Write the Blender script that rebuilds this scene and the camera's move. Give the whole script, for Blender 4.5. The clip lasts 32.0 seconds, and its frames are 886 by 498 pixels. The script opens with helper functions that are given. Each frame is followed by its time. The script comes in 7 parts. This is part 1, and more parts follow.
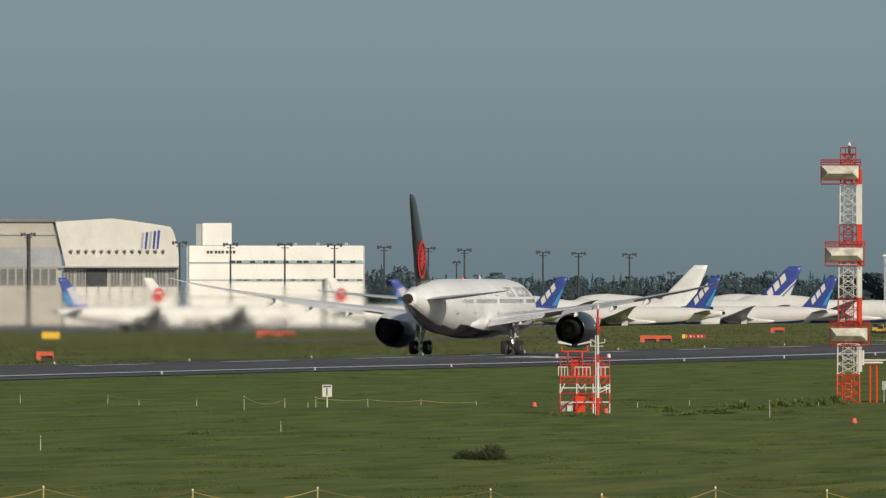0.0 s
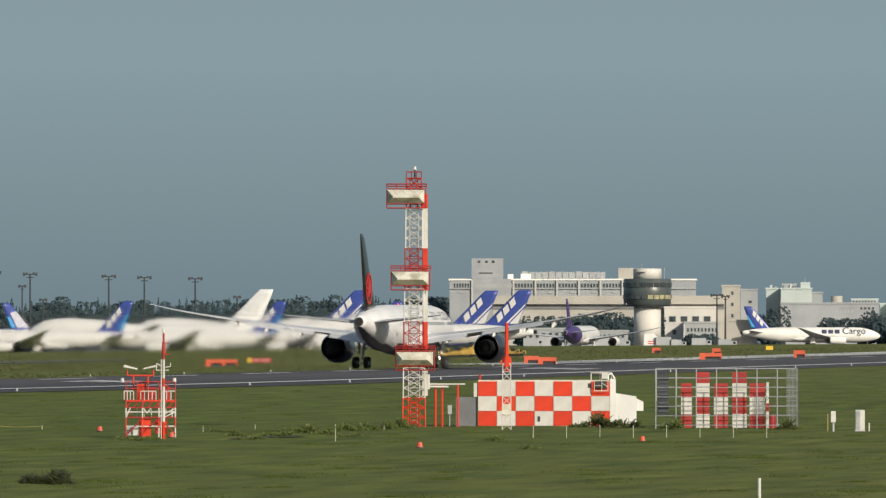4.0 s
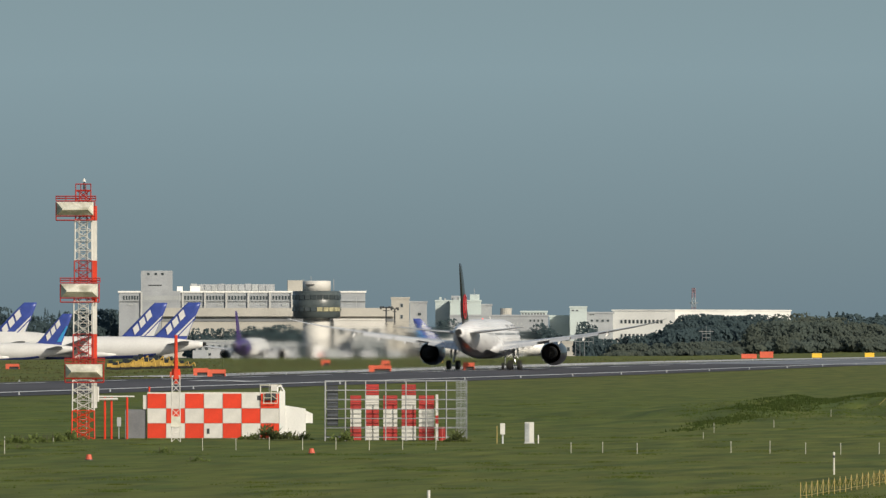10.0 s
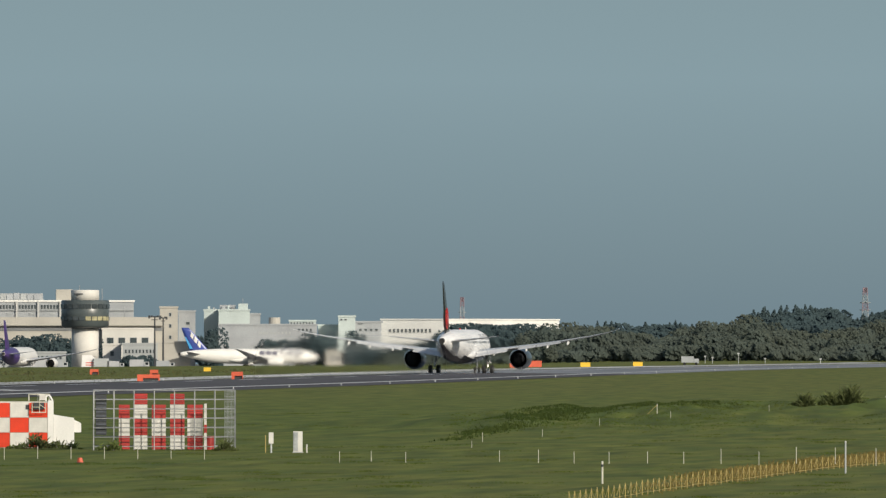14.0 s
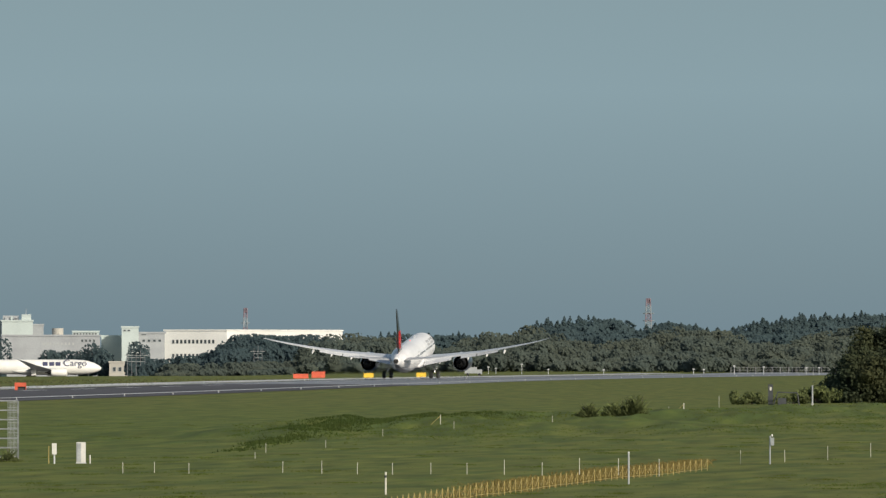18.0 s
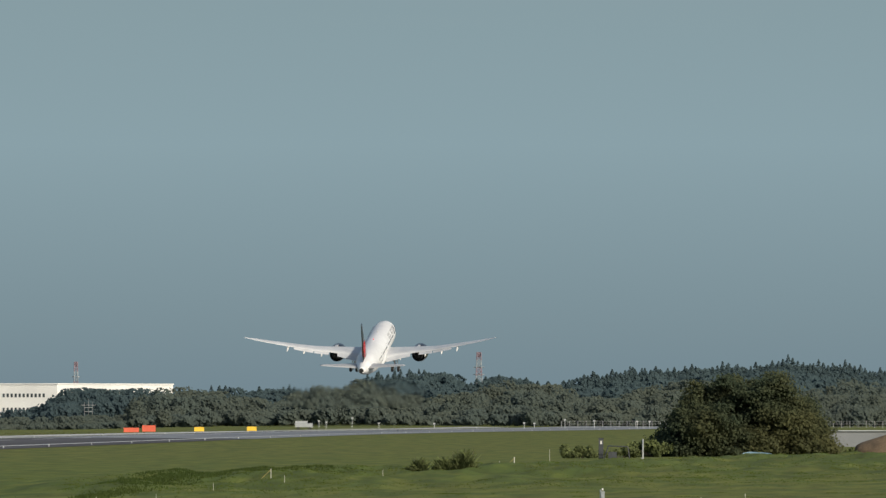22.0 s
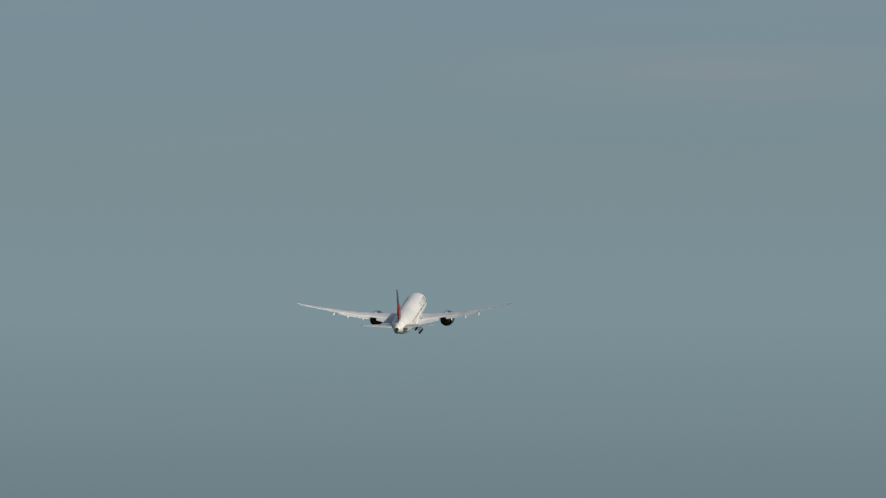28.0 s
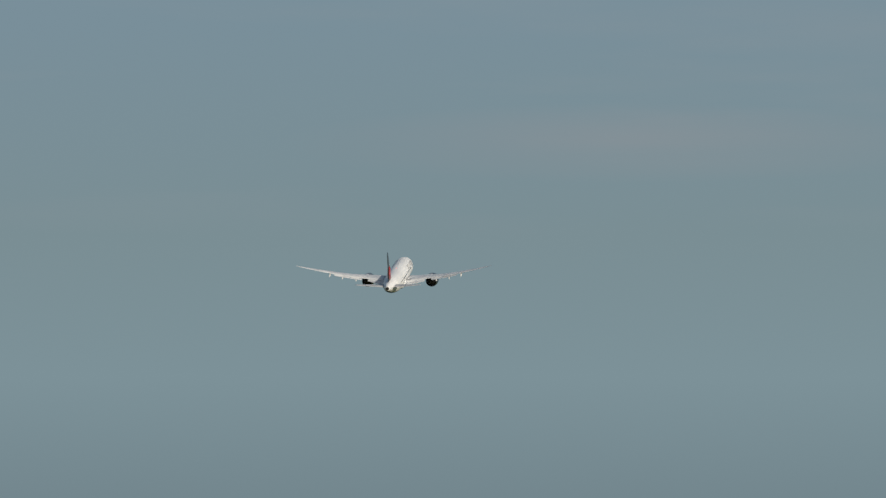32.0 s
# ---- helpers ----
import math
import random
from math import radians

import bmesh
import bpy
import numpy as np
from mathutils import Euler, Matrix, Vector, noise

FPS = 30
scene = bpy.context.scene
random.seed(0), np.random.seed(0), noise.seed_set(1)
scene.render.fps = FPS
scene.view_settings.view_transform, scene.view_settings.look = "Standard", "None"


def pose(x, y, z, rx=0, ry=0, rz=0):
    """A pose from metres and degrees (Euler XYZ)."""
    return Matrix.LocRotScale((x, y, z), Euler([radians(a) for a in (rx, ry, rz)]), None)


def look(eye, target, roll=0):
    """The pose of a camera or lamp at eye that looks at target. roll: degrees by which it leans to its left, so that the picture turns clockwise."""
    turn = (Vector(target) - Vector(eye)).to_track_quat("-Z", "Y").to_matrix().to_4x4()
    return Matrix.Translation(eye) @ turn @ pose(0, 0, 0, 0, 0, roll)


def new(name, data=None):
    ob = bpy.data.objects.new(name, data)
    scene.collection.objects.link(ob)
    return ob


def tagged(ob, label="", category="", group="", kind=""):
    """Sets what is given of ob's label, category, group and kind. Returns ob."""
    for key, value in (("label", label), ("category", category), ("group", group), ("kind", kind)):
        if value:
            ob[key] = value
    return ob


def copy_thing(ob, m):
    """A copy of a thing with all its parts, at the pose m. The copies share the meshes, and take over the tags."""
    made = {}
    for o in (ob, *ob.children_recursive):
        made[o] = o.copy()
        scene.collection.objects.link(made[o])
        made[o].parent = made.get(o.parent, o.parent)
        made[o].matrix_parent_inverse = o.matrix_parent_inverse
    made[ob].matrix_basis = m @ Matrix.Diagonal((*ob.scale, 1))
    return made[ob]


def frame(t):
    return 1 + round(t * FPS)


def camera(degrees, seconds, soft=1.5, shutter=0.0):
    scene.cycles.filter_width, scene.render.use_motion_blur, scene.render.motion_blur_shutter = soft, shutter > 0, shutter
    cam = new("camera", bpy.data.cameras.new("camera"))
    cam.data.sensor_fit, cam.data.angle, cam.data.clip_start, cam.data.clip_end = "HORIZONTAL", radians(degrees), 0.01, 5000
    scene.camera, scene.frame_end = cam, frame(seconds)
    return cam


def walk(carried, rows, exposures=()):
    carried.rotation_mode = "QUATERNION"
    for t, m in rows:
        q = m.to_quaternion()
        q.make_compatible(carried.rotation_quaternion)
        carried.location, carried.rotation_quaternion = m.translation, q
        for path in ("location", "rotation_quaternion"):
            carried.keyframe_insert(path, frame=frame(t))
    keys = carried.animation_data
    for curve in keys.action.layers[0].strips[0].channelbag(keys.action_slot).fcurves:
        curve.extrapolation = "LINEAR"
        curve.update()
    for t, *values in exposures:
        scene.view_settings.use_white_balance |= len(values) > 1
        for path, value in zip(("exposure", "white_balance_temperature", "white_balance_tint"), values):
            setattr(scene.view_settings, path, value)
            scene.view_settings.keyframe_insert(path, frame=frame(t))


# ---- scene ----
# A long-lens view over an airfield: the eye stands still at the world's origin, 6.8 m over the field,
# the runway runs along +y at x = -242. Bearings are counted in ticks of 1/21000 radian.
EYE_Z, TICK, AHEAD, LEVEL = 6.8, 21000.0, 4940.0, 515.0
RUNWAY_X = -242.0

cam = camera(4.2761, 32.0, soft=1.35)
WALK = [
    (0, -11.3391, 0.2019), (0.5, -11.0287, 0.2367), (1, -10.7109, 0.2732), (1.5, -10.3980, 0.3029),
    (2, -10.1013, 0.2770), (2.5, -9.8590, 0.2279), (3, -9.6497, 0.2673), (3.5, -9.4329, 0.2922),
    (4, -9.2427, 0.3181), (4.5, -9.0841, 0.3245), (6.5, -8.4826, 0.3526), (7, -8.4315, 0.3418),
    (7.5, -8.4105, 0.3523), (8, -8.3021, 0.3750), (8.5, -8.1237, 0.3747), (9, -7.9794, 0.3582),
    (9.5, -7.8597, 0.3544), (10, -7.6463, 0.3773), (10.5, -7.4206, 0.3837), (11, -7.2646, 0.3923),
    (11.5, -7.1645, 0.4338), (12, -7.0227, 0.4752), (12.5, -6.8815, 0.4556), (13, -6.7316, 0.4302),
    (13.5, -6.6141, 0.4291), (14, -6.5287, 0.4217), (14.5, -6.4219, 0.4588), (15, -6.2347, 0.4706),
    (15.5, -6.0872, 0.4631), (17.5, -5.6608, 0.4912), (18, -5.4825, 0.4738), (18.5, -5.3844, 0.4972),
    (19, -5.3132, 0.5490), (19.5, -5.1760, 0.5909), (20, -5.0314, 0.6122), (20.5, -4.9297, 0.6161),
    (21, -4.8121, 0.6218), (21.5, -4.7214, 0.6833), (22, -4.6644, 0.7335), (22.5, -4.6339, 0.7748),
    (23, -4.6214, 0.8293), (23.5, -4.5711, 0.9338), (24, -4.4833, 1.0214), (24.5, -4.3913, 1.0845),
    (25, -4.3158, 1.1427), (25.5, -4.2725, 1.2505), (27.5, -4.1397, 1.4841), (28, -4.1517, 1.5257),
    (28.5, -4.1439, 1.5639), (29, -4.0828, 1.6048), (29.5, -4.0290, 1.6484), (30, -4.0031, 1.7157),
    (30.5, -3.9762, 1.7712), (31, -3.8897, 1.8108), (31.5, -3.7852, 1.8321), (32, -3.7422, 1.8545),

]

walk(cam, [(t, pose(0, 0, EYE_Z, 90 + tilt, 0, -turn)) for t, turn, tilt in WALK],
     exposures=[(0.0, -0.12, 6670, 10), (2.0, 0.08, 6660, 10), (4.0, 0.10, 6650, 10), (7.0, 0.05, 6600, 10), (9.0, 0.06, 6580, 10), (12.0, 0.08, 6540, 10), (14.0, 0.10, 6520, 10),
                (19.0, 0.17, 6500, 10), (22.5, 0.16, 6500, 10), (25.0, -0.06, 6500, 10), (30.0, -0.17, 6500, 10), (32.0, -0.15, 6500, 10)])


def spot(b, r):
    """x, y at bearing tick b and distance r."""
    a = (b - AHEAD) / TICK
    return r * math.sin(a), r * math.cos(a)


def level(v, r):
    """Height at distance r of a sight line v ticks down from the top of the plan."""
    return EYE_Z + (LEVEL - v) * r / TICK


def facing(b):
    """Turn about z, in degrees, of a thing that shows its front (local -y) to the eye at that bearing."""
    return -math.degrees((b - AHEAD) / TICK)


# ---- sky and sun ----
SUN_TURN, SUN_UP = 134.0, 24.0     # clockwise from +y, and above the horizon
world = bpy.data.worlds.new("sky")
scene.world = world
world.use_nodes = True
wn, wl = world.node_tree.nodes, world.node_tree.links
wn.clear()
w_out, w_bg = wn.new("ShaderNodeOutputWorld"), wn.new("ShaderNodeBackground")
w_sky = wn.new("ShaderNodeTexSky")
w_sky.sky_type, w_sky.sun_disc = "NISHITA", False
w_sky.sun_elevation, w_sky.sun_rotation = radians(SUN_UP), radians(SUN_TURN)
w_sky.air_density, w_sky.dust_density = 1.2, 2.0
w_gain = wn.new("ShaderNodeMix")
w_gain.data_type, w_gain.blend_type = "RGBA", "MULTIPLY"
w_gain.inputs["Factor"].default_value = 1.0
w_gain.inputs["B"].default_value = (0.085, 0.085, 0.085, 1)
wl.new(w_sky.outputs["Color"], w_gain.inputs["A"])
w_co, w_sep = wn.new("ShaderNodeTexCoord"), wn.new("ShaderNodeSeparateXYZ")
wl.new(w_co.outputs["Generated"], w_sep.inputs["Vector"])
# hazy grey-blue cloud deck low over the horizon, up to about 8 degrees
w_deck = wn.new("ShaderNodeValToRGB")
w_range = wn.new("ShaderNodeMapRange")
w_range.inputs["From Min"].default_value, w_range.inputs["From Max"].default_value = 0.0, 0.06
wl.new(w_sep.outputs["Z"], w_range.inputs["Value"])
wl.new(w_range.outputs["Result"], w_deck.inputs["Fac"])
stops = [(0.0, (0.152, 0.216, 0.252)), (0.10, (0.174, 0.243, 0.274)), (0.36, (0.225, 0.315, 0.350)),
         (0.56, (0.216, 0.300, 0.329)), (0.85, (0.212, 0.303, 0.357)), (1.0, (0.214, 0.306, 0.366))]
while len(w_deck.color_ramp.elements) < len(stops):
    w_deck.color_ramp.elements.new(0.5)
for e, (p, c) in zip(w_deck.color_ramp.elements, stops):
    e.position, e.color = p, (*c, 1)
# thin streaks of pale cloud
w_map = wn.new("ShaderNodeMapping")
w_map.inputs["Scale"].default_value = (16, 16, 150)
w_map.inputs["Location"].default_value = (0.35, 0.2, 0.30)
wl.new(w_co.outputs["Generated"], w_map.inputs["Vector"])
w_noise = wn.new("ShaderNodeTexNoise")
w_noise.inputs["Scale"].default_value, w_noise.inputs["Detail"].default_value = 1.0, 5.0
wl.new(w_map.outputs["Vector"], w_noise.inputs["Vector"])
w_thin = wn.new("ShaderNodeMapRange")
w_thin.inputs["From Min"].default_value, w_thin.inputs["From Max"].default_value = 0.52, 0.80
w_thin.inputs["To Max"].default_value = 0.45
wl.new(w_noise.outputs["Fac"], w_thin.inputs["Value"])
w_high = wn.new("ShaderNodeMapRange")          # streaks only above two degrees
w_high.inputs["From Min"].default_value, w_high.inputs["From Max"].default_value = 0.030, 0.042
wl.new(w_sep.outputs["Z"], w_high.inputs["Value"])
w_amount = wn.new("ShaderNodeMath")
w_amount.operation = "MULTIPLY"
wl.new(w_thin.outputs["Result"], w_amount.inputs[0])
wl.new(w_high.outputs["Result"], w_amount.inputs[1])
w_cloud = wn.new("ShaderNodeMix")
w_cloud.data_type = "RGBA"
w_cloud.inputs["B"].default_value = (0.30, 0.335, 0.36, 1)
wl.new(w_amount.outputs["Value"], w_cloud.inputs["Factor"])
wl.new(w_deck.outputs["Color"], w_cloud.inputs["A"])
# one long pale cloud, 2.4 degrees up
w_place, w_oval, w_wisp, w_pale = wn.new("ShaderNodeMapping"), wn.new("ShaderNodeTexGradient"), wn.new("ShaderNodeMath"), wn.new("ShaderNodeMix")
w_place.inputs["Scale"].default_value = (1 / 0.030, 0.0, 1 / 0.0034)
w_place.inputs["Location"].default_value = (0.0490 / 0.030, 0.0, -0.0413 / 0.0034)
w_oval.gradient_type = "SPHERICAL"
wl.new(w_co.outputs["Generated"], w_place.inputs["Vector"])
wl.new(w_place.outputs["Vector"], w_oval.inputs["Vector"])
w_wisp.operation = "MULTIPLY"
wl.new(w_oval.outputs["Fac"], w_wisp.inputs[0])
wl.new(w_noise.outputs["Fac"], w_wisp.inputs[1])
w_pale.data_type = "RGBA"
w_pale.inputs["B"].default_value = (0.315, 0.325, 0.345, 1)
wl.new(w_wisp.outputs["Value"], w_pale.inputs["Factor"])
wl.new(w_cloud.outputs["Result"], w_pale.inputs["A"])
w_blend = wn.new("ShaderNodeMapRange")
w_blend.inputs["From Min"].default_value, w_blend.inputs["From Max"].default_value = 0.07, 0.22
wl.new(w_sep.outputs["Z"], w_blend.inputs["Value"])
w_mix = wn.new("ShaderNodeMix")
w_mix.data_type = "RGBA"
wl.new(w_blend.outputs["Result"], w_mix.inputs["Factor"])
wl.new(w_pale.outputs["Result"], w_mix.inputs["A"])
wl.new(w_gain.outputs["Result"], w_mix.inputs["B"])
wl.new(w_mix.outputs["Result"], w_bg.inputs["Color"])
wl.new(w_bg.outputs["Background"], w_out.inputs["Surface"])

sun_data = bpy.data.lights.new("sun", "SUN")
sun_data.energy, sun_data.angle, sun_data.color = 3.7, radians(0.6), (1.0, 0.93, 0.80)
sun = new("sun", sun_data)
_a, _e = radians(SUN_TURN), radians(SUN_UP)
sun.matrix_world = look((300 * math.sin(_a), 300 * math.cos(_a), 300 * math.tan(_e)), (0, 0, 0))


# ---- materials ----
def mat(name, col, rough=0.6, metal=0.0, var=0.12, scale=0.6, fine=9.0, bump=0.0, other=None, spec=0.5, coat=0.0,
        glow=0.0, leafy=0.0, island=0.0, stretch=(1, 1, 1), each=0.0):
    """Procedural surface: base colour with broad stains and fine grain, both in metres."""
    m = bpy.data.materials.new(name)
    m.use_nodes = True
    n, l = m.node_tree.nodes, m.node_tree.links
    b = n["Principled BSDF"]
    b.inputs["Roughness"].default_value, b.inputs["Metallic"].default_value = rough, metal
    b.inputs["Specular IOR Level"].default_value, b.inputs["Coat Weight"].default_value = spec, coat
    co, mp = n.new("ShaderNodeTexCoord"), n.new("ShaderNodeMapping")
    mp.inputs["Scale"].default_value = stretch
    l.new(co.outputs["Object"], mp.inputs["Vector"])
    broad, grain = n.new("ShaderNodeTexNoise"), n.new("ShaderNodeTexNoise")
    for k, s, d in ((broad, scale, 4.0), (grain, fine, 3.0)):
        k.inputs["Scale"].default_value, k.inputs["Detail"].default_value = s, d
        l.new(mp.outputs["Vector"], k.inputs["Vector"])
    other = other or tuple(c * (1 - 2.2 * var) for c in col)
    ramp = n.new("ShaderNodeMapRange")
    ramp.inputs["From Min"].default_value, ramp.inputs["From Max"].default_value = 0.38, 0.66
    l.new(broad.outputs["Fac"], ramp.inputs["Value"])
    mx = n.new("ShaderNodeMix")
    mx.data_type = "RGBA"
    mx.inputs["A"].default_value, mx.inputs["B"].default_value = (*col, 1), (*other, 1)
    l.new(ramp.outputs["Result"], mx.inputs["Factor"])
    hsv = n.new("ShaderNodeHueSaturation")
    gr = n.new("ShaderNodeMapRange")
    gr.inputs["From Min"].default_value, gr.inputs["From Max"].default_value = 0.25, 0.75
    gr.inputs["To Min"].default_value, gr.inputs["To Max"].default_value = 1 - var, 1 + var
    l.new(grain.outputs["Fac"], gr.inputs["Value"])
    last = gr.outputs["Result"]
    for amount, node, out in ((island, "ShaderNodeNewGeometry", "Random Per Island"), (each, "ShaderNodeObjectInfo", "Random")):
        if amount:
            g, a, mu = n.new(node), n.new("ShaderNodeMapRange"), n.new("ShaderNodeMath")
            a.inputs["To Min"].default_value, a.inputs["To Max"].default_value = 1 - amount, 1 + amount
            mu.operation = "MULTIPLY"
            l.new(g.outputs[out], a.inputs["Value"])
            l.new(a.outputs["Result"], mu.inputs[0])
            l.new(last, mu.inputs[1])
            last = mu.outputs["Value"]
    l.new(last, hsv.inputs["Value"])
    l.new(mx.outputs["Result"], hsv.inputs["Color"])
    l.new(hsv.outputs["Color"], b.inputs["Base Color"])
    if bump:
        bp = n.new("ShaderNodeBump")
        bp.inputs["Strength"].default_value, bp.inputs["Distance"].default_value = bump, 0.05
        l.new(grain.outputs["Fac"], bp.inputs["Height"])
        l.new(bp.outputs["Normal"], b.inputs["Normal"])
    if leafy:
        tl, ms = n.new("ShaderNodeBsdfTranslucent"), n.new("ShaderNodeMixShader")
        ms.inputs["Fac"].default_value = leafy
        l.new(hsv.outputs["Color"], tl.inputs["Color"])
        l.new(b.outputs["BSDF"], ms.inputs[1])
        l.new(tl.outputs["BSDF"], ms.inputs[2])
        l.new(ms.outputs["Shader"], n["Material Output"].inputs["Surface"])
    if glow:
        b.inputs["Emission Color"].default_value, b.inputs["Emission Strength"].default_value = (*col, 1), glow
    return m


M_WHITE = mat("white_paint", (0.78, 0.77, 0.74), 0.45, var=0.05, scale=0.35)
M_PLANE = mat("aircraft_white", (0.70, 0.69, 0.66), 0.45, var=0.04, scale=0.15, fine=2.0, coat=0.1)
M_PGREY = mat("aircraft_grey", (0.54, 0.55, 0.56), 0.35, var=0.06, scale=0.3, fine=3.0)
# whiter, warmer twin of aircraft_white: sunlight put into the cargo jet's paint
M_SUNLIT = mat("sunlit_white_paint", (0.80, 0.79, 0.74), 0.4, var=0.03, scale=0.2, fine=2.0, coat=0.1)
M_PEARL = mat("aircraft_pearl", (0.74, 0.74, 0.74), 0.5, var=0.05, scale=0.2, fine=2.0, coat=0.12)
# slate grey; on the stabilisers it paints in their shade
M_SLATE = mat("slate_and_tail_shade", (0.40, 0.41, 0.42), 0.4, var=0.06, scale=0.3, fine=3.0)
M_BLACK = mat("aircraft_black", (0.012, 0.013, 0.015), 0.3, var=0.1, coat=0.4)
M_TYRE = mat("tyre_rubber", (0.018, 0.018, 0.018), 0.85, var=0.2, fine=30)
M_STEEL = mat("bare_steel", (0.42, 0.42, 0.42), 0.4, metal=0.8, var=0.1)
M_HOT = mat("scorched_metal", (0.030, 0.029, 0.028), 0.6, metal=0.3, var=0.2, scale=2)
M_ROSE = mat("tail_red", (0.48, 0.028, 0.03), 0.35, var=0.05)
# blue of the far liveries, with the paling of distance haze mixed in
M_NAVY = mat("livery_blue", (0.045, 0.075, 0.30), 0.35, var=0.06)
M_SKYB = mat("livery_light_blue", (0.05, 0.30, 0.60), 0.35, var=0.06)
M_PURPLE = mat("livery_purple", (0.062, 0.034, 0.15), 0.35, var=0.06)
M_GLASS = mat("dark_glass", (0.02, 0.025, 0.03), 0.12, var=0.2, spec=0.8)
M_RED = mat("signal_red", (0.66, 0.040, 0.009), 0.5, var=0.10, scale=0.8, fine=14, each=0.07)
M_CHALK = mat("signal_white", (0.63, 0.615, 0.575), 0.5, var=0.08, scale=0.9, fine=14, each=0.05)
M_STAINED = mat("stained_cover", (0.66, 0.64, 0.55), 0.6, var=0.10, scale=1.4, fine=10, other=(0.36, 0.35, 0.27))
# duller, darker red than signal_red, for boards and sign panels
M_DULLR = mat("dull_red", (0.42, 0.035, 0.03), 0.6, var=0.12, scale=0.8, fine=9, each=0.1)
# darker twin of signal_red: the tower lattice's shading is in this colour
M_CRIMSON = mat("crimson_steel_shade", (0.43, 0.030, 0.022), 0.55, var=0.12, scale=0.8, fine=12, each=0.08)
M_ORANGE = mat("marker_orange", (0.60, 0.105, 0.05), 0.55, var=0.1, scale=0.5)
M_YELLOW = mat("marker_yellow", (0.80, 0.50, 0.04), 0.55, var=0.1, scale=0.5)
M_PLANT = mat("machine_yellow", (0.46, 0.29, 0.05), 0.6, var=0.2, scale=0.8, fine=4, each=0.25)
M_ROPE = mat("yellow_rope", (0.46, 0.36, 0.13), 0.8, var=0.15, fine=40)
M_GALV = mat("galvanised", (0.50, 0.52, 0.53), 0.4, metal=0.5, var=0.12, scale=2)
M_DARKM = mat("dark_metal", (0.06, 0.065, 0.07), 0.5, metal=0.3, var=0.15)
M_CONC = mat("concrete_wall", (0.35, 0.37, 0.385), 0.8, var=0.08, scale=0.12, fine=2.0)
M_CREAM = mat("cream_wall", (0.44, 0.42, 0.37), 0.75, var=0.06, scale=0.1, fine=2.0)
M_CLAD = mat("white_cladding", (0.84, 0.83, 0.78), 0.55, var=0.05, scale=0.08, fine=1.5)
M_MINT = mat("pale_green_wall", (0.50, 0.57, 0.55), 0.75, var=0.06, scale=0.1, fine=2.0)
M_GREYW = mat("grey_wall", (0.38, 0.40, 0.40), 0.75, var=0.08, scale=0.1, fine=2.0)
M_ROOF = mat("roof_grey", (0.20, 0.21, 0.22), 0.7, var=0.12, scale=0.1)
M_PANE = mat("window_pane", (0.07, 0.085, 0.09), 0.15, var=0.25, scale=0.15, spec=0.7)
M_TEAL = mat("teal_pane", (0.32, 0.47, 0.46), 0.3, var=0.1, scale=0.15)
M_BARK = mat("bark", (0.10, 0.075, 0.055), 0.9, var=0.25, scale=2, fine=12, bump=0.4)
M_LEAF = mat("leaf_dark", (0.072, 0.096, 0.060), 0.8, leafy=0.6, var=0.15, scale=0.12, fine=1.2, island=0.18, other=(0.138, 0.140, 0.064), spec=0.1)
M_BUSH = mat("bush_leaf", (0.115, 0.138, 0.050), 0.8, leafy=0.3, var=0.2, scale=0.4, fine=3, island=0.3, spec=0.2)
# distance haze is mixed into these two far leaf colours as a blue-grey lift
M_WOOD = mat("far_wood_hazed", (0.080, 0.116, 0.122), 0.9, var=0.10, scale=0.02, fine=0.12, island=0.05, leafy=0.5, other=(0.072, 0.107, 0.116), spec=0.1)
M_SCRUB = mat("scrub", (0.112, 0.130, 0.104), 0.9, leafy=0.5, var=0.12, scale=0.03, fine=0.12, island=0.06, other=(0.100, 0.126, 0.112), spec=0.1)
M_STRAW = mat("dry_grass", (0.25, 0.19, 0.065), 0.85, leafy=0.3, var=0.12, scale=0.1, fine=1, island=0.15, spec=0.1)
M_TUFT = mat("grass_blades", (0.096, 0.130, 0.024), 0.85, leafy=0.45, var=0.12, scale=0.03, fine=0.3, island=0.1, other=(0.112, 0.132, 0.028), spec=0.15)
M_RANK = mat("rank_grass", (0.056, 0.084, 0.021), 0.85, leafy=0.4, var=0.15, scale=0.05, fine=0.5, island=0.12, other=(0.066, 0.090, 0.023), spec=0.15)
M_WEED = mat("verge_weed", (0.12, 0.135, 0.055), 0.85, leafy=0.5, var=0.15, scale=0.02, fine=0.2, island=0.12, other=(0.15, 0.13, 0.065), spec=0.15)
M_HERB = mat("herb_leaf", (0.120, 0.155, 0.045), 0.8, leafy=0.25, var=0.15, scale=0.5, fine=3, island=0.2, spec=0.15)
M_TALL = mat("tall_grass", (0.090, 0.126, 0.022), 0.85, leafy=0.45, var=0.12, scale=0.03, fine=0.3, island=0.08, other=(0.118, 0.136, 0.030), spec=0.15)


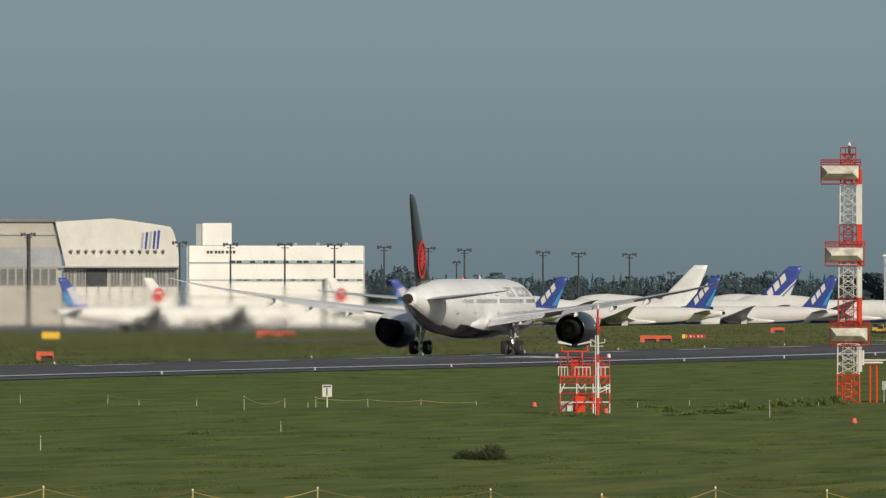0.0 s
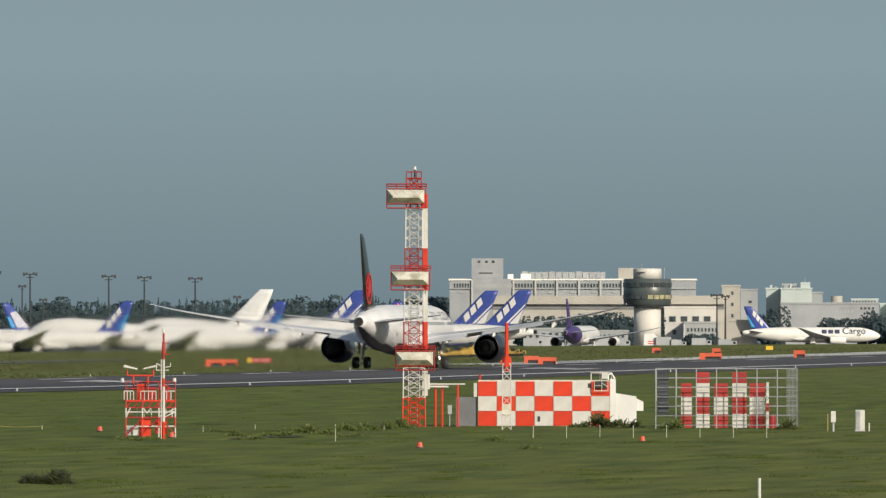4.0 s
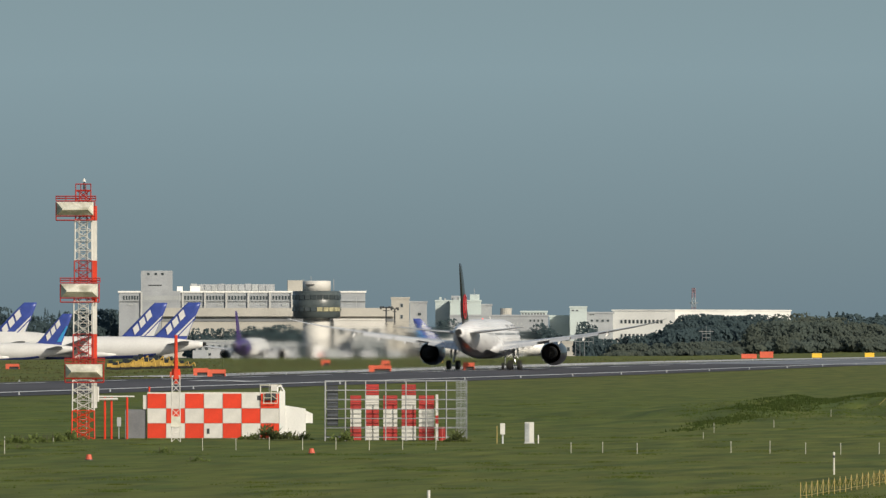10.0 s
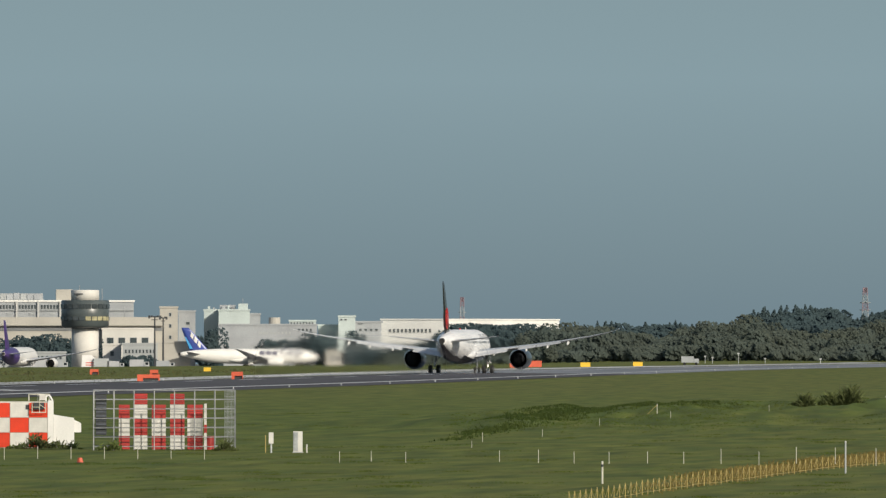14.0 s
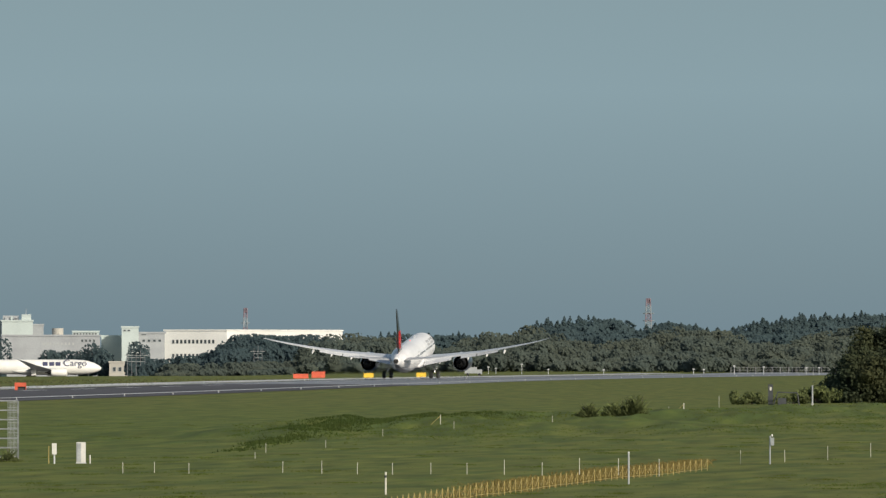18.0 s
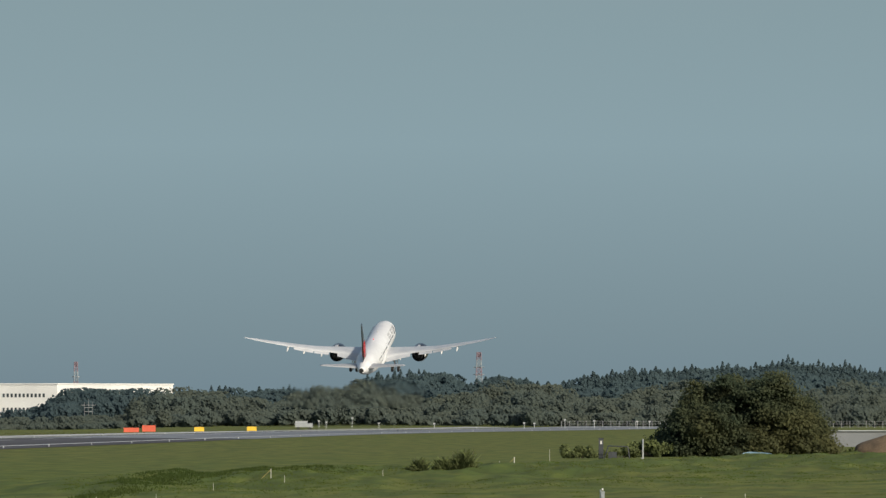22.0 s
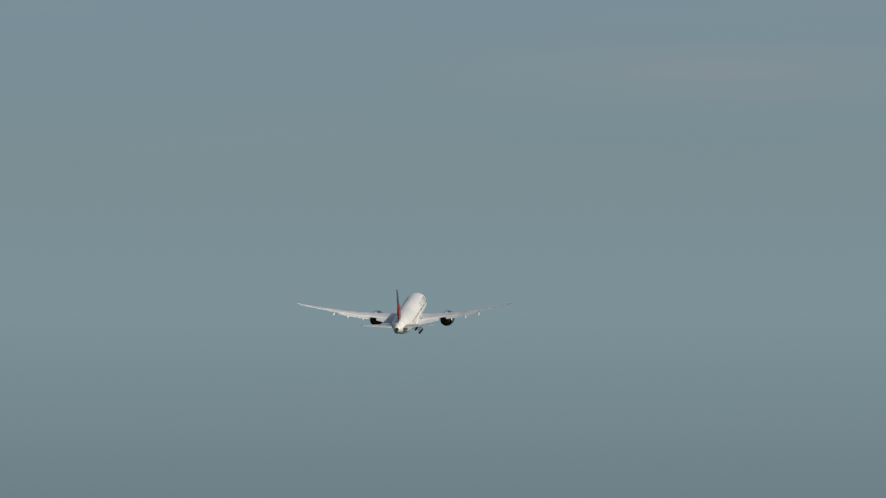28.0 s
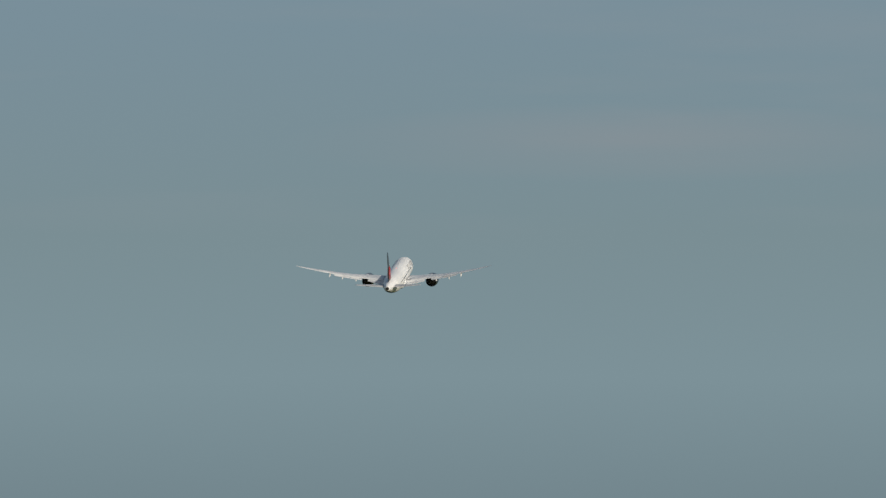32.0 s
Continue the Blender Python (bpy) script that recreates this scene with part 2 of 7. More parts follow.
def grass_material():
    """Mown field: broad patches, long mower bands and fine grain."""
    m = mat("grass_field", (0.086, 0.117, 0.021), 0.9, var=0.16, scale=0.30, fine=4.0, other=(0.106, 0.138, 0.024), spec=0.15, bump=0.3, stretch=(1, 0.13, 1))
    n, l = m.node_tree.nodes, m.node_tree.links
    b, co = n["Principled BSDF"], [k for k in n if k.type == "TEX_COORD"][0]
    mp = n.new("ShaderNodeMapping")
    mp.inputs["Scale"].default_value = (0.28, 0.055, 1)
    l.new(co.outputs["Object"], mp.inputs["Vector"])
    band = n.new("ShaderNodeTexNoise")
    band.inputs["Scale"].default_value, band.inputs["Detail"].default_value = 1.0, 6.0
    l.new(mp.outputs["Vector"], band.inputs["Vector"])
    r = n.new("ShaderNodeMapRange")
    r.inputs["From Min"].default_value, r.inputs["From Max"].default_value = 0.40, 0.72
    l.new(band.outputs["Fac"], r.inputs["Value"])
    mx = n.new("ShaderNodeMix")
    mx.data_type = "RGBA"
    mx.inputs["B"].default_value = (0.138, 0.156, 0.030, 1)
    hsv = [k for k in n if k.type == "HUE_SAT"][0]
    half = n.new("ShaderNodeMath")
    half.operation, half.inputs[1].default_value = "MULTIPLY", 0.7
    l.new(r.outputs["Result"], half.inputs[0])
    l.new(half.outputs["Value"], mx.inputs["Factor"])
    l.new(hsv.outputs["Color"], mx.inputs["A"])
    # drier, yellower sward towards the low bank and the roadside
    sp, dry, add, wob = n.new("ShaderNodeSeparateXYZ"), n.new("ShaderNodeMapRange"), n.new("ShaderNodeMath"), n.new("ShaderNodeMath")
    l.new(co.outputs["Object"], sp.inputs["Vector"])
    wob.operation, wob.inputs[1].default_value = "MULTIPLY", 90.0
    l.new(band.outputs["Fac"], wob.inputs[0])
    add.operation = "ADD"
    l.new(sp.outputs["X"], add.inputs[0])
    l.new(wob.outputs["Value"], add.inputs[1])
    dry.inputs["From Min"].default_value, dry.inputs["From Max"].default_value = -95.0, 0.0
    dry.inputs["To Max"].default_value = 0.5
    l.new(add.outputs["Value"], dry.inputs["Value"])
    away, both = n.new("ShaderNodeMapRange"), n.new("ShaderNodeMath")
    away.inputs["From Min"].default_value, away.inputs["From Max"].default_value, away.inputs["To Max"].default_value = 850.0, 1600.0, 0.55
    l.new(sp.outputs["Y"], away.inputs["Value"])
    both.operation = "MAXIMUM"
    l.new(dry.outputs["Result"], both.inputs[0])
    l.new(away.outputs["Result"], both.inputs[1])
    mz = n.new("ShaderNodeMix")
    mz.data_type = "RGBA"
    mz.inputs["B"].default_value = (0.148, 0.143, 0.036, 1)
    l.new(both.outputs["Value"], mz.inputs["Factor"])
    l.new(mx.outputs["Result"], mz.inputs["A"])
    # patches of lusher, darker grass
    mq, lush, lr, md = n.new("ShaderNodeMapping"), n.new("ShaderNodeTexNoise"), n.new("ShaderNodeMapRange"), n.new("ShaderNodeMix")
    mq.inputs["Scale"].default_value = (0.34, 0.055, 1)
    l.new(co.outputs["Object"], mq.inputs["Vector"])
    l.new(mq.outputs["Vector"], lush.inputs["Vector"])
    lush.inputs["Scale"].default_value, lush.inputs["Detail"].default_value = 1.0, 9.0
    lr.inputs["From Min"].default_value, lr.inputs["From Max"].default_value, lr.inputs["To Max"].default_value = 0.48, 0.64, 0.72
    high, tall = n.new("ShaderNodeMath"), n.new("ShaderNodeMath")      # ranker growth up on the bank
    high.operation, high.use_clamp, high.inputs[1].default_value = "MULTIPLY", True, 0.13
    l.new(sp.outputs["Z"], high.inputs[0])
    tall.operation = "ADD"
    l.new(lush.outputs["Fac"], tall.inputs[0])
    l.new(high.outputs["Value"], tall.inputs[1])
    l.new(tall.outputs["Value"], lr.inputs["Value"])
    md.data_type = "RGBA"
    md.inputs["B"].default_value = (0.062, 0.092, 0.020, 1)
    l.new(lr.outputs["Result"], md.inputs["Factor"])
    l.new(mz.outputs["Result"], md.inputs["A"])
    # short soft streaks of paler and darker sward
    mk, fleck, fr, fm = n.new("ShaderNodeMapping"), n.new("ShaderNodeTexNoise"), n.new("ShaderNodeMapRange"), n.new("ShaderNodeHueSaturation")
    mk.inputs["Scale"].default_value = (0.55, 0.062, 1)
    l.new(co.outputs["Object"], mk.inputs["Vector"])
    l.new(mk.outputs["Vector"], fleck.inputs["Vector"])
    fleck.inputs["Scale"].default_value, fleck.inputs["Detail"].default_value = 1.0, 6.0
    fr.inputs["From Min"].default_value, fr.inputs["From Max"].default_value = 0.30, 0.70
    fr.inputs["To Min"].default_value, fr.inputs["To Max"].default_value = 0.70, 1.28
    l.new(fleck.outputs["Fac"], fr.inputs["Value"])
    l.new(fr.outputs["Result"], fm.inputs["Value"])
    l.new(md.outputs["Result"], fm.inputs["Color"])
    l.new(fm.outputs["Color"], b.inputs["Base Color"])
    return m


M_GRASS = grass_material()
M_ASPH = mat("runway_asphalt", (0.092, 0.088, 0.094), 0.85, var=0.16, scale=0.05, fine=1.5, stretch=(1, 0.06, 1), other=(0.060, 0.058, 0.063), spec=0.2)
M_APRON = mat("apron_concrete", (0.13, 0.13, 0.125), 0.75, var=0.15, scale=0.03, fine=0.8)
M_LINE = mat("runway_paint", (0.72, 0.72, 0.70), 0.6, var=0.12, scale=0.4, fine=3)


# ---- mesh helpers ----
def part(name, bm, material, parent=None, label="", smooth=False):
    me = bpy.data.meshes.new(name)
    bmesh.ops.recalc_face_normals(bm, faces=bm.faces[:])
    bm.to_mesh(me)
    bm.free()
    for m in material if isinstance(material, (list, tuple)) else [material]:
        me.materials.append(m)
    if smooth:
        me.polygons.foreach_set("use_smooth", [True] * len(me.polygons))
    ob = new(name, me)
    ob.parent = parent
    if label:
        ob["label"] = label
    return ob


def thing(name, label, category, m=None, group="", kind=""):
    ob = new(name)
    ob.empty_display_size = 0.3
    if m is not None:
        ob.matrix_basis = m
    return tagged(ob, label, category, group, kind)


def box(bm, x0, x1, y0, y1, z0, z1, index=0):
    v = [bm.verts.new(p) for p in ((x0, y0, z0), (x1, y0, z0), (x1, y1, z0), (x0, y1, z0),
                                   (x0, y0, z1), (x1, y0, z1), (x1, y1, z1), (x0, y1, z1))]
    for f in ((0, 3, 2, 1), (4, 5, 6, 7), (0, 1, 5, 4), (1, 2, 6, 5), (2, 3, 7, 6), (3, 0, 4, 7)):
        bm.faces.new([v[i] for i in f]).material_index = index
    return bm


def boxed(*a):
    return box(bmesh.new(), *a)


def rod(bm, p, q, r0, r1=None, n=6):
    """A tapered bar from p to q."""
    p, q = Vector(p), Vector(q)
    r1 = r0 if r1 is None else r1
    d = (q - p).normalized()
    u = d.orthogonal().normalized()
    w = d.cross(u)
    a, b = [], []
    for i in range(n):
        c, s = math.cos(math.tau * (i + 0.5) / n), math.sin(math.tau * (i + 0.5) / n)
        a.append(bm.verts.new(p + (u * c + w * s) * r0))
        b.append(bm.verts.new(q + (u * c + w * s) * r1))
    for i in range(n):
        j = (i + 1) % n
        bm.faces.new((a[i], a[j], b[j], b[i]))
    bm.faces.new(a[::-1])
    bm.faces.new(b)
    return bm


def rods(pairs, r, n=5):
    bm = bmesh.new()
    for p, q in pairs:
        rod(bm, p, q, r, None, n)
    return bm


def loft(bm, rings, ends=True, index=None):
    """Skin over rings of points; index(i, j) may give the material of the face at ring i, segment j."""
    vs = [[bm.verts.new(p) for p in ring] for ring in rings]
    for i in range(len(vs) - 1):
        n = len(vs[i])
        for j in range(n):
            k = (j + 1) % n
            f = bm.faces.new((vs[i][j], vs[i][k], vs[i + 1][k], vs[i + 1][j]))
            if index:
                f.material_index = index(i, j)
    if ends:
        bm.faces.new(vs[0][::-1])
        bm.faces.new(vs[-1])
    return bm


def slab(bm, outline, depth):
    """A flat piece: an outline of points, thickened by the vector depth."""
    d = Vector(depth)
    a = [bm.verts.new(p) for p in outline]
    b = [bm.verts.new(Vector(p) + d) for p in outline]
    bm.faces.new(a)
    bm.faces.new(b[::-1])
    for i in range(len(a)):
        j = (i + 1) % len(a)
        bm.faces.new((a[i], b[i], b[j], a[j]))
    return bm


def soup(name, verts, faces, material, kind="stuff", label="", category=""):
    """One mesh from arrays of corners."""
    me = bpy.data.meshes.new(name)
    verts, faces = np.asarray(verts, dtype=np.float32), np.asarray(faces, dtype=np.int32)
    k = faces.shape[1]
    me.vertices.add(len(verts))
    me.vertices.foreach_set("co", verts.ravel())
    me.loops.add(faces.size)
    me.loops.foreach_set("vertex_index", faces.ravel())
    me.polygons.add(len(faces))
    me.polygons.foreach_set("loop_start", np.arange(0, faces.size, k, dtype=np.int32))
    me.update(calc_edges=True)
    me.materials.append(material)
    ob = new(name, me)
    return tagged(ob, label, category, "", kind) if label or kind else ob


# ---- ground, one sheet to the horizon ----
def ease(a):
    a = min(1.0, max(0.0, a))
    return a * a * (3 - 2 * a)


def bank_rise(x, y):
    """A low grassy bank between the fence and the runway."""
    if not (-130 < x < 60 and 700 < y < 2000):
        return 0.0
    crest = np.interp(x, (-110, -98, -83, -66, -40), (880, 911, 987, 1180, 1300))
    foot = np.interp(x, (-112, -87, -63, -50, -20), (830, 775, 760, 860, 950))
    h = 1.0 * ease((x + 120) / 30) * ease((y - foot) / (crest - foot)) * (1 - ease((y - crest) / 380))
    return h * (1 + 0.7 * noise.noise((x * 0.10, y * 0.022, 2.0)) + 0.55 * noise.noise((x * 0.27, y * 0.035, 4.0)) + 0.30 * noise.noise((x * 0.7, y * 0.08, 7.0)))


RIM_B = (2520, 2560, 2620, 2700, 2820, 2940, 3070, 3200)
RIM_NEAR = (748, 762, 792, 838, 890, 930, 960, 990)
RIM_FAR = (764, 812, 890, 970, 1060, 1105, 1125, 1125)


def rim_weight(x, y):
    """How far inside the strip of uncut growth along the bank's rim, 0 to 1."""
    b, r = AHEAD + math.atan2(x, y) * TICK, math.hypot(x, y)
    if not 2520 < b < 3200:
        return 0.0
    near, far = np.interp(b, RIM_B, RIM_NEAR), np.interp(b, RIM_B, RIM_FAR)
    return ease((r - near) / (.45 * (far - near))) * ease((far - r) / (.55 * (far - near))) * ease((b - 2520) / 150) * ease((3200 - b) / 300)


def ground_z(x, y):
    side = -x
    near, far = max(0.0, 242 - side), max(0.0, side - 242)
    z = 0.08 * (1 - ease((abs(side - 242) - 5) / 25))
    along = ease((y - 880) / 380) * (1 - ease((y - 1650) / 750))
    z -= along * 0.014 * min(near, 33) * (1 - ease((near - 33) / 80))       # the runway is cambered
    z -= (0.4 + 0.6 * along) * 0.025 * min(far, 20) * (1 - ease((far - 60) / 100))
    shelf = 1 - ease((y - 2600) / 500)
    z -= 0.6 * shelf * ease((side - 300) / 100) + (5.0 - 0.6 * shelf) * ease((side - 285 - 170 * shelf) / (285 - 145 * shelf))
    z -= 1.2 * ease((y - 2300) / 1300) * ease((400 - side) / 200)
    z += 7.0 * ease((y - 3850) / 650) * ease((x + 480) / 200)
    z += 5.0 * math.exp(-((x + 385) / 40) ** 2 - ((y - 4550) / 260) ** 2)
    z += bank_rise(x, y)
    if -140 < x < 20 and 740 < y < 1150:
        z += rim_weight(x, y) * (.10 + .18 * noise.noise((x * .45, y * .03, 11.0)))
    if side < 205 and 300 < y < 1500:
        k = 1 - ease((y - 1000) / 400)
        z += k * (0.06 * noise.noise((x * 0.09, y * 0.03, 0.0)) + 0.04 * noise.noise((x * 0.42, y * 0.10, 1.0)) + 0.045 * noise.noise((x * 1.1, y * 0.35, 6.0)))
    return z


gx = np.unique(np.concatenate([np.linspace(-4000, -900, 26), np.linspace(-900, -300, 31), np.linspace(-300, -190, 34),
                               np.linspace(-190, -130, 60), np.linspace(-130, 12, 260), np.linspace(12, 4000, 22)]))
gy = np.unique(np.concatenate([np.linspace(-1500, 300, 10), np.linspace(300, 340, 6), np.linspace(340, 1000, 400), np.linspace(1000, 1500, 100), np.linspace(1500, 4950, 60)]))
gverts = [(x, y, ground_z(x, y)) for y in gy for x in gx]
nx = len(gx)
gfaces = [(j * nx + i, j * nx + i + 1, (j + 1) * nx + i + 1, (j + 1) * nx + i) for j in range(len(gy) - 1) for i in range(nx - 1)]
ground = soup("ground", gverts, gfaces, M_GRASS, "structure", "green mown airfield grass with drier patches", "ground")
ground.data.polygons.foreach_set("use_smooth", [True] * len(ground.data.polygons))


def strip(name, x0, x1, y0, y1, lift, material, parent=None, label="", kind="", category="", nx_=8, step=25.0):
    """A thin sheet that lies on the ground."""
    bm = bmesh.new()
    ny = max(2, int((y1 - y0) / step))
    g = [[bm.verts.new((x, y, ground_z(x, y) + lift)) for x in np.linspace(x0, x1, nx_)] for y in np.linspace(y0, y1, ny)]
    for j in range(ny - 1):
        for i in range(nx_ - 1):
            bm.faces.new((g[j][i], g[j][i + 1], g[j + 1][i + 1], g[j + 1][i]))
    ob = part(name, bm, material, parent, "", True)
    return tagged(ob, label, category, "", kind)


runway = strip("runway", RUNWAY_X - 15.5, RUNWAY_X + 33, 560, 2150, 0.06, M_ASPH, None,
               "dark grey asphalt runway with white edge lines", "structure", "runway", 16)
for xa in (25.0, -13.4):
    strip("edge_line", RUNWAY_X + xa - .8, RUNWAY_X + xa + .8, 570, 2600, 0.13, M_LINE, runway, "", "", "", 2)
for k in range(50):
    y = 600 + k * 60
    strip("centre_dash", RUNWAY_X + 4.0, RUNWAY_X + 4.9, y, y + 30, 0.13, M_LINE, runway, "", "", "", 2)
for y0 in (1180, 1480):
    for side in (-1, 1):
        for k in range(3):
            xa = RUNWAY_X + 4.5 + side * (7 + k * 2.8)
            strip("touchdown_bar", xa - 0.9, xa + 0.9, y0, y0 + 23, 0.13, M_LINE, runway, "", "", "", 2)
# far runway end: grazing glare and mirage painted as a paler surface
M_MIRAGE = mat("mirage_surface", (0.23, 0.24, 0.255), 0.7, var=0.15, scale=0.05, fine=1.0, stretch=(1, 0.06, 1))
strip("runway_end", RUNWAY_X - 15.5, RUNWAY_X + 33, 2150, 3620, 0.06, M_MIRAGE, None, "far end of the runway, paled by painted glare", "structure", "runway", 16)
# shoulder strips; their white also paints the mirage along the far edge
M_PALE = mat("pale_shoulder", (0.62, 0.61, 0.58), 0.7, var=0.2, scale=0.02, fine=0.5)
strip("shoulder_strip", RUNWAY_X - 19.5, RUNWAY_X - 15.6, 1000, 2300, 0.10, M_PALE, None, "thin pale concrete shoulder strip, its white partly painted mirage", "structure", "pavement", 3)
strip("shoulder_strip", RUNWAY_X - 36, RUNWAY_X - 22.1, 1701, 3500, 0.10, M_PALE,
      None, "pale concrete shoulder strip, its white partly painted mirage", "structure", "pavement", 3)
strip("taxiway", -366, -354, 1640, 1890, 0.08, M_APRON, None, "pale concrete taxiway strip in the verge grass", "structure", "pavement", 3)
apron = strip("apron", -1500, -430, 3330, 4880, 0.05, M_APRON, None, "grey concrete apron under parked aircraft", "structure", "apron", 14, 60)


M_CABIN = mat("cabin_glass", (0.16, 0.17, 0.18), 0.25, var=0.1)


# ---- aircraft: nose along +y, origin on the ground between the main wheels ----
HULL = [(31.7, 0.08, 0.08, 4.35), (31.3, 0.62, 0.60, 4.37), (30.3, 1.22, 1.20, 4.45), (28.6, 1.85, 1.88, 4.60), (26.0, 2.42, 2.50, 4.78),
        (23.0, 2.74, 2.84, 4.90), (19.5, 2.88, 2.97, 4.95), (12.0, 2.88, 2.97, 4.95), (4.0, 2.88, 2.97, 4.95), (-4.0, 2.88, 2.97, 4.95),
        (-9.0, 2.88, 2.96, 4.96), (-14.0, 2.80, 2.84, 5.04), (-19.0, 2.46, 2.44, 5.26), (-23.5, 1.88, 1.90, 5.50), (-27.0, 1.30, 1.36, 5.68),
        (-29.6, 0.82, 0.86, 5.80), (-30.6, 0.60, 0.62, 5.84)]
WING = [(1.5, 11.2, 14.2, 3.45, 1.55), (2.9, 10.3, 12.9, 3.62, 1.45), (6.2, 8.3, 9.9, 4.05, 1.05), (9.7, 6.1, 7.4, 4.52, 0.82), (14.0, 3.4, 6.0, 5.08, 0.62),
        (19.0, 0.2, 4.5, 5.80, 0.44), (24.5, -3.3, 3.0, 6.72, 0.28), (27.6, -5.6, 2.1, 7.35, 0.17), (29.2, -7.4, 1.25, 7.78, 0.09), (30.0, -8.9, 0.45, 8.02, 0.04)]
STAB = [(0.6, -20.6, 6.6, 5.70, 0.62), (2.0, -21.6, 5.7, 5.84, 0.50), (6.0, -24.4, 3.7, 6.24, 0.30), (9.3, -26.7, 2.1, 6.60, 0.15), (9.9, -27.6, 1.2, 6.68, 0.06)]
FOIL = [(0.0, 0.0), (0.04, 0.22), (0.16, 0.42), (0.40, 0.50), (0.70, 0.30), (1.0, 0.03), (1.0, -0.03), (0.70, -0.22), (0.40, -0.40), (0.16, -0.34), (0.04, -0.18)]


def aircraft(name, label, marks, length=62.8, span=60.1, height=17.0, wide=2.88, pods=((9.7, 0.0),), pod_r=1.95, hump=False,
             full=False, group="", m=None):
    """marks: hull, belly, fin, pod materials. pods: distance out and set-back of each engine pair."""
    ky, kx, kz, kr = length / 62.8, span / 60.1, height / 17.0, wide / 2.88
    ob = thing(name, label, "aircraft", m, group)
    seg = 40 if full else 20
    wings, outers = [], []

    def sect(c, x, top):
        """One wing section; c = (out, leading edge, chord, height, thickness)."""
        return [(x, (c[1] - c[2] * u) * ky, (c[3] + c[4] * w) * kz) for u, w in FOIL]

    bm = bmesh.new()
    rings = []
    for y, rx, rz, zc in HULL:
        ring = []
        for j in range(seg):
            a = math.tau * (j + 0.5) / seg
            x, z = math.sin(a), math.cos(a)
            up = 0.0
            if hump and y > 8 and z > 0:
                up = 1.9 * min(1, (y - 8) / 6) * min(1, (31.7 - y) / 5) * z * z
            ring.append((x * rx * kr, y * ky, zc * kz + z * rz * kr + up))
        rings.append(ring)

    def hull_index(i, j):
        a = abs((j + 1) / seg - 0.5)
        if full:
            q = [rings[k][w % seg][2] for k in (i, i + 1) for w in (j, j + 1)]
            return 1 if (sum(q) / 4 < 3.0 and i > 2) or (i >= 11 and a < .065) else 0
        return 2 if "rear" in marks and i >= 11 else 1 if a < 0.15 and i < 12 else 0

    loft(bm, rings, True, hull_index)
    part("fuselage", bm, [marks["hull"], marks["belly"], marks.get("rear", marks["hull"])], ob, marks.get("hull_label", ""), True)
    bm = bmesh.new()
    y, rx, rz, zc = HULL[-1]
    rod(bm, (0, (y + .5) * ky, zc * kz), (0, (y - 0.75) * ky, zc * kz + 0.01), 0.58 * kr, 0.46 * kr, 20)
    part("tail_exhaust", bm, M_TYRE, ob, "dark round exhaust at the tail tip")
    # belly fairing between the wings
    bm = bmesh.new()
    fr = []
    for y, k in ((13.5, 0.2), (11.5, 0.75), (8.0, 1.0), (-2.0, 1.0), (-6.0, 0.75), (-9.0, 0.2)):
        fr.append([(math.sin(math.tau * (j + .5) / 20) * 3.05 * kr * (0.75 + 0.25 * k), y * ky, 3.25 * kz + math.cos(math.tau * (j + .5) / 20) * (0.35 + 1.25 * k) * kz) for j in range(20)])
    loft(bm, fr, True, lambda i, j: 1 if 6 <= j <= 12 else 0)
    part("belly_fairing", bm, [marks["hull"], marks["belly"]], ob, "", True)
    for s in (-1, 1):
        bm = bmesh.new()
        loft(bm, [sect(c, s * c[0] * kx, 0) for c in (WING[:5] if full else WING)], not full)
        wings.append(part("wing", bm, marks.get("wing", M_PGREY), ob, "pale grey swept wing" if full else "pale grey swept wing with raked tip", True))
        if full:
            bm = bmesh.new()
            loft(bm, [sect(c, s * c[0] * kx, 0) for c in WING[4:]], False)
            outers.append(part("outer_wing", bm, marks.get("wing", M_PGREY), ob, "pale grey outer wing with raked tip", True))
        bm = bmesh.new()
        loft(bm, [sect(c, s * c[0] * (kx + 1) / 2, 0) for c in STAB])
        part("stabiliser", bm, marks.get("stab", M_PGREY), ob, "", True)
        for out, back in pods:
            # interpolate the wing over the engine
            z = np.interp(out, [c[0] for c in WING], [c[3] for c in WING]) * kz
            le = np.interp(out, [c[0] for c in WING], [c[1] for c in WING]) * ky
            x, zc, r = s * out * kx, z - 1.0 * pod_r, pod_r
            n = 32 if full else 16
            bm = bmesh.new()
            prof = [(6.7, 0.80), (6.9, 0.88), (6.2, 0.99), (4.4, 1.0), (2.6, 0.95), (1.2, 0.82), (0.9, 0.79), (1.2, 0.74), (3.0, 0.72)]
            loft(bm, [[(x + math.sin(math.tau * j / n) * q * r, le + p - back, zc + math.cos(math.tau * j / n) * q * r) for j in range(n)]
                      for p, q in prof], False)
            pod = part("nacelle", bm, marks["pod"], ob, "round engine nacelle", True)
            bm = bmesh.new()
            loft(bm, [[(x + math.sin(math.tau * j / n) * q * r, le + p - back, zc + math.cos(math.tau * j / n) * q * r) for j in range(n)]
                      for p, q in ((6.2, 0.80), (6.1, 0.3), (3.0, 0.45), (1.1, 0.55), (-0.1, 0.42), (-0.12, 0.36), (0.2, 0.34), (-1.3, 0.06))], True)
            part("engine_core", bm, M_HOT, pod, "dark metal exhaust cone", True)
            bm = bmesh.new()
            slab(bm, [(x - .22, le + 4.6 - back, zc + 0.93 * r), (x - .22, le - 3.2 - back * .5, z - 0.05), (x - .22, le - 0.5, z + 0.25 * kz), (x - .22, le + 1.5 - back, zc + 1.18 * r)], (.44, 0, 0))
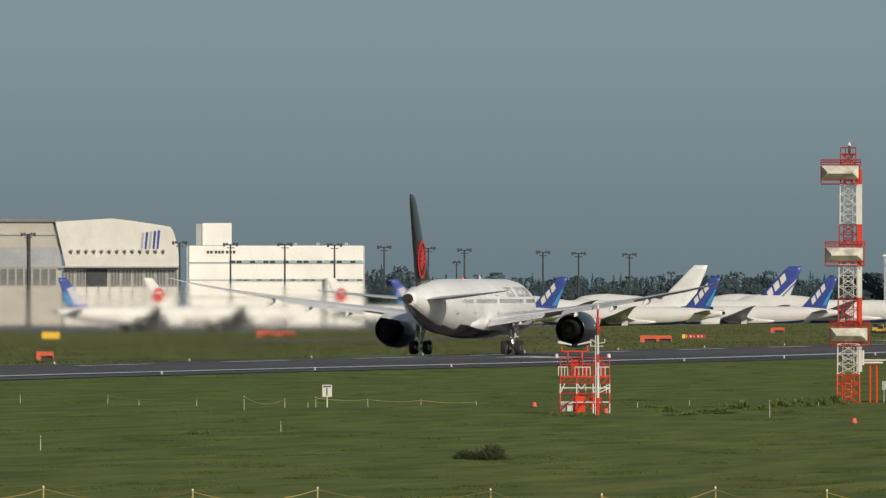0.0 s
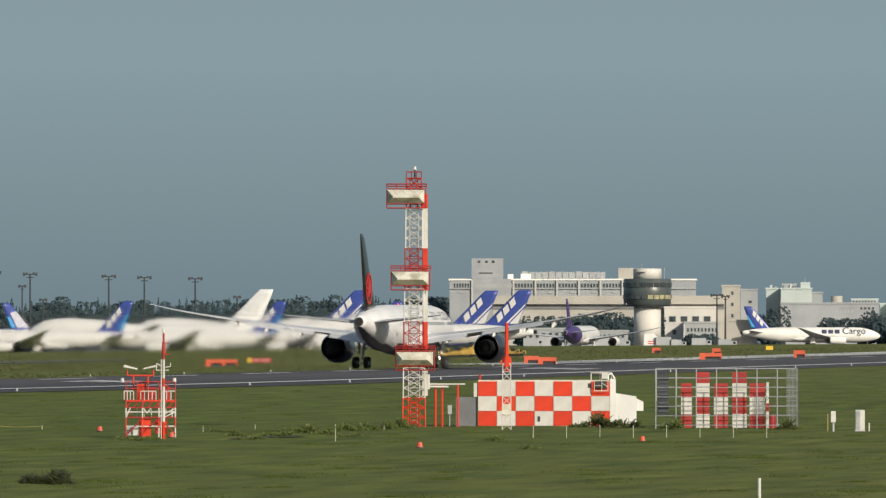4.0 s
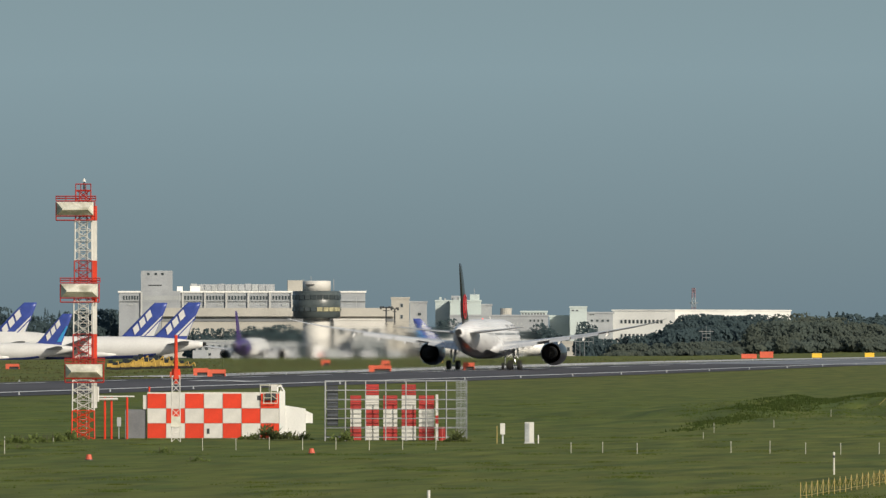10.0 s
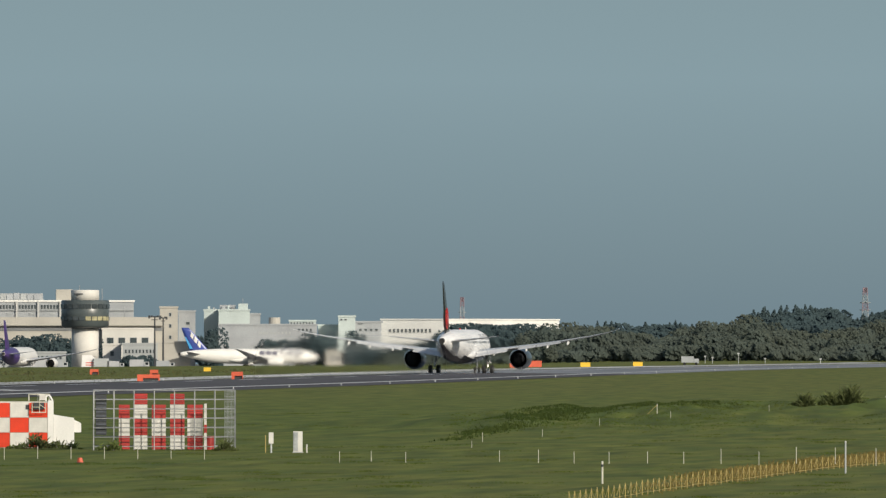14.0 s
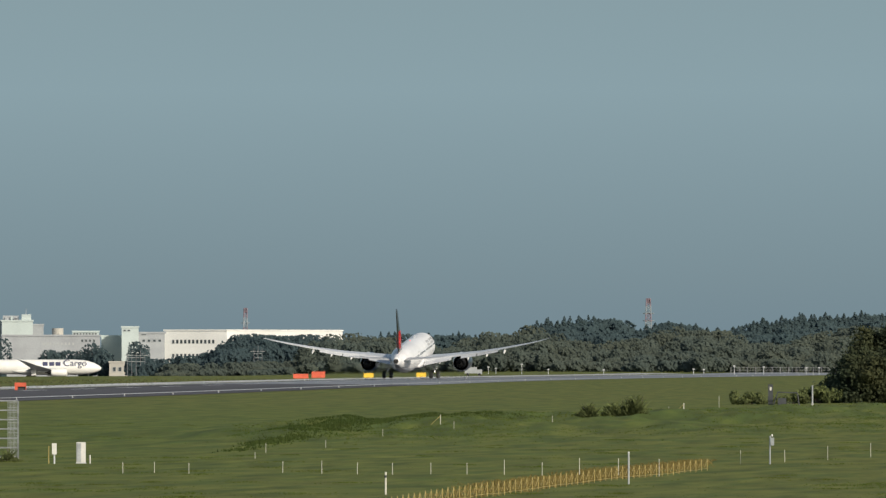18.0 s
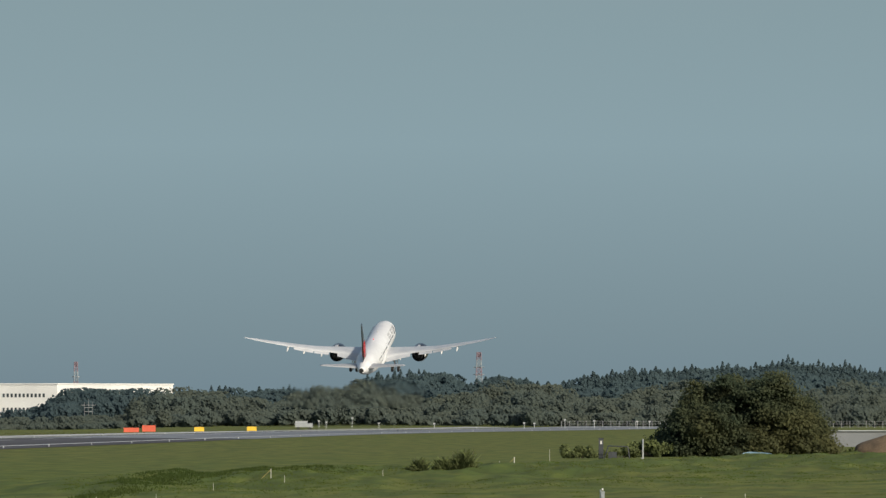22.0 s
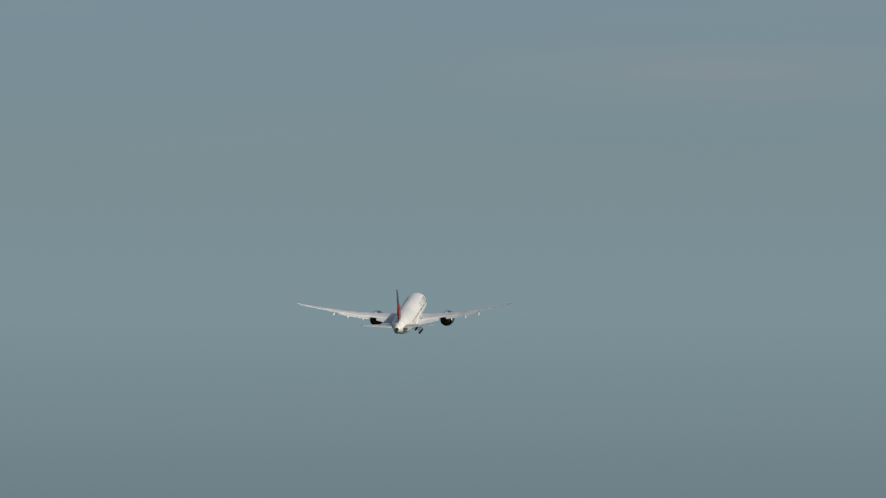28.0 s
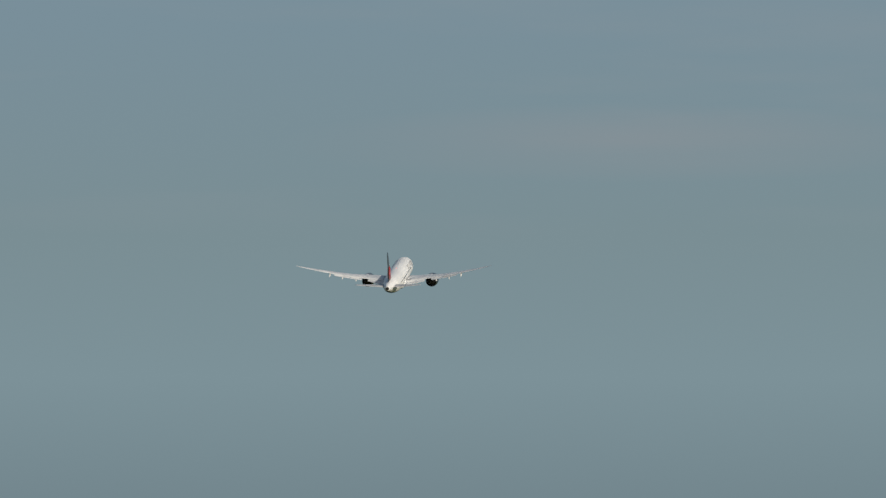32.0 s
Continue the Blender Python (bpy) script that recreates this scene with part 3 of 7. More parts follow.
            part("pylon", bm, M_PGREY, ob)
    # fin
    bm = bmesh.new()
    tip = 16.45 if full else 16.7 * kz
    fs = ([(-16.6, 10.0, 6.9, 0.13), (-19.2, 7.6, 7.8, 0.25), (-22.5, 5.8, 11.2, 0.21), (-25.7, 3.9, 15.0, 0.13), (-26.8, 3.1, 16.1, 0.08), (-28.1, 1.7, tip + .1, 0.05)] if full else
          [(-15.0, 11.3, 6.9 * kz - .3, 0.2), (-18.3, 8.3, 7.9 * kz, 0.38), (-21.6, 6.4, 11.4 * kz, 0.32), (-25.5, 4.2, 15.5 * kz, 0.22), (-26.8, 3.2, tip, 0.12)])
    loft(bm, [[(w * 2.0 * t, (le - ch * u) * ky, z) for u, w in FOIL] for le, ch, z, t in fs])
    fin = part("fin", bm, marks["fin"], ob, marks.get("fin_label", ""), True)

    def decal(pts, material, lab="", proud=0.42):
        for s in (-1, 1):
            bm = bmesh.new()
            slab(bm, [(s * proud, y * ky, z * kz) for y, z in pts], (-s * 0.10, 0, 0))
            part("tail_marking", bm, material, fin, lab)

    style = marks.get("style", "")
    if style == "disc":
        ring = [(math.cos(a) * 1.95, math.sin(a) * 1.95) for a in np.linspace(0, math.tau, 25)[:-1]]
        for s in (-1, 1):
            bm = bmesh.new()
            for j in range(24):
                (a0, b0), (a1, b1) = ring[j], ring[(j + 1) % 24]
                q = [(a0, b0), (a1, b1), (a1 * .86, b1 * .86), (a0 * .86, b0 * .86)]
                slab(bm, [(s * .27, -24.55 + a, 9.85 + b) for a, b in q], (-s * .10, 0, 0))
            part("tail_marking", bm, M_ROSE, fin, "red ring on the black fin")
            bm = bmesh.new()
            blob = []
            for j in range(22):
                r = (1.5 if j % 2 else 0.75) * (1.0 if math.sin(math.tau * j / 22) > -.5 else .75)
                blob.append((s * .27, -24.5 + math.cos(math.tau * j / 22) * r, 9.9 + math.sin(math.tau * j / 22) * r))
            slab(bm, blob, (-s * .10, 0, 0))
            part("tail_marking", bm, M_ROSE, fin, "red jagged shape inside the ring")
    if style == "red_disc":
        decal([(-24.4 + math.cos(a) * 2.3, 11.2 + math.sin(a) * 2.3) for a in np.linspace(0, math.tau, 21)[:-1]], M_ROSE, "red round tail mark")
        decal([(-24.2 + math.cos(a) * 0.9, 11.9 + math.sin(a) * 0.5) for a in np.linspace(0, math.tau, 13)[:-1]], M_PLANE, "", 0.46)
    if style in ("letters", "cargo_letters"):
        # three slanted white blocks that climb along the fin, with gaps between
        for k in range(3):
            y0, z0 = -21.7 - k * 1.62, 8.25 + k * 1.80
            foot, rise = Vector((-1.36, 1.50)), Vector((.62, 1.62))
            decal([(y0 + q.x, z0 + q.y) for q in (foot * a + rise * b for a, b in ((0, 0), (.9, 0), (.98, 1), (.08, 1)))],
                  M_PLANE, "white slanted block on the blue fin", 0.46)
    if style == "cargo_letters":
        decal([(-23.4, 8.0), (-26.6, 8.0), (-28.7, 13.3)], M_PLANE, "white lower rear of the fin")
        decal([(-24.1, 8.0), (-24.5, 8.0), (-28.55, 12.3), (-28.65, 12.8)], M_NAVY, "", 0.45)
    if style == "pale":
        decal([(-18.6, 8.1), (-23.8, 8.1), (-26.9, 13.2), (-24.4, 13.9)], M_PALEFIN, "pale lilac panel on the fin", 0.45)
        decal([(-24.6, 8.1), (-26.4, 8.1), (-28.2, 11.9), (-27.0, 11.9)], M_SKYB, "light blue trailing patch", 0.45)
    if style == "letters":
        decal([(-24.9, 8.0), (-26.4, 8.0), (-28.6, 12.9), (-28.1, 12.9)], M_SKYB, "light blue patch at the fin foot")
    # undercarriage
    gears = []
    for s in (-1, 1):
        piv = Vector((s * 4.4 * (kx + 1) / 2, 0.4, 3.7 * kz))
        g = new("main_gear")
        g.parent = ob
        g.location = piv
        x = s * 0.5
        bm = bmesh.new()
        rod(bm, (0, 0, 0.2), (x, -0.4, -2.6 * kz), 0.22, 0.17, 10)
        rod(bm, (-s * 1.2, -.2, 0.1), (x * .7, -0.3, -1.7), 0.09, 0.07, 6)
        rod(bm, (0.1 * s, 1.6, 0.1), (x * .8, -0.3, -1.9), 0.09, 0.07, 6)
        rod(bm, (x, 0.45, -3.05 * kz), (x, -1.25, -3.05 * kz), 0.14, 0.14, 8)
        part("gear_leg", bm, M_STEEL, g)
        bm = bmesh.new()
        box(bm, x + s * .35, x + s * .41, -0.9, 0.9, -1.9, 0.1)
        part("gear_door", bm, marks["hull"], g)
        wr = 0.72
        for yy in (0.33, -1.13):
            for xx in (-.72, .72):
                bm = bmesh.new()
                loft(bm, [[(x + xx + u, yy + math.sin(math.tau * j / 20) * q, -3.7 * kz + wr + math.cos(math.tau * j / 20) * q) for j in range(20)]
                          for u, q in ((-.29, .40), (-.29, .58), (-.19, wr), (.19, wr), (.29, .58), (.29, .40))])
                wheel = part("wheel", bm, M_TYRE, g, "black rubber tyre")
                if full:
                    bm = bmesh.new()
                    rod(bm, (x + xx - .3, yy, -3.7 * kz + wr), (x + xx + .3, yy, -3.7 * kz + wr), 0.33, 0.33, 12)
                    part("hub", bm, M_STEEL, wheel)
        gears.append(g)
    g = new("nose_gear")
    g.parent = ob
    g.location = (0, 25.8 * ky, 2.6 * kz)
    bm = bmesh.new()
    rod(bm, (0, 0, 0.2), (0, 0, -2.1 * kz), 0.13, 0.11, 8)
    part("gear_leg", bm, M_STEEL, g)
    for xx in (-.38, .38):
        bm = bmesh.new()
        rod(bm, (xx - .16, 0, -2.6 * kz + .5), (xx + .16, 0, -2.6 * kz + .5), 0.5, 0.5, 16)
        part("wheel", bm, M_TYRE, g)
    gears.append(g)
    return ob, gears + wings + outers


M_TITLE = mat("title_grey", (0.30, 0.30, 0.31), 0.4, var=0.06)


def dress_airliner(ob, wings, outers):
    """Flaps, fairings, windows, doors, lights and titles of the near airliner."""
    for s in (-1, 1):
        for x0, x1, host in ((3.1, 8.6, wings), (10.6, 13.9, wings), (14.1, 18.6, outers)):
            bm = bmesh.new()
            ring = []
            for x in (x0, x1):
                le = np.interp(x, [c[0] for c in WING], [c[1] for c in WING])
                ch = np.interp(x, [c[0] for c in WING], [c[2] for c in WING])
                z = np.interp(x, [c[0] for c in WING], [c[3] for c in WING])
                t = le - ch
                w = 0.13 * ch
                ring.append([(s * x, t + .30, z + .05), (s * x, t - w, z - 0.34 * w - .08), (s * x, t - w, z - 0.34 * w - .14), (s * x, t + .30, z - .18)])
            loft(bm, ring)
            part("flap", bm, M_PGREY, host[(s + 1) // 2], "pale grey flap lowered behind the wing")
        for x in (6.3, 12.2, 16.2, 20.0):
            le = np.interp(x, [c[0] for c in WING], [c[1] for c in WING])
            ch = np.interp(x, [c[0] for c in WING], [c[2] for c in WING])
            z = np.interp(x, [c[0] for c in WING], [c[3] for c in WING])
            t = le - ch
            bm = bmesh.new()
            loft(bm, [[(s * x + math.sin(math.tau * j / 10) * .24 * q, t + p, z - .38 - d + math.cos(math.tau * j / 10) * .34 * q) for j in range(10)]
                      for p, q, d in ((2.4, .15, -.12), (1.6, .8, 0), (0.2, 1.0, .08), (-1.0, .75, .28), (-1.75, .08, .5))])
            part("flap_fairing", bm, M_PLANE, (wings if x < 14 else outers)[(s + 1) // 2], "", True)
        pane = None
        for k in range(62):
            y = 24.5 - k * 0.66
            if abs(y - 17.5) < 0.9 or abs(y - 3.0) < .9 or abs(y + 9.5) < .9:
                continue
            r = np.interp(-y, [-h[0] for h in HULL], [h[1] for h in HULL])
            xw = s * math.sqrt(max(0.1, r * r - .55 * .55)) * 1.004
            if pane is None:
                bm = slab(bmesh.new(), [(0, -.14, 0), (0, .14, 0), (-s * .06, .14, .40), (-s * .06, -.14, .40)], (s * .03, 0, 0))
                w_ = part("window", bm, M_CABIN, ob)
                pane = w_.data
            else:
                w_ = new("window", pane)
                w_.parent = ob
            w_.location = (xw, y, 5.38)
        for y in (25.6, 17.5, 3.0, -9.6, -17.2):
            r = np.interp(-y, [-h[0] for h in HULL], [h[1] for h in HULL])
            bm = bmesh.new()
            for a, b, c, d in ((-.55, -.50, 4.3, 6.2), (.50, .55, 4.3, 6.2), (-.55, .55, 6.15, 6.2), (-.55, .55, 4.3, 4.35)):
                xs = [s * math.sqrt(max(.05, r * r - min(1.25, z - 4.95) ** 2)) * 1.012 for z in (c, d)]
                slab(bm, [(xs[0], y + a, c), (xs[0], y + b, c), (xs[1], y + b, d), (xs[1], y + a, d)], (s * .02, 0, 0))
            part("door_outline", bm, M_DARKM, ob)
        # lettering along the forward body, as plain bars
        for k in range(9):
            if k == 3:
                continue
            y0 = 9.0 + k * 1.45
            bm = bmesh.new()
            for a, b, c, d in ((0, .30, 6.05, 7.05), (.72, 1.02, 6.05, 7.05), (.30, .72, 6.45 + .3 * (k % 2), 6.68 + .3 * (k % 2))):
                xs = [s * math.sqrt(2.88 ** 2 * (1 - ((z - 4.95) / 2.97) ** 2)) + s * .03 for z in (c, d)]
                slab(bm, [(xs[0], y0 + a, c), (xs[0], y0 + b, c), (xs[1], y0 + b, d), (xs[1], y0 + a, d)], (s * .03, 0, 0))
            part("title_bar", bm, M_TITLE, ob, "grey bar of unreadable lettering")
        bm = bmesh.new()
        rod(bm, (s * 29.6, -8.4, WING[-1][3]), (s * 29.6, -8.8, WING[-1][3]), .05, .05, 6)
        part("tip_light", bm, M_CHALK, outers[(s + 1) // 2])
        bm = bmesh.new()
        slab(bm, [(s * 1.25, 29.9, 4.95), (s * 0.55, 30.65, 4.95), (s * .5, 30.05, 5.55), (s * 1.2, 29.0, 5.55)], (s * .05, .05, .05))
        part("cockpit_window", bm, M_GLASS, ob)
    bm = bmesh.new()
    rod(bm, (0, -2, 7.9), (0, -2, 8.08), .10, .07, 8)
    part("beacon", bm, mat("beacon_red", (0.8, 0.03, 0.02), 0.3, glow=1.5), ob, "red beacon on the roof")
    bm = bmesh.new()
    slab(bm, [(-.03, 8.0, 7.85), (-.03, 7.2, 8.35), (-.03, 6.8, 8.35), (-.03, 7.0, 7.85)], (.06, 0, 0))
    part("antenna_blade", bm, M_PLANE, ob)


HERO = dict(hull=M_PEARL, belly=M_BLACK, fin=M_BLACK, pod=M_BLACK, wing=M_PGREY, stab=M_SLATE, style="disc", fin_label="black fin with a red ring")
airliner, hero_gears = aircraft("airliner", "white twin-engine airliner with black belly, fin and engines, taking off", HERO,
                                full=True, m=pose(RUNWAY_X, 1219, 0.08))
dress_airliner(airliner, hero_gears[3:5], hero_gears[5:7])



def exhaust_haze():
    """Hot air behind the engines: clear, faintly refracting, rolling pieces."""
    m = bpy.data.materials.new("hot_air")
    m.use_nodes = True
    n, l = m.node_tree.nodes, m.node_tree.links
    n.clear()
    out, rf = n.new("ShaderNodeOutputMaterial"), n.new("ShaderNodeBsdfRefraction")
    rf.inputs["IOR"].default_value, rf.inputs["Roughness"].default_value = 1.0009, 0.5
    rf.inputs["Color"].default_value = (1, 1, 1, 1)
    l.new(rf.outputs["BSDF"], out.inputs["Surface"])
    # thins out towards the rim of each layer
    co, sp = n.new("ShaderNodeTexCoord"), n.new("ShaderNodeSeparateXYZ")
    l.new(co.outputs["Object"], sp.inputs["Vector"])
    ax = n.new("ShaderNodeMath")
    ax.operation = "ABSOLUTE"
    l.new(sp.outputs["X"], ax.inputs[0])
    fade = []
    for src, a, b in ((sp.outputs["Z"], 8.2, 3.4), (ax.outputs["Value"], 20.0, 8.0)):
        r = n.new("ShaderNodeMapRange")
        r.interpolation_type = "SMOOTHSTEP"
        r.inputs["From Min"].default_value, r.inputs["From Max"].default_value = a, b
        l.new(src, r.inputs["Value"])
        fade.append(r.outputs["Result"])
    mu = n.new("ShaderNodeMath")
    mu.operation = "MULTIPLY"
    l.new(fade[0], mu.inputs[0])
    l.new(fade[1], mu.inputs[1])
    tr, mx = n.new("ShaderNodeBsdfTransparent"), n.new("ShaderNodeMixShader")
    l.new(mu.outputs["Value"], mx.inputs["Fac"])
    l.new(tr.outputs["BSDF"], mx.inputs[1])
    l.new(rf.outputs["BSDF"], mx.inputs[2])
    l.new(mx.outputs["Shader"], out.inputs["Surface"])
    for y in (-46, -100, -165):
        bm = bmesh.new()
        for q in (y - 1.0, y):
            bm.faces.new([bm.verts.new(p) for p in ((-22, q, .2), (22, q, .2), (22, q, 10), (-22, q, 10))][::1 if q < y else -1])
        ob = part("exhaust_haze", bm, m, airliner, "clear shimmering layer of hot exhaust air")
        ob.visible_shadow = False


exhaust_haze()
BLUE_STRIPED = dict(stab=M_SLATE, hull=M_PLANE, belly=M_NAVY, fin=M_NAVY, pod=M_PLANE, style="cargo_letters", fin_label="blue fin with white blocks and stripes")
BLUE_FIN = dict(stab=M_SLATE, hull=M_PLANE, belly=M_NAVY, fin=M_NAVY, pod=M_PLANE, style="letters", fin_label="blue fin with white blocks")
SUNLIT_CARGO = dict(stab=M_SLATE, hull=M_SUNLIT, belly=M_SUNLIT, fin=M_NAVY, pod=M_SUNLIT, style="letters", fin_label="blue fin with white blocks")
M_PALEFIN = mat("pale_fin", (0.52, 0.52, 0.60), 0.4, var=0.1, scale=0.5)
PALE = dict(stab=M_SLATE, hull=M_PLANE, belly=M_PLANE, fin=M_NAVY, pod=M_PLANE, style="pale", fin_label="blue-edged pale fin")
RED_DISC = dict(stab=M_SLATE, hull=M_PLANE, belly=M_PLANE, fin=M_PLANE, pod=M_PLANE, style="red_disc", fin_label="white fin with a red disc")
BARE = dict(stab=M_SLATE, hull=M_PLANE, belly=M_PLANE, fin=M_PEARL, pod=M_PLANE)
VIOLET = dict(stab=M_SLATE, rear=M_PURPLE, hull=M_PLANE, belly=M_PLANE, fin=M_PURPLE, pod=M_PLANE)
QUAD = ((8.2, 0.0), (15.2, 0.0))


def park(name, label, marks, b, r, heading, fin_y, **size):
    """Parked so that the fin tip stands at bearing b; heading in degrees clockwise of the line of sight."""
    x, y = spot(b, r)
    turn = facing(b) - heading
    back = Matrix.Rotation(radians(turn), 3, "Z") @ Vector((0, fin_y, 0))
    px, py = x - back.x, y - back.y
    ob, g = aircraft(name, label, marks, group="parked aircraft", m=pose(px, py, ground_z(px, py) + 0.05, 0, 0, turn), **size)
    return ob


FOUR_ENGINES = dict(length=75.0, span=66.0, height=19.4, wide=3.3, pods=QUAD, pod_r=1.45, hump=True)
TWIN_ENGINES = dict(length=54.9, span=47.6, height=15.9, wide=2.55, pods=((8.6, 0.0),), pod_r=1.5)
park("freighter", "white four-engine freighter with blue belly and blue lettered fin", BLUE_STRIPED, 1414, 3520, -78, -35, **FOUR_ENGINES)
park("freighter", "white four-engine freighter with blue belly and blue lettered fin", BLUE_STRIPED, 1645, 3560, -78, -35, **FOUR_ENGINES)
park("freighter", "white four-engine freighter with blue belly and blue lettered fin", BLUE_STRIPED, 1704, 3510, -78, -35, **FOUR_ENGINES)
park("freighter", "all-white four-engine freighter with pale bare fin", BARE, 1247, 3390, -78, -35, **FOUR_ENGINES)
park("jetliner", "white twin jet with blue fin on the apron", BLUE_FIN, 1003, 3340, -76, -26, **TWIN_ENGINES)
park("jetliner", "white twin jet with blue fin on the apron", BLUE_FIN, 1274, 3340, -76, -26, **TWIN_ENGINES)
park("jetliner", "white twin jet with blue fin on the apron", BLUE_FIN, 1480, 3440, -76, -26, **TWIN_ENGINES)
park("jetliner", "white twin jet with a blue-edged pale fin on the apron", PALE, 692, 3900, 60, -26, **TWIN_ENGINES)
park("jetliner", "white twin jet with a blue-edged pale fin on the apron", PALE, 774, 3900, 60, -26, **TWIN_ENGINES)
park("jetliner", "white twin jet with a blue-edged pale fin by the hangar", PALE, 104, 3480, 58, -26, **TWIN_ENGINES)
park("jetliner", "white twin jet with a red disc on its fin", RED_DISC, 256, 3520, 58, -26, **TWIN_ENGINES)
park("jetliner", "white twin jet with a red disc on its fin", RED_DISC, 580, 3620, 58, -26, **TWIN_ENGINES)
park("freighter", "white twin-engine freighter with purple tail seen from behind", VIOLET, 1771, 3900, 9, -29, length=63.7, span=60.0, height=17.4, wide=3.05, pods=((9.7, 0.0),), pod_r=1.85)
cargo_jet = park("cargo_jet", "white twin-engine cargo jet with blue lettered fin", SUNLIT_CARGO, 2083, 4380, 84, -25, **dict(TWIN_ENGINES, length=51.7, span=45.0, height=15.2, wide=2.7))


# ---- things on the near field ----
def stand(b, r, lift=0.0, turn=0.0):
    """Pose on the ground at bearing b and distance r, front to the eye."""
    x, y = spot(b, r)
    return pose(x, y, ground_z(x, y) + lift, 0, 0, facing(b) + turn)


def lattice(parent, w0, w1, z0, z1, bays, material, leg=0.04, brace=0.016):
    """A square lattice section: four legs, and the bracing of its faces."""
    def c(i, z):
        h = (w0 + (w1 - w0) * (z - z0) / (z1 - z0)) / 2
        return Vector(((-h, h, h, -h)[i], (-h, -h, h, h)[i], z))
    for i in range(4):
        bm = bmesh.new()
        rod(bm, c(i, z0), c(i, z1), leg, None, 6)
        part("leg", bm, material, parent)
    for k in range(bays):
        a, b = z0 + (z1 - z0) * k / bays, z0 + (z1 - z0) * (k + 1) / bays
        for i in range(4):
            j = (i + 1) % 4
            for p, q in ((c(i, a), c(j, b)), (c(j, a), c(i, b)), (c(i, b), c(j, b))):
                part("brace", rod(bmesh.new(), p, q, brace, None, 4), material, parent)


def rail_deck(parent, cx, w, d, z0, z1, material, posts=5):
    """A walkway: deck, posts and rails."""
    part("deck", boxed(cx - w / 2, cx + w / 2, -d / 2, d / 2, z0 - 0.06, z0), material, parent)
    post = None
    for k in range(posts):
        x = cx - w / 2 + w * k / (posts - 1)
        for y in (-d / 2, d / 2):
            if post is None:
                p = part("rail_post", rods([((0, 0, 0), (0, 0, z1 - z0))], 0.025, 4), material, parent)
                post = p.data
            else:
                p = new("rail_post", post)
                p.parent = parent
            p.location = (x, y, z0)
    pr = []
    for z in (z1, (z0 + z1) / 2):
        for y in (-d / 2, d / 2):
            pr.append(((cx - w / 2, y, z), (cx + w / 2, y, z)))
        for x in (cx - w / 2, cx + w / 2):
            pr.append(((x, -d / 2, z), (x, d / 2, z)))
    for p, q in pr:
        part("handrail", rod(bmesh.new(), p, q, 0.03, None, 4), material, parent)


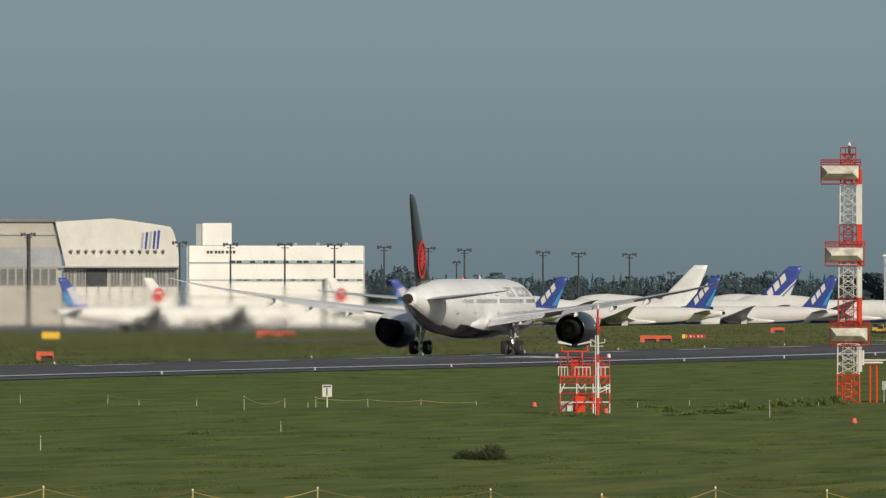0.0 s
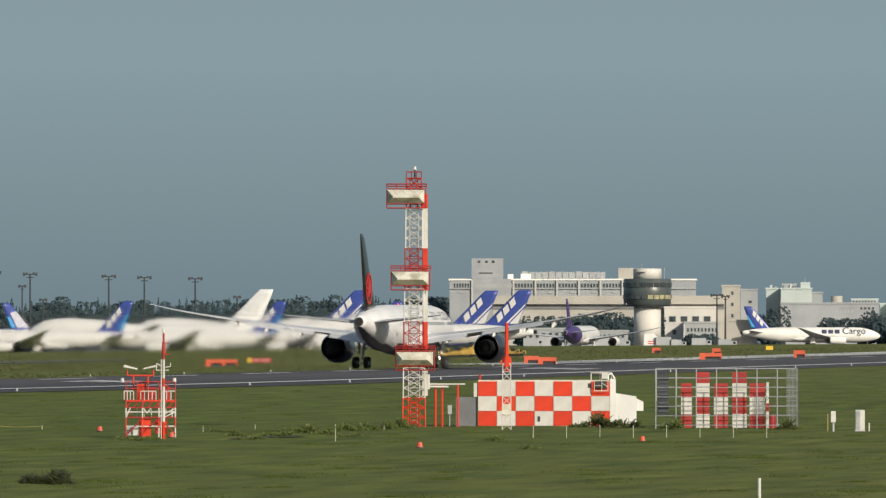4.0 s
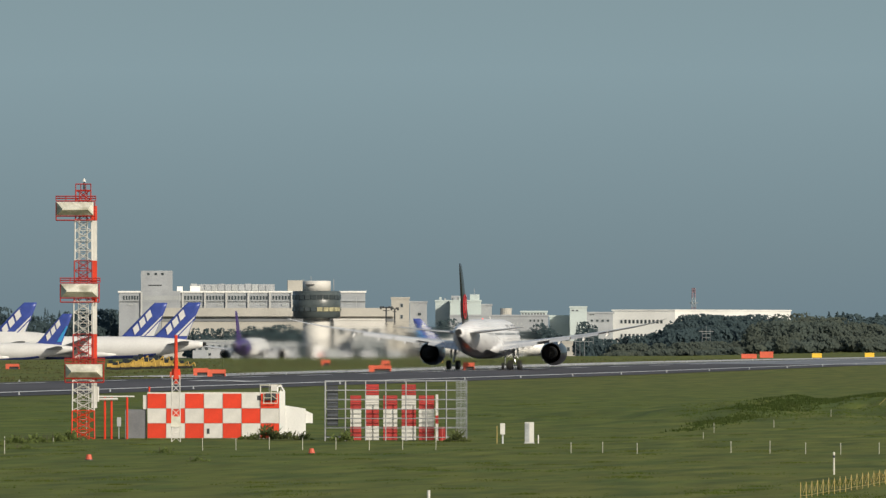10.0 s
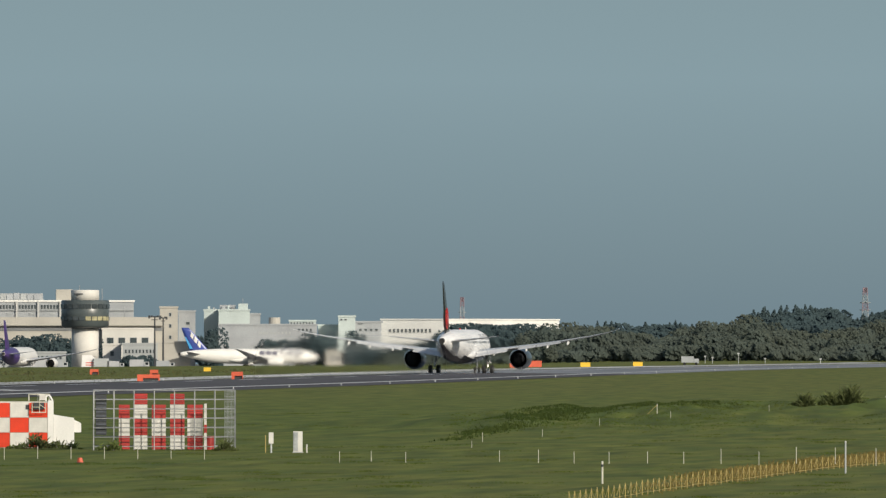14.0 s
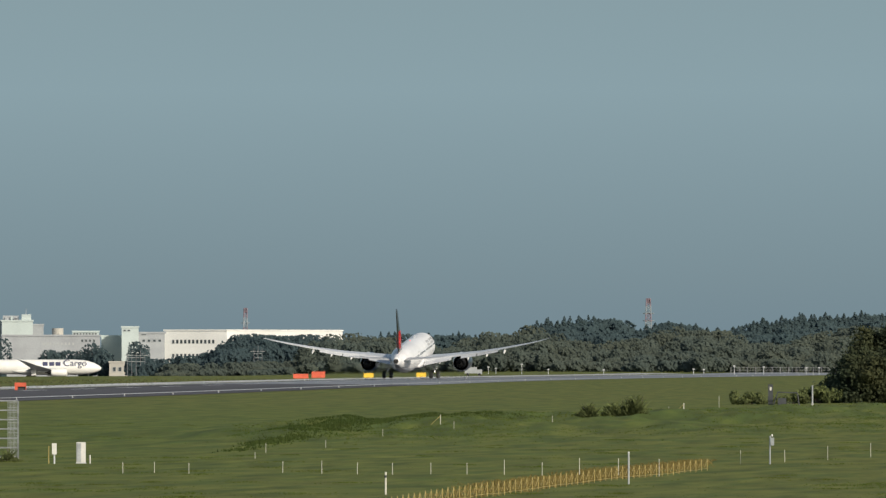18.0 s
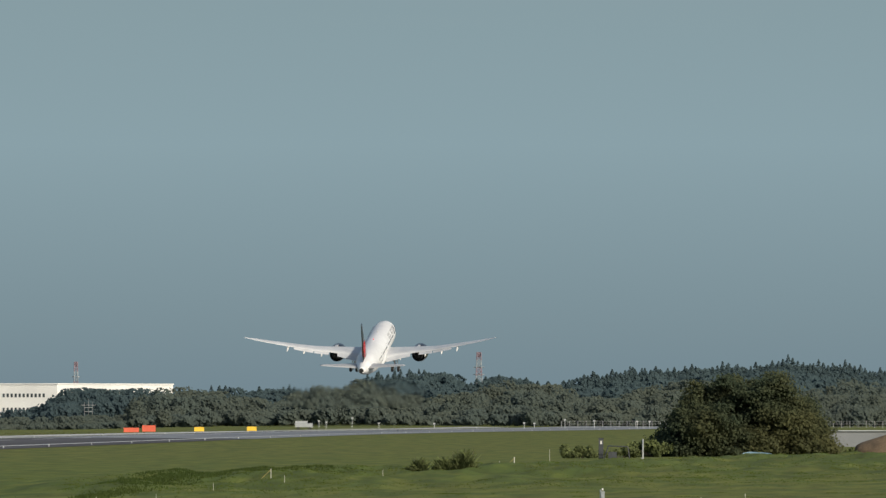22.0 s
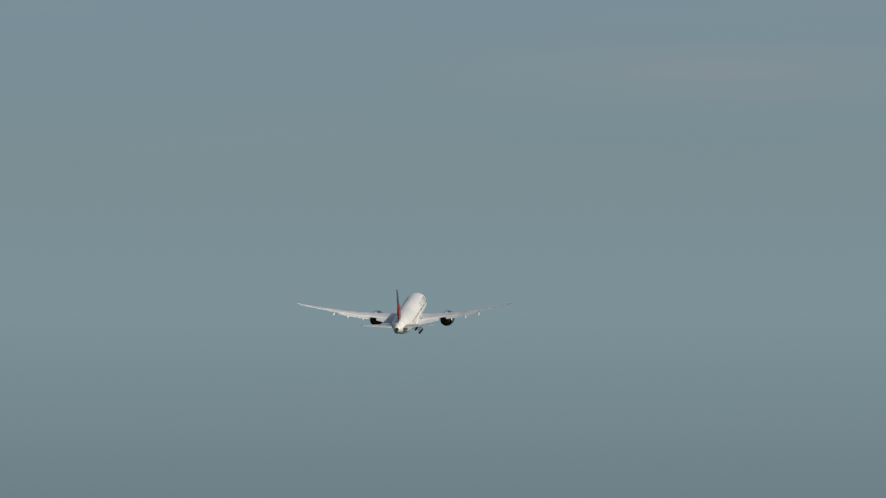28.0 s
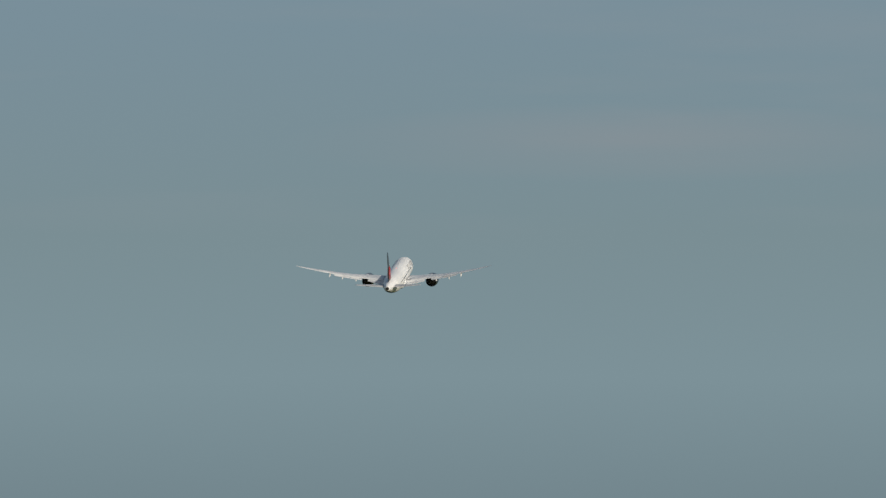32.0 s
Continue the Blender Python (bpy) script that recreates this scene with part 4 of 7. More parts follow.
def antenna_tower():
    t = thing("antenna_tower", "tall red and white lattice antenna tower with three stained covers", "tower", stand(1501, 722))
    for w, z0, z1, n, m in ((1.38, 0.0, 1.76, 3, M_RED), (1.32, 1.76, 3.6, 3, M_CHALK), (1.26, 3.6, 6.4, 4, M_CRIMSON), (1.18, 6.4, 8.4, 3, M_CHALK),
                            (1.1, 8.4, 10.87, 4, M_CRIMSON), (1.03, 10.87, 13.3, 4, M_CHALK), (0.94, 13.3, 15.15, 3, M_CRIMSON)):
        lattice(t, w, w * 0.97, z0, z1, n, m, 0.045, 0.021)
        lattice(t, w * .52, w * .5, z0, z1, n + 1, m, 0.028, 0.015)
    # cable tray up one side
    for z0, z1, m in ((1.9, 3.6, M_CHALK), (4.75, 6.4, M_RED), (6.4, 8.35, M_CHALK), (9.55, 10.87, M_RED), (10.87, 13.3, M_CHALK), (13.3, 14.2, M_RED), (8.35, 9.55, M_RED)):
        part("cable_tray", boxed(0.50, 0.84, -0.35, -0.05, z0, z1 - 0.01), m, t)
    part("cable_tray", boxed(0.50, 0.84, -0.35, -0.05, 3.6, 4.74), M_RED, t)
    for cx, z in ((0.04, 3.76), (-0.24, 8.64), (-0.50, 13.62)):
        # folded reflector cover
        w, h = 1.12, 0.80
        bm = bmesh.new()
        v = [bm.verts.new(p) for p in ((cx - w, -.75, z), (cx + w, -.75, z), (cx + w, -.75, z + h), (cx - w, -.75, z + h),
                                       (cx - w * .70, -1.2, z + h * .40), (cx + w * .70, -1.2, z + h * .40), (cx + w * .70, -1.2, z + h * .50), (cx - w * .70, -1.2, z + h * .50),
                                       (cx - w, -.45, z), (cx + w, -.45, z), (cx + w, -.45, z + h), (cx - w, -.45, z + h))]
        for f in ((4, 5, 6, 7), (0, 1, 5, 4), (1, 2, 6, 5), (2, 3, 7, 6), (3, 0, 4, 7), (8, 11, 10, 9), (0, 8, 9, 1), (1, 9, 10, 2), (2, 10, 11, 3), (3, 11, 8, 0)):
            bm.faces.new([v[i] for i in f])
        part("antenna_cover", bm, M_STAINED, t, "weathered off-white antenna cover")
        rail_deck(t, cx + 0.05, 2.42, 1.5, z + h + 0.10, z + h + 0.36, M_CRIMSON)
        pr = []
        for x in (cx - 1.15, cx + 1.2):
            pr += [((x, -.7, z - .3), (x, -.7, z + h)), ((x, .6, z - .3), (x, .6, z + h))]
        pr += [((cx - 1.15, y, z - q), (cx + 1.2, y, z - q)) for y in (-.7, .6) for q in (.05, .3)]
        for p, q in pr:
            part("support_bar", rod(bmesh.new(), p, q, 0.035, None, 4), M_CRIMSON, t)
    for z in (15.1, 15.52):
        for y in (-.46, .46):
            part("top_rail", rod(bmesh.new(), (-.46, y, z), (.46, y, z), .03, None, 4), M_CRIMSON, t)
        for x in (-.46, .46):
            part("top_rail", rod(bmesh.new(), (x, -.46, z), (x, .46, z), .03, None, 4), M_CRIMSON, t)
    for x in (-.46, -.15, .15, .46):
        for y in (-.46, .46):
            part("rail_post", rod(bmesh.new(), (x, y, 14.9), (x, y, 15.52), .028, None, 4), M_CRIMSON, t)
    part("warning_lamp", rod(bmesh.new(), (0.05, 0, 15.15), (0.05, 0, 15.66), .06, .05, 8), M_DARKM, t)
    part("lamp_globe", rod(bmesh.new(), (0.05, 0, 15.66), (0.05, 0, 15.86), .12, .05, 8), M_CHALK, t)
    part("ladder", rods([((-.2, .7, .2), (-.2, .7, 15)), ((.2, .7, .2), (.2, .7, 15))] + [((-.2, .7, .4 + k * .4), (.2, .7, .4 + k * .4)) for k in range(36)], .018, 4), M_CHALK, t)
    part("conduit", rods([((.9, -.2, 2.45), (2.1, -.2, 2.45)), ((.9, -.2, 2.3), (.9, -.2, 3.2))], .07, 6), M_CHALK, t)


def pipe_frame():
    t = thing("pipe_posts", "orange pipe posts under a white cable run", "posts", stand(1548, 722))
    for x in (-0.3, 0.1, 1.05):
        part("post", rod(bmesh.new(), (x, 0, 0), (x, 0, 2.55), .07, .07, 8), M_RED, t)
    part("cable_run", boxed(-0.7, 1.5, -.09, .09, 2.56, 2.64), M_CHALK, t)


M_SLATEW = mat("slate_cladding", (0.17, 0.175, 0.19), 0.6, var=0.1, scale=0.8)


def checker_hut():
    t = thing("equipment_hut", "red and white checkered equipment hut with white annex", "hut", stand(1731, 725))
    w, h = 8.06, 2.85
    part("body", boxed(-w / 2, w / 2, 0.06, 2.6, 0, h - .06), M_CHALK, t)
    part("roof_slab", boxed(-w / 2 + .02, w / 2 - .02, .08, 2.6, h - .06, h - .02), M_STAINED, t)
    cw, ch = w / 7, (h - .12) / 3
    me = {}
    for c in range(7):
        for r in range(3):
            key = (c + r) % 2
            if key not in me:
                bm = boxed(.015, cw - .015, 0, .06, .012, ch - .012)
                p = part("panel", bm, M_RED if key == 0 else M_CHALK, t)
                me[key] = p.data
            else:
                p = new("panel", me[key])
                p.parent = t
            p.location = (-w / 2 + c * cw, 0, .03 + r * ch)
    part("end_cap", boxed(-w / 2 - .26, -w / 2 - .03, .1, 2.2, 1.8, h - .2), M_CHALK, t)
    part("corner_pillar", boxed(w / 2 + .01, w / 2 + .36, .02, 2.4, 0, h + .04), M_WHITE, t)
    part("vent_pipe", rod(rod(rod(bmesh.new(), (w / 2 - .1, .3, h), (w / 2 - .1, .3, h + .3), .05), (w / 2 - .1, .3, h + .3), (w / 2 + .1, .3, h + .38), .05), (w / 2 + .1, .3, h + .38), (w / 2 + .3, .3, h + .05), .05), M_WHITE, t, "white bent vent pipe")
    part("side_shed", boxed(-w / 2 - 1.35, -w / 2 - .06, .2, 2.0, 0, 1.78), M_SLATEW, t, "grey side shed")
    part("switch_box", boxed(-w / 2 - 1.85, -w / 2 - 1.6, .2, .5, .75, 1.3), M_GREYW, t)
    part("switch_pole", boxed(-w / 2 - 1.76, -w / 2 - 1.70, .3, .36, 0, .75), M_GALV, t)
    bm = bmesh.new()
    slab(bm, [(w / 2 + .37, .1, 0), (w / 2 + 1.62, .1, 0), (w / 2 + 1.62, .1, 1.82), (w / 2 + .37, .1, 2.02)], (0, 2.2, 0))
    part("annex", bm, M_WHITE, t, "white annex with sloping top")
    part("vent_hood", boxed(w / 2 + 1.63, w / 2 + 2.05, .4, 1.3, .95, 1.5), M_WHITE, t)
    part("hood_top", slab(bmesh.new(), [(w / 2 + 1.63, .4, 1.51), (w / 2 + 2.05, .4, 1.51), (w / 2 + 1.63, .4, 1.70)], (0, .9, 0)), M_WHITE, t)
    part("roof_pipes", rods([((w / 2 - 1.15, .4, h), (w / 2 - 1.15, .4, h + .45)), ((w / 2 - 1.15, .4, h + .42), (w / 2 + .1, .4, h + .42)), ((w / 2 + .1, .4, h + .45), (w / 2 + .1, .4, h - .8)),
                             ((w / 2 - .6, .4, h), (w / 2 - .6, .4, h + .45))], .04, 6), M_STAINED, t)
    for p, q in (((w / 2 - .95, h - .7), (w / 2 - .95, h)), ((w / 2 - .5, h - .7), (w / 2 - .5, h + .1)), ((w / 2 - .12, h - .7), (w / 2 - .12, h)), ((w / 2 - 1.0, h - .68), (w / 2 - .1, h - .68)),
                 ((w / 2 - .95, h - .36), (w / 2 - .5, h - .36)), ((w / 2 - .5, h - .2), (w / 2 - .12, h - .45))):
        part("rig_bar", rod(bmesh.new(), (p[0], -.3, p[1]), (q[0], -.3, q[1]), .027, None, 5), M_STAINED, t, "weathered white pipe")
    part("pump", boxed(w / 2 - .85, w / 2 - .2, -.22, -.03, h - .5, h - .08), M_DARKM, t, "dark pump behind the rig")
    part("roof_box", boxed(w / 2 - .5, w / 2 - .12, .2, .5, h + .06, h + .42), M_CHALK, t)
    part("stain", boxed(w / 2 - 1.35, w / 2 - 1.12, -.012, -.004, h - .5, h - .22), M_DARKM, t)
    part("notice", boxed(1.75 - w / 2 + 1.9, 1.9 - w / 2 + 1.9, -.03, -.004, .3, .62), M_DARKM, t)
    part("vent_stub", rod(bmesh.new(), (-w / 2 + .12, .6, h), (-w / 2 + .12, .6, h + .32), .05, .07, 8), M_RED, t)


def short_mast():
    t = thing("short_mast", "slim mast, white lattice below and red pole above", "mast", stand(1665, 700))
    lattice(t, .52, .46, 0, 3.9, 8, M_CHALK, .03, .018)
    part("pole", rod(bmesh.new(), (0, 0, 3.4), (0, 0, 6.3), .14, .10, 8), M_RED, t)
    part("collar", rod(bmesh.new(), (0, 0, 3.7), (0, 0, 4.3), .3, .26, 8), M_RED, t)
    part("control_box", boxed(-.28, .28, -.45, -.2, .9, 1.5), M_STAINED, t)


M_CAGE = mat("dull_steel_pipe", (0.34, 0.35, 0.355), 0.5, metal=0.3, var=0.12, scale=2)
M_LOUVRE = mat("slate_louvre", (0.085, 0.095, 0.115), 0.5, var=0.12, scale=2)


def cage():
    t = thing("antenna_cage", "open steel pipe cage round a checkered cabin", "cage", stand(2054, 708))
    w, h, d = 8.45, 3.6, 6.0
    for k in range(8):
        x = -w / 2 + w * k / 7
        for y in (0, d):
            part("upright", rod(bmesh.new(), (x, y, 0), (x, y, h), .036, .036, 6), M_CAGE, t)
    for k in range(7):
        z = h - .02 - k * .56
        for y in (0, d):
            part("rail", rod(bmesh.new(), (-w / 2, y, z), (w / 2, y, z), .023, .023, 6), M_CAGE, t)
        for x in (-w / 2, w / 2):
            part("rail", rod(bmesh.new(), (x, 0, z), (x, d, z), .023, .023, 6), M_CAGE, t)
    for k in range(1, 6):
        y = d * k / 6
        for x in (-w / 2, w / 2):
            part("upright", rod(bmesh.new(), (x, y, 0), (x, y, h), .018, .018, 6), M_CAGE, t)
    for k in range(9):
        part("mesh_bar", rod(bmesh.new(), (w / 2 - .62 + k * .08, -.04, .1), (w / 2 - .62 + k * .08, -.04, h), .016, .016, 5), M_GALV, t)
    for k in range(12):
        part("mesh_bar", rod(bmesh.new(), (w / 2 - .62, -.06, .2 + k * .3), (w / 2 + .02, -.06, .2 + k * .3), .012, .012, 5), M_GALV, t)
    part("louvre_panel", boxed(-w / 2 + .12, -w / 2 + .78, .2, .3, .9, h - .3), M_DARKM, t, "dark louvred panel")
    for k in range(9):
        part("louvre", boxed(-w / 2 + .14, -w / 2 + .76, .15, .2, 1.0 + k * .25, 1.1 + k * .25), M_LOUVRE, t)
    c = thing("checkered_cabin", "red and white checkered cabin standing inside a pipe cage", "cabin", stand(2054, 710.5))
    for x0, x1, tall in ((-2.72, -2.07, 0), (-1.79, -1.01, 1), (-.75, .09, 0), (.35, 1.21, 1), (1.38, 2.30, 0)):
        zs = (.02, .86, 1.85, 2.70, 3.36) if tall else (.02, .82, 1.86, 2.70)
        part("column_block", boxed(x0 + .02, x1 - .02, .1, 1.0, 0, zs[-1] - .02), M_GREYW, c)
        for i, (za, zb) in enumerate(zip(zs, zs[1:])):
            white = (i + tall) % 2
            n = 4
            for k in range(n):         # every chequer is made of narrow boards
                h0 = za + (zb - za) * k / n
                part("board", boxed(x0, x1, .02 + .015 * (k % 2), .09, h0 + .012, h0 + (zb - za) / n - .006), M_CHALK if white else M_DULLR, c)
    part("end_post", boxed(2.38, 2.54, .1, .3, 0, 2.75), M_CHALK, c)
    part("end_band", boxed(2.37, 2.55, .09, .31, 1.0, 1.5), M_DULLR, c)
    part("drum", rod(bmesh.new(), (2.75, .4, 0), (2.75, .4, .8), .22, .22, 12), M_DULLR, c)


def glide_station():
    """Small red and white platform with a mast."""
    t = thing("monitor_platform", "red and white steel platform with white lamps and cabinet", "platform", stand(1035, 662))
    w, d = 2.75, 2.2

    def bar(name, p, q, rad, material):
        part(name, rod(bmesh.new(), p, q, rad, None, 6), material, t)
    for x in (-w / 2, -w / 6, w / 6, w / 2):
        for y in (-d / 2, d / 2):
            for z0, z1, mm in ((0, .55, M_CHALK if x > 0 else M_CRIMSON), (.55, 1.12, M_RED), (1.12, 1.66, M_CHALK), (1.66, 2.1, M_CRIMSON)):
                bar("leg", (x, y, z0), (x, y, z1), .045, mm)
    for y in (-d / 2, d / 2):
        for z, mm in ((.62, M_CHALK), (1.12, M_CRIMSON), (1.42, M_CHALK), (1.66, M_CRIMSON), (2.02, M_RED)):
            bar("beam", (-w / 2, y, z), (w / 2, y, z), .036, mm)
    for x0, z0, x1, z1, mm in ((-w / 2, 1.12, -w / 2 + .25, 1.66, M_CHALK), (-.42, 1.64, -.20, 1.36, M_CHALK), (.02, 1.64, -.20, 1.36, M_CHALK), (w / 6, 1.16, w / 2, 1.62, M_CHALK), (w / 6 + .3, 1.14, w / 2, 1.42, M_CHALK),
                               (-w / 2, .1, -w / 6, 1.1, M_CRIMSON), (w / 6, 1.1, w / 2, .2, M_CRIMSON), (-w / 6, .2, w / 6, 1.1, M_CRIMSON)):
        bar("brace", (x0, -d / 2 - .03, z0), (x1, -d / 2 - .03, z1), .035, mm)
    for x in (-1.25, -.85, -.45, -.05, .35, .75, 1.1):
        bar("knee_brace", (x - .12, -d / 2, 1.68), (x + .18, -d / 2, 2.02), .04, M_CRIMSON)
        bar("stub_post", (x + .1, -d / 2 + .4, 1.12), (x + .1, -d / 2 + .4, 1.66), .03, M_CHALK if x > -1 else M_CRIMSON)
    part("deck", boxed(-w / 2, w / 2, -d / 2, d / 2, 2.05, 2.1), M_RED, t)
    # railing in three bays: white below, red above
    for x0, x1 in ((-w / 2 - .1, -w / 2 + .42), (-.55, .3), (.65, w / 2)):
        n = 2 + int((x1 - x0) / .25)
        for k in range(n):
            x = x0 + (x1 - x0) * k / (n - 1)
            for y in (-d / 2, d / 2):
                bar("rail_post", (x, y, 2.1), (x, y, 2.58), .026, M_CHALK)
        for y in (-d / 2, d / 2):
            bar("handrail", (x0, y, 2.58), (x1, y, 2.58), .03, M_CHALK)
    for x in (-w / 2, -.75, -.15, .45, .95, w / 2):
        for y in (-d / 2, d / 2):
            bar("rail_post", (x, y, 2.1), (x, y, 3.1), .028, M_CRIMSON)
    for y in (-d / 2, d / 2):
        for z in (2.72, 3.1):
            bar("handrail", (-w / 2, y, z), (w / 2, y, z), .026, M_CRIMSON)
    for x0, x1, y0, y1, z0, z1, mm, lab in ((-.62, .02, -.9, -.3, .06, 1.06, M_RED, "red cabinet"), (.26, .92, -.8, .1, .22, 1.02, M_RED, "red cabinet"), (-.98, -.64, -.85, -.3, .12, .62, M_CHALK, "white cabinet"),
                                            (-1.36, -1.0, -.7, .0, .12, .66, M_GREYW, "grey cabinet"), (-.72, -.26, -.6, .2, 2.12, 2.98, M_RED, "orange-red equipment box"), (-.2, .3, -.3, .5, 2.12, 2.8, M_CRIMSON, "red equipment box"),
                                            (.5, 1.1, -.5, .3, 2.12, 2.9, M_CRIMSON, "red equipment box")):
        part("cabinet", boxed(x0, x1, y0, y1, z0, z1), mm, t, lab)
    bar("lamp_bar", (-1.3, -.8, 3.45), (.15, -.8, 3.45), .05, M_RED)
    for x in (-1.3, .15):
        bar("lamp_post", (x, -.8, 3.45), (x, -.8, 3.78), .045, M_RED)
    for x in (-.95, -.15):
        bar("lamp_post", (x, -.8, 2.1), (x, -.8, 3.45), .05, M_RED)
    for x, s in ((-1.1, 1), (0.0, -1)):
        slab(bm := bmesh.new(), [(x - .42, -1.0, 3.80 if s < 0 else 3.92), (x + .38, -1.0, 3.94 if s < 0 else 3.78), (x + .36, -1.0, 4.06 if s < 0 else 3.86), (x - .36, -1.0, 3.88 if s < 0 else 4.06)], (0, .6, 0))
        part("lamp_head", bm, M_CHALK, t, "white shielded lamp")
    for x in (-w / 2 - .2, w / 2 - .05):
        bar("lamp_stem", (x + (.12 if x < 0 else -.06), -.9, 3.1), (x, -.9, 3.16), .025, M_CRIMSON)
        part("corner_lamp", rod(bmesh.new(), (x, -.9, 3.1), (x, -.9, 3.32), .11, .09, 10), M_CHALK, t)
    m = thing("marker_mast", "red and white striped pole mast with brackets", "mast", stand(1058, 655))
    for z0, z1, mm in ((0, .95, M_RED), (.95, 2.9, M_CHALK), (2.9, 3.35, M_RED), (3.35, 4.4, M_CHALK), (4.4, 5.85, M_CRIMSON)):
        part("pole_section", rod(bmesh.new(), (0, 0, z0), (0, 0, z1), .095 - z0 * .006, .095 - z1 * .006, 8), mm, m)
    part("lamp", rod(bmesh.new(), (0, 0, 5.85), (0, 0, 6.12), .09, .05, 8), M_CHALK, m)
    part("collar", rod(bmesh.new(), (0, 0, 4.7), (0, 0, 5.35), .12, .09, 8), M_CRIMSON, m)
    for p, q, mm in (((0, 0, 5.3), (.30, 0, 5.3), M_CRIMSON), ((0, 0, 4.95), (-.22, 0, 4.95), M_CHALK), ((0, 0, 4.72), (.36, 0, 4.66), M_CRIMSON), ((-.4, 0, 4.18), (0, 0, 3.95), M_CHALK), ((0, 0, 3.95), (.38, 0, 4.0), M_CHALK), ((.38, 0, 4.0), (.38, 0, 4.2), M_CHALK), ((-.4, 0, 4.18), (-.4, 0, 3.8), M_CHALK), ((-.4, 0, 3.8), (.3, 0, 3.8), M_CHALK)):
        part("bracket", rod(bmesh.new(), p, q, .028, None, 5), mm, m)
    part("cable_pipe", rod(bmesh.new(), (-.13, 0, 0), (-.13, 0, 4.4), .03, .03, 5), M_CHALK, m)


def marker(b, r, w, h, material, label, name="marker_block"):
    """A small sign block on two feet."""
    t = thing(name, label, "sign", stand(b, r), "field markers")
    part("face", boxed(-w / 2, w / 2, -.12, .12, h * .25, h), material, t)
    for s in (-1, 1):
        part("foot", boxed(s * w * .35 - .06, s * w * .35 + .06, -.08, .08, 0, h * .25), M_DARKM, t)
    return t


def orange_block(b, r, w, h):
    t = thing("barrier", "orange plastic barrier on the grass", "barrier", stand(b, r), "orange barriers")
    part("body", boxed(-w / 2, w / 2, -.5, .5, h * .48, h), M_ORANGE, t)
    part("foot", boxed(-w / 2, -w / 2 + w * .26, -.48, .48, 0, h * .48), M_ORANGE, t)
    part("foot", boxed(w / 2 - w * .06, w / 2, -.48, .48, 0, h * .48), M_ORANGE, t)
    # dark block fills the opening to paint its shade
    part("recess", boxed(-w / 2 + w * .26, w / 2 - w * .06, -.2, .2, 0, h * .48), M_DARKM, t, "dark block painting the shade under the barrier")


# bare soil before the antenna tower
sx, sy = spot(1235, 655)
bm = bmesh.new()
ring = [bm.verts.new((sx + math.cos(a) * (1.3 + .6 * math.sin(3 * a)), sy + math.sin(a) * (9 + 2 * math.sin(2 * a + 1)),
                      ground_z(sx + math.cos(a) * (1.3 + .6 * math.sin(3 * a)), sy + math.sin(a) * (9 + 2 * math.sin(2 * a + 1))) + .05)) for a in np.linspace(0, math.tau, 29)[:-1]]
mid = bm.verts.new((sx, sy, ground_z(sx, sy) + .07))
for i in range(28):
    bm.faces.new((mid, ring[i], ring[(i + 1) % 28]))
tagged(part("bare_soil", bm, mat("soil", (0.07, 0.055, 0.038), 0.95, var=0.3, scale=0.5, fine=5)), "patch of bare brown soil in the grass", "soil", "", "structure")
antenna_tower()
pipe_frame()
checker_hut()
short_mast()
cage()
glide_station()

# information board
sg = thing("notice_board", "small white board with dark marks on a post", "sign", stand(579, 690))
part("board", boxed(-.28, .28, -.03, .03, .62, 1.32), M_CHALK, sg)
part("dark_bar", boxed(-.24, .24, -.045, -.032, 1.18, 1.26), M_DARKM, sg, "dark bar of unreadable text")
part("dark_bar", boxed(-.05, .02, -.045, -.032, .7, 1.14), M_DARKM, sg)
part("post", rod(bmesh.new(), (0, .05, 0), (0, .05, .62), .04, .04, 6), M_CHALK, sg)

# cabinets on legs beside the cage
cb = thing("field_cabinet", "narrow white field cabinet on a post", "cabinet", stand(2243, 694))
part("box", boxed(-.14, .14, -.15, .15, .55, 1.2), M_CHALK, cb)
part("post", rod(bmesh.new(), (0, 0, 0), (0, 0, .55), .06, .06, 6), M_GALV, cb)
part("side_pole", rod(bmesh.new(), (-.33, 0, 0), (-.33, 0, 1.05), .03, .03, 6), M_ROPE, cb)
cb = thing("field_cabinet", "white upright metal field cabinet", "cabinet", stand(2291, 694))
part("box", boxed(-.30, .25, -.2, .2, .05, 1.25), M_CHALK, cb)
part("door", boxed(-.28, -.02, -.225, -.204, .1, 1.2), M_GALV, cb)
part("plinth", boxed(-.34, .29, -.24, .24, 0, .05), M_GREYW, cb)
part("side_post", rod(bmesh.new(), (.5, 0, 0), (.5, 0, .5), .04, .04, 6), M_CHALK, cb)

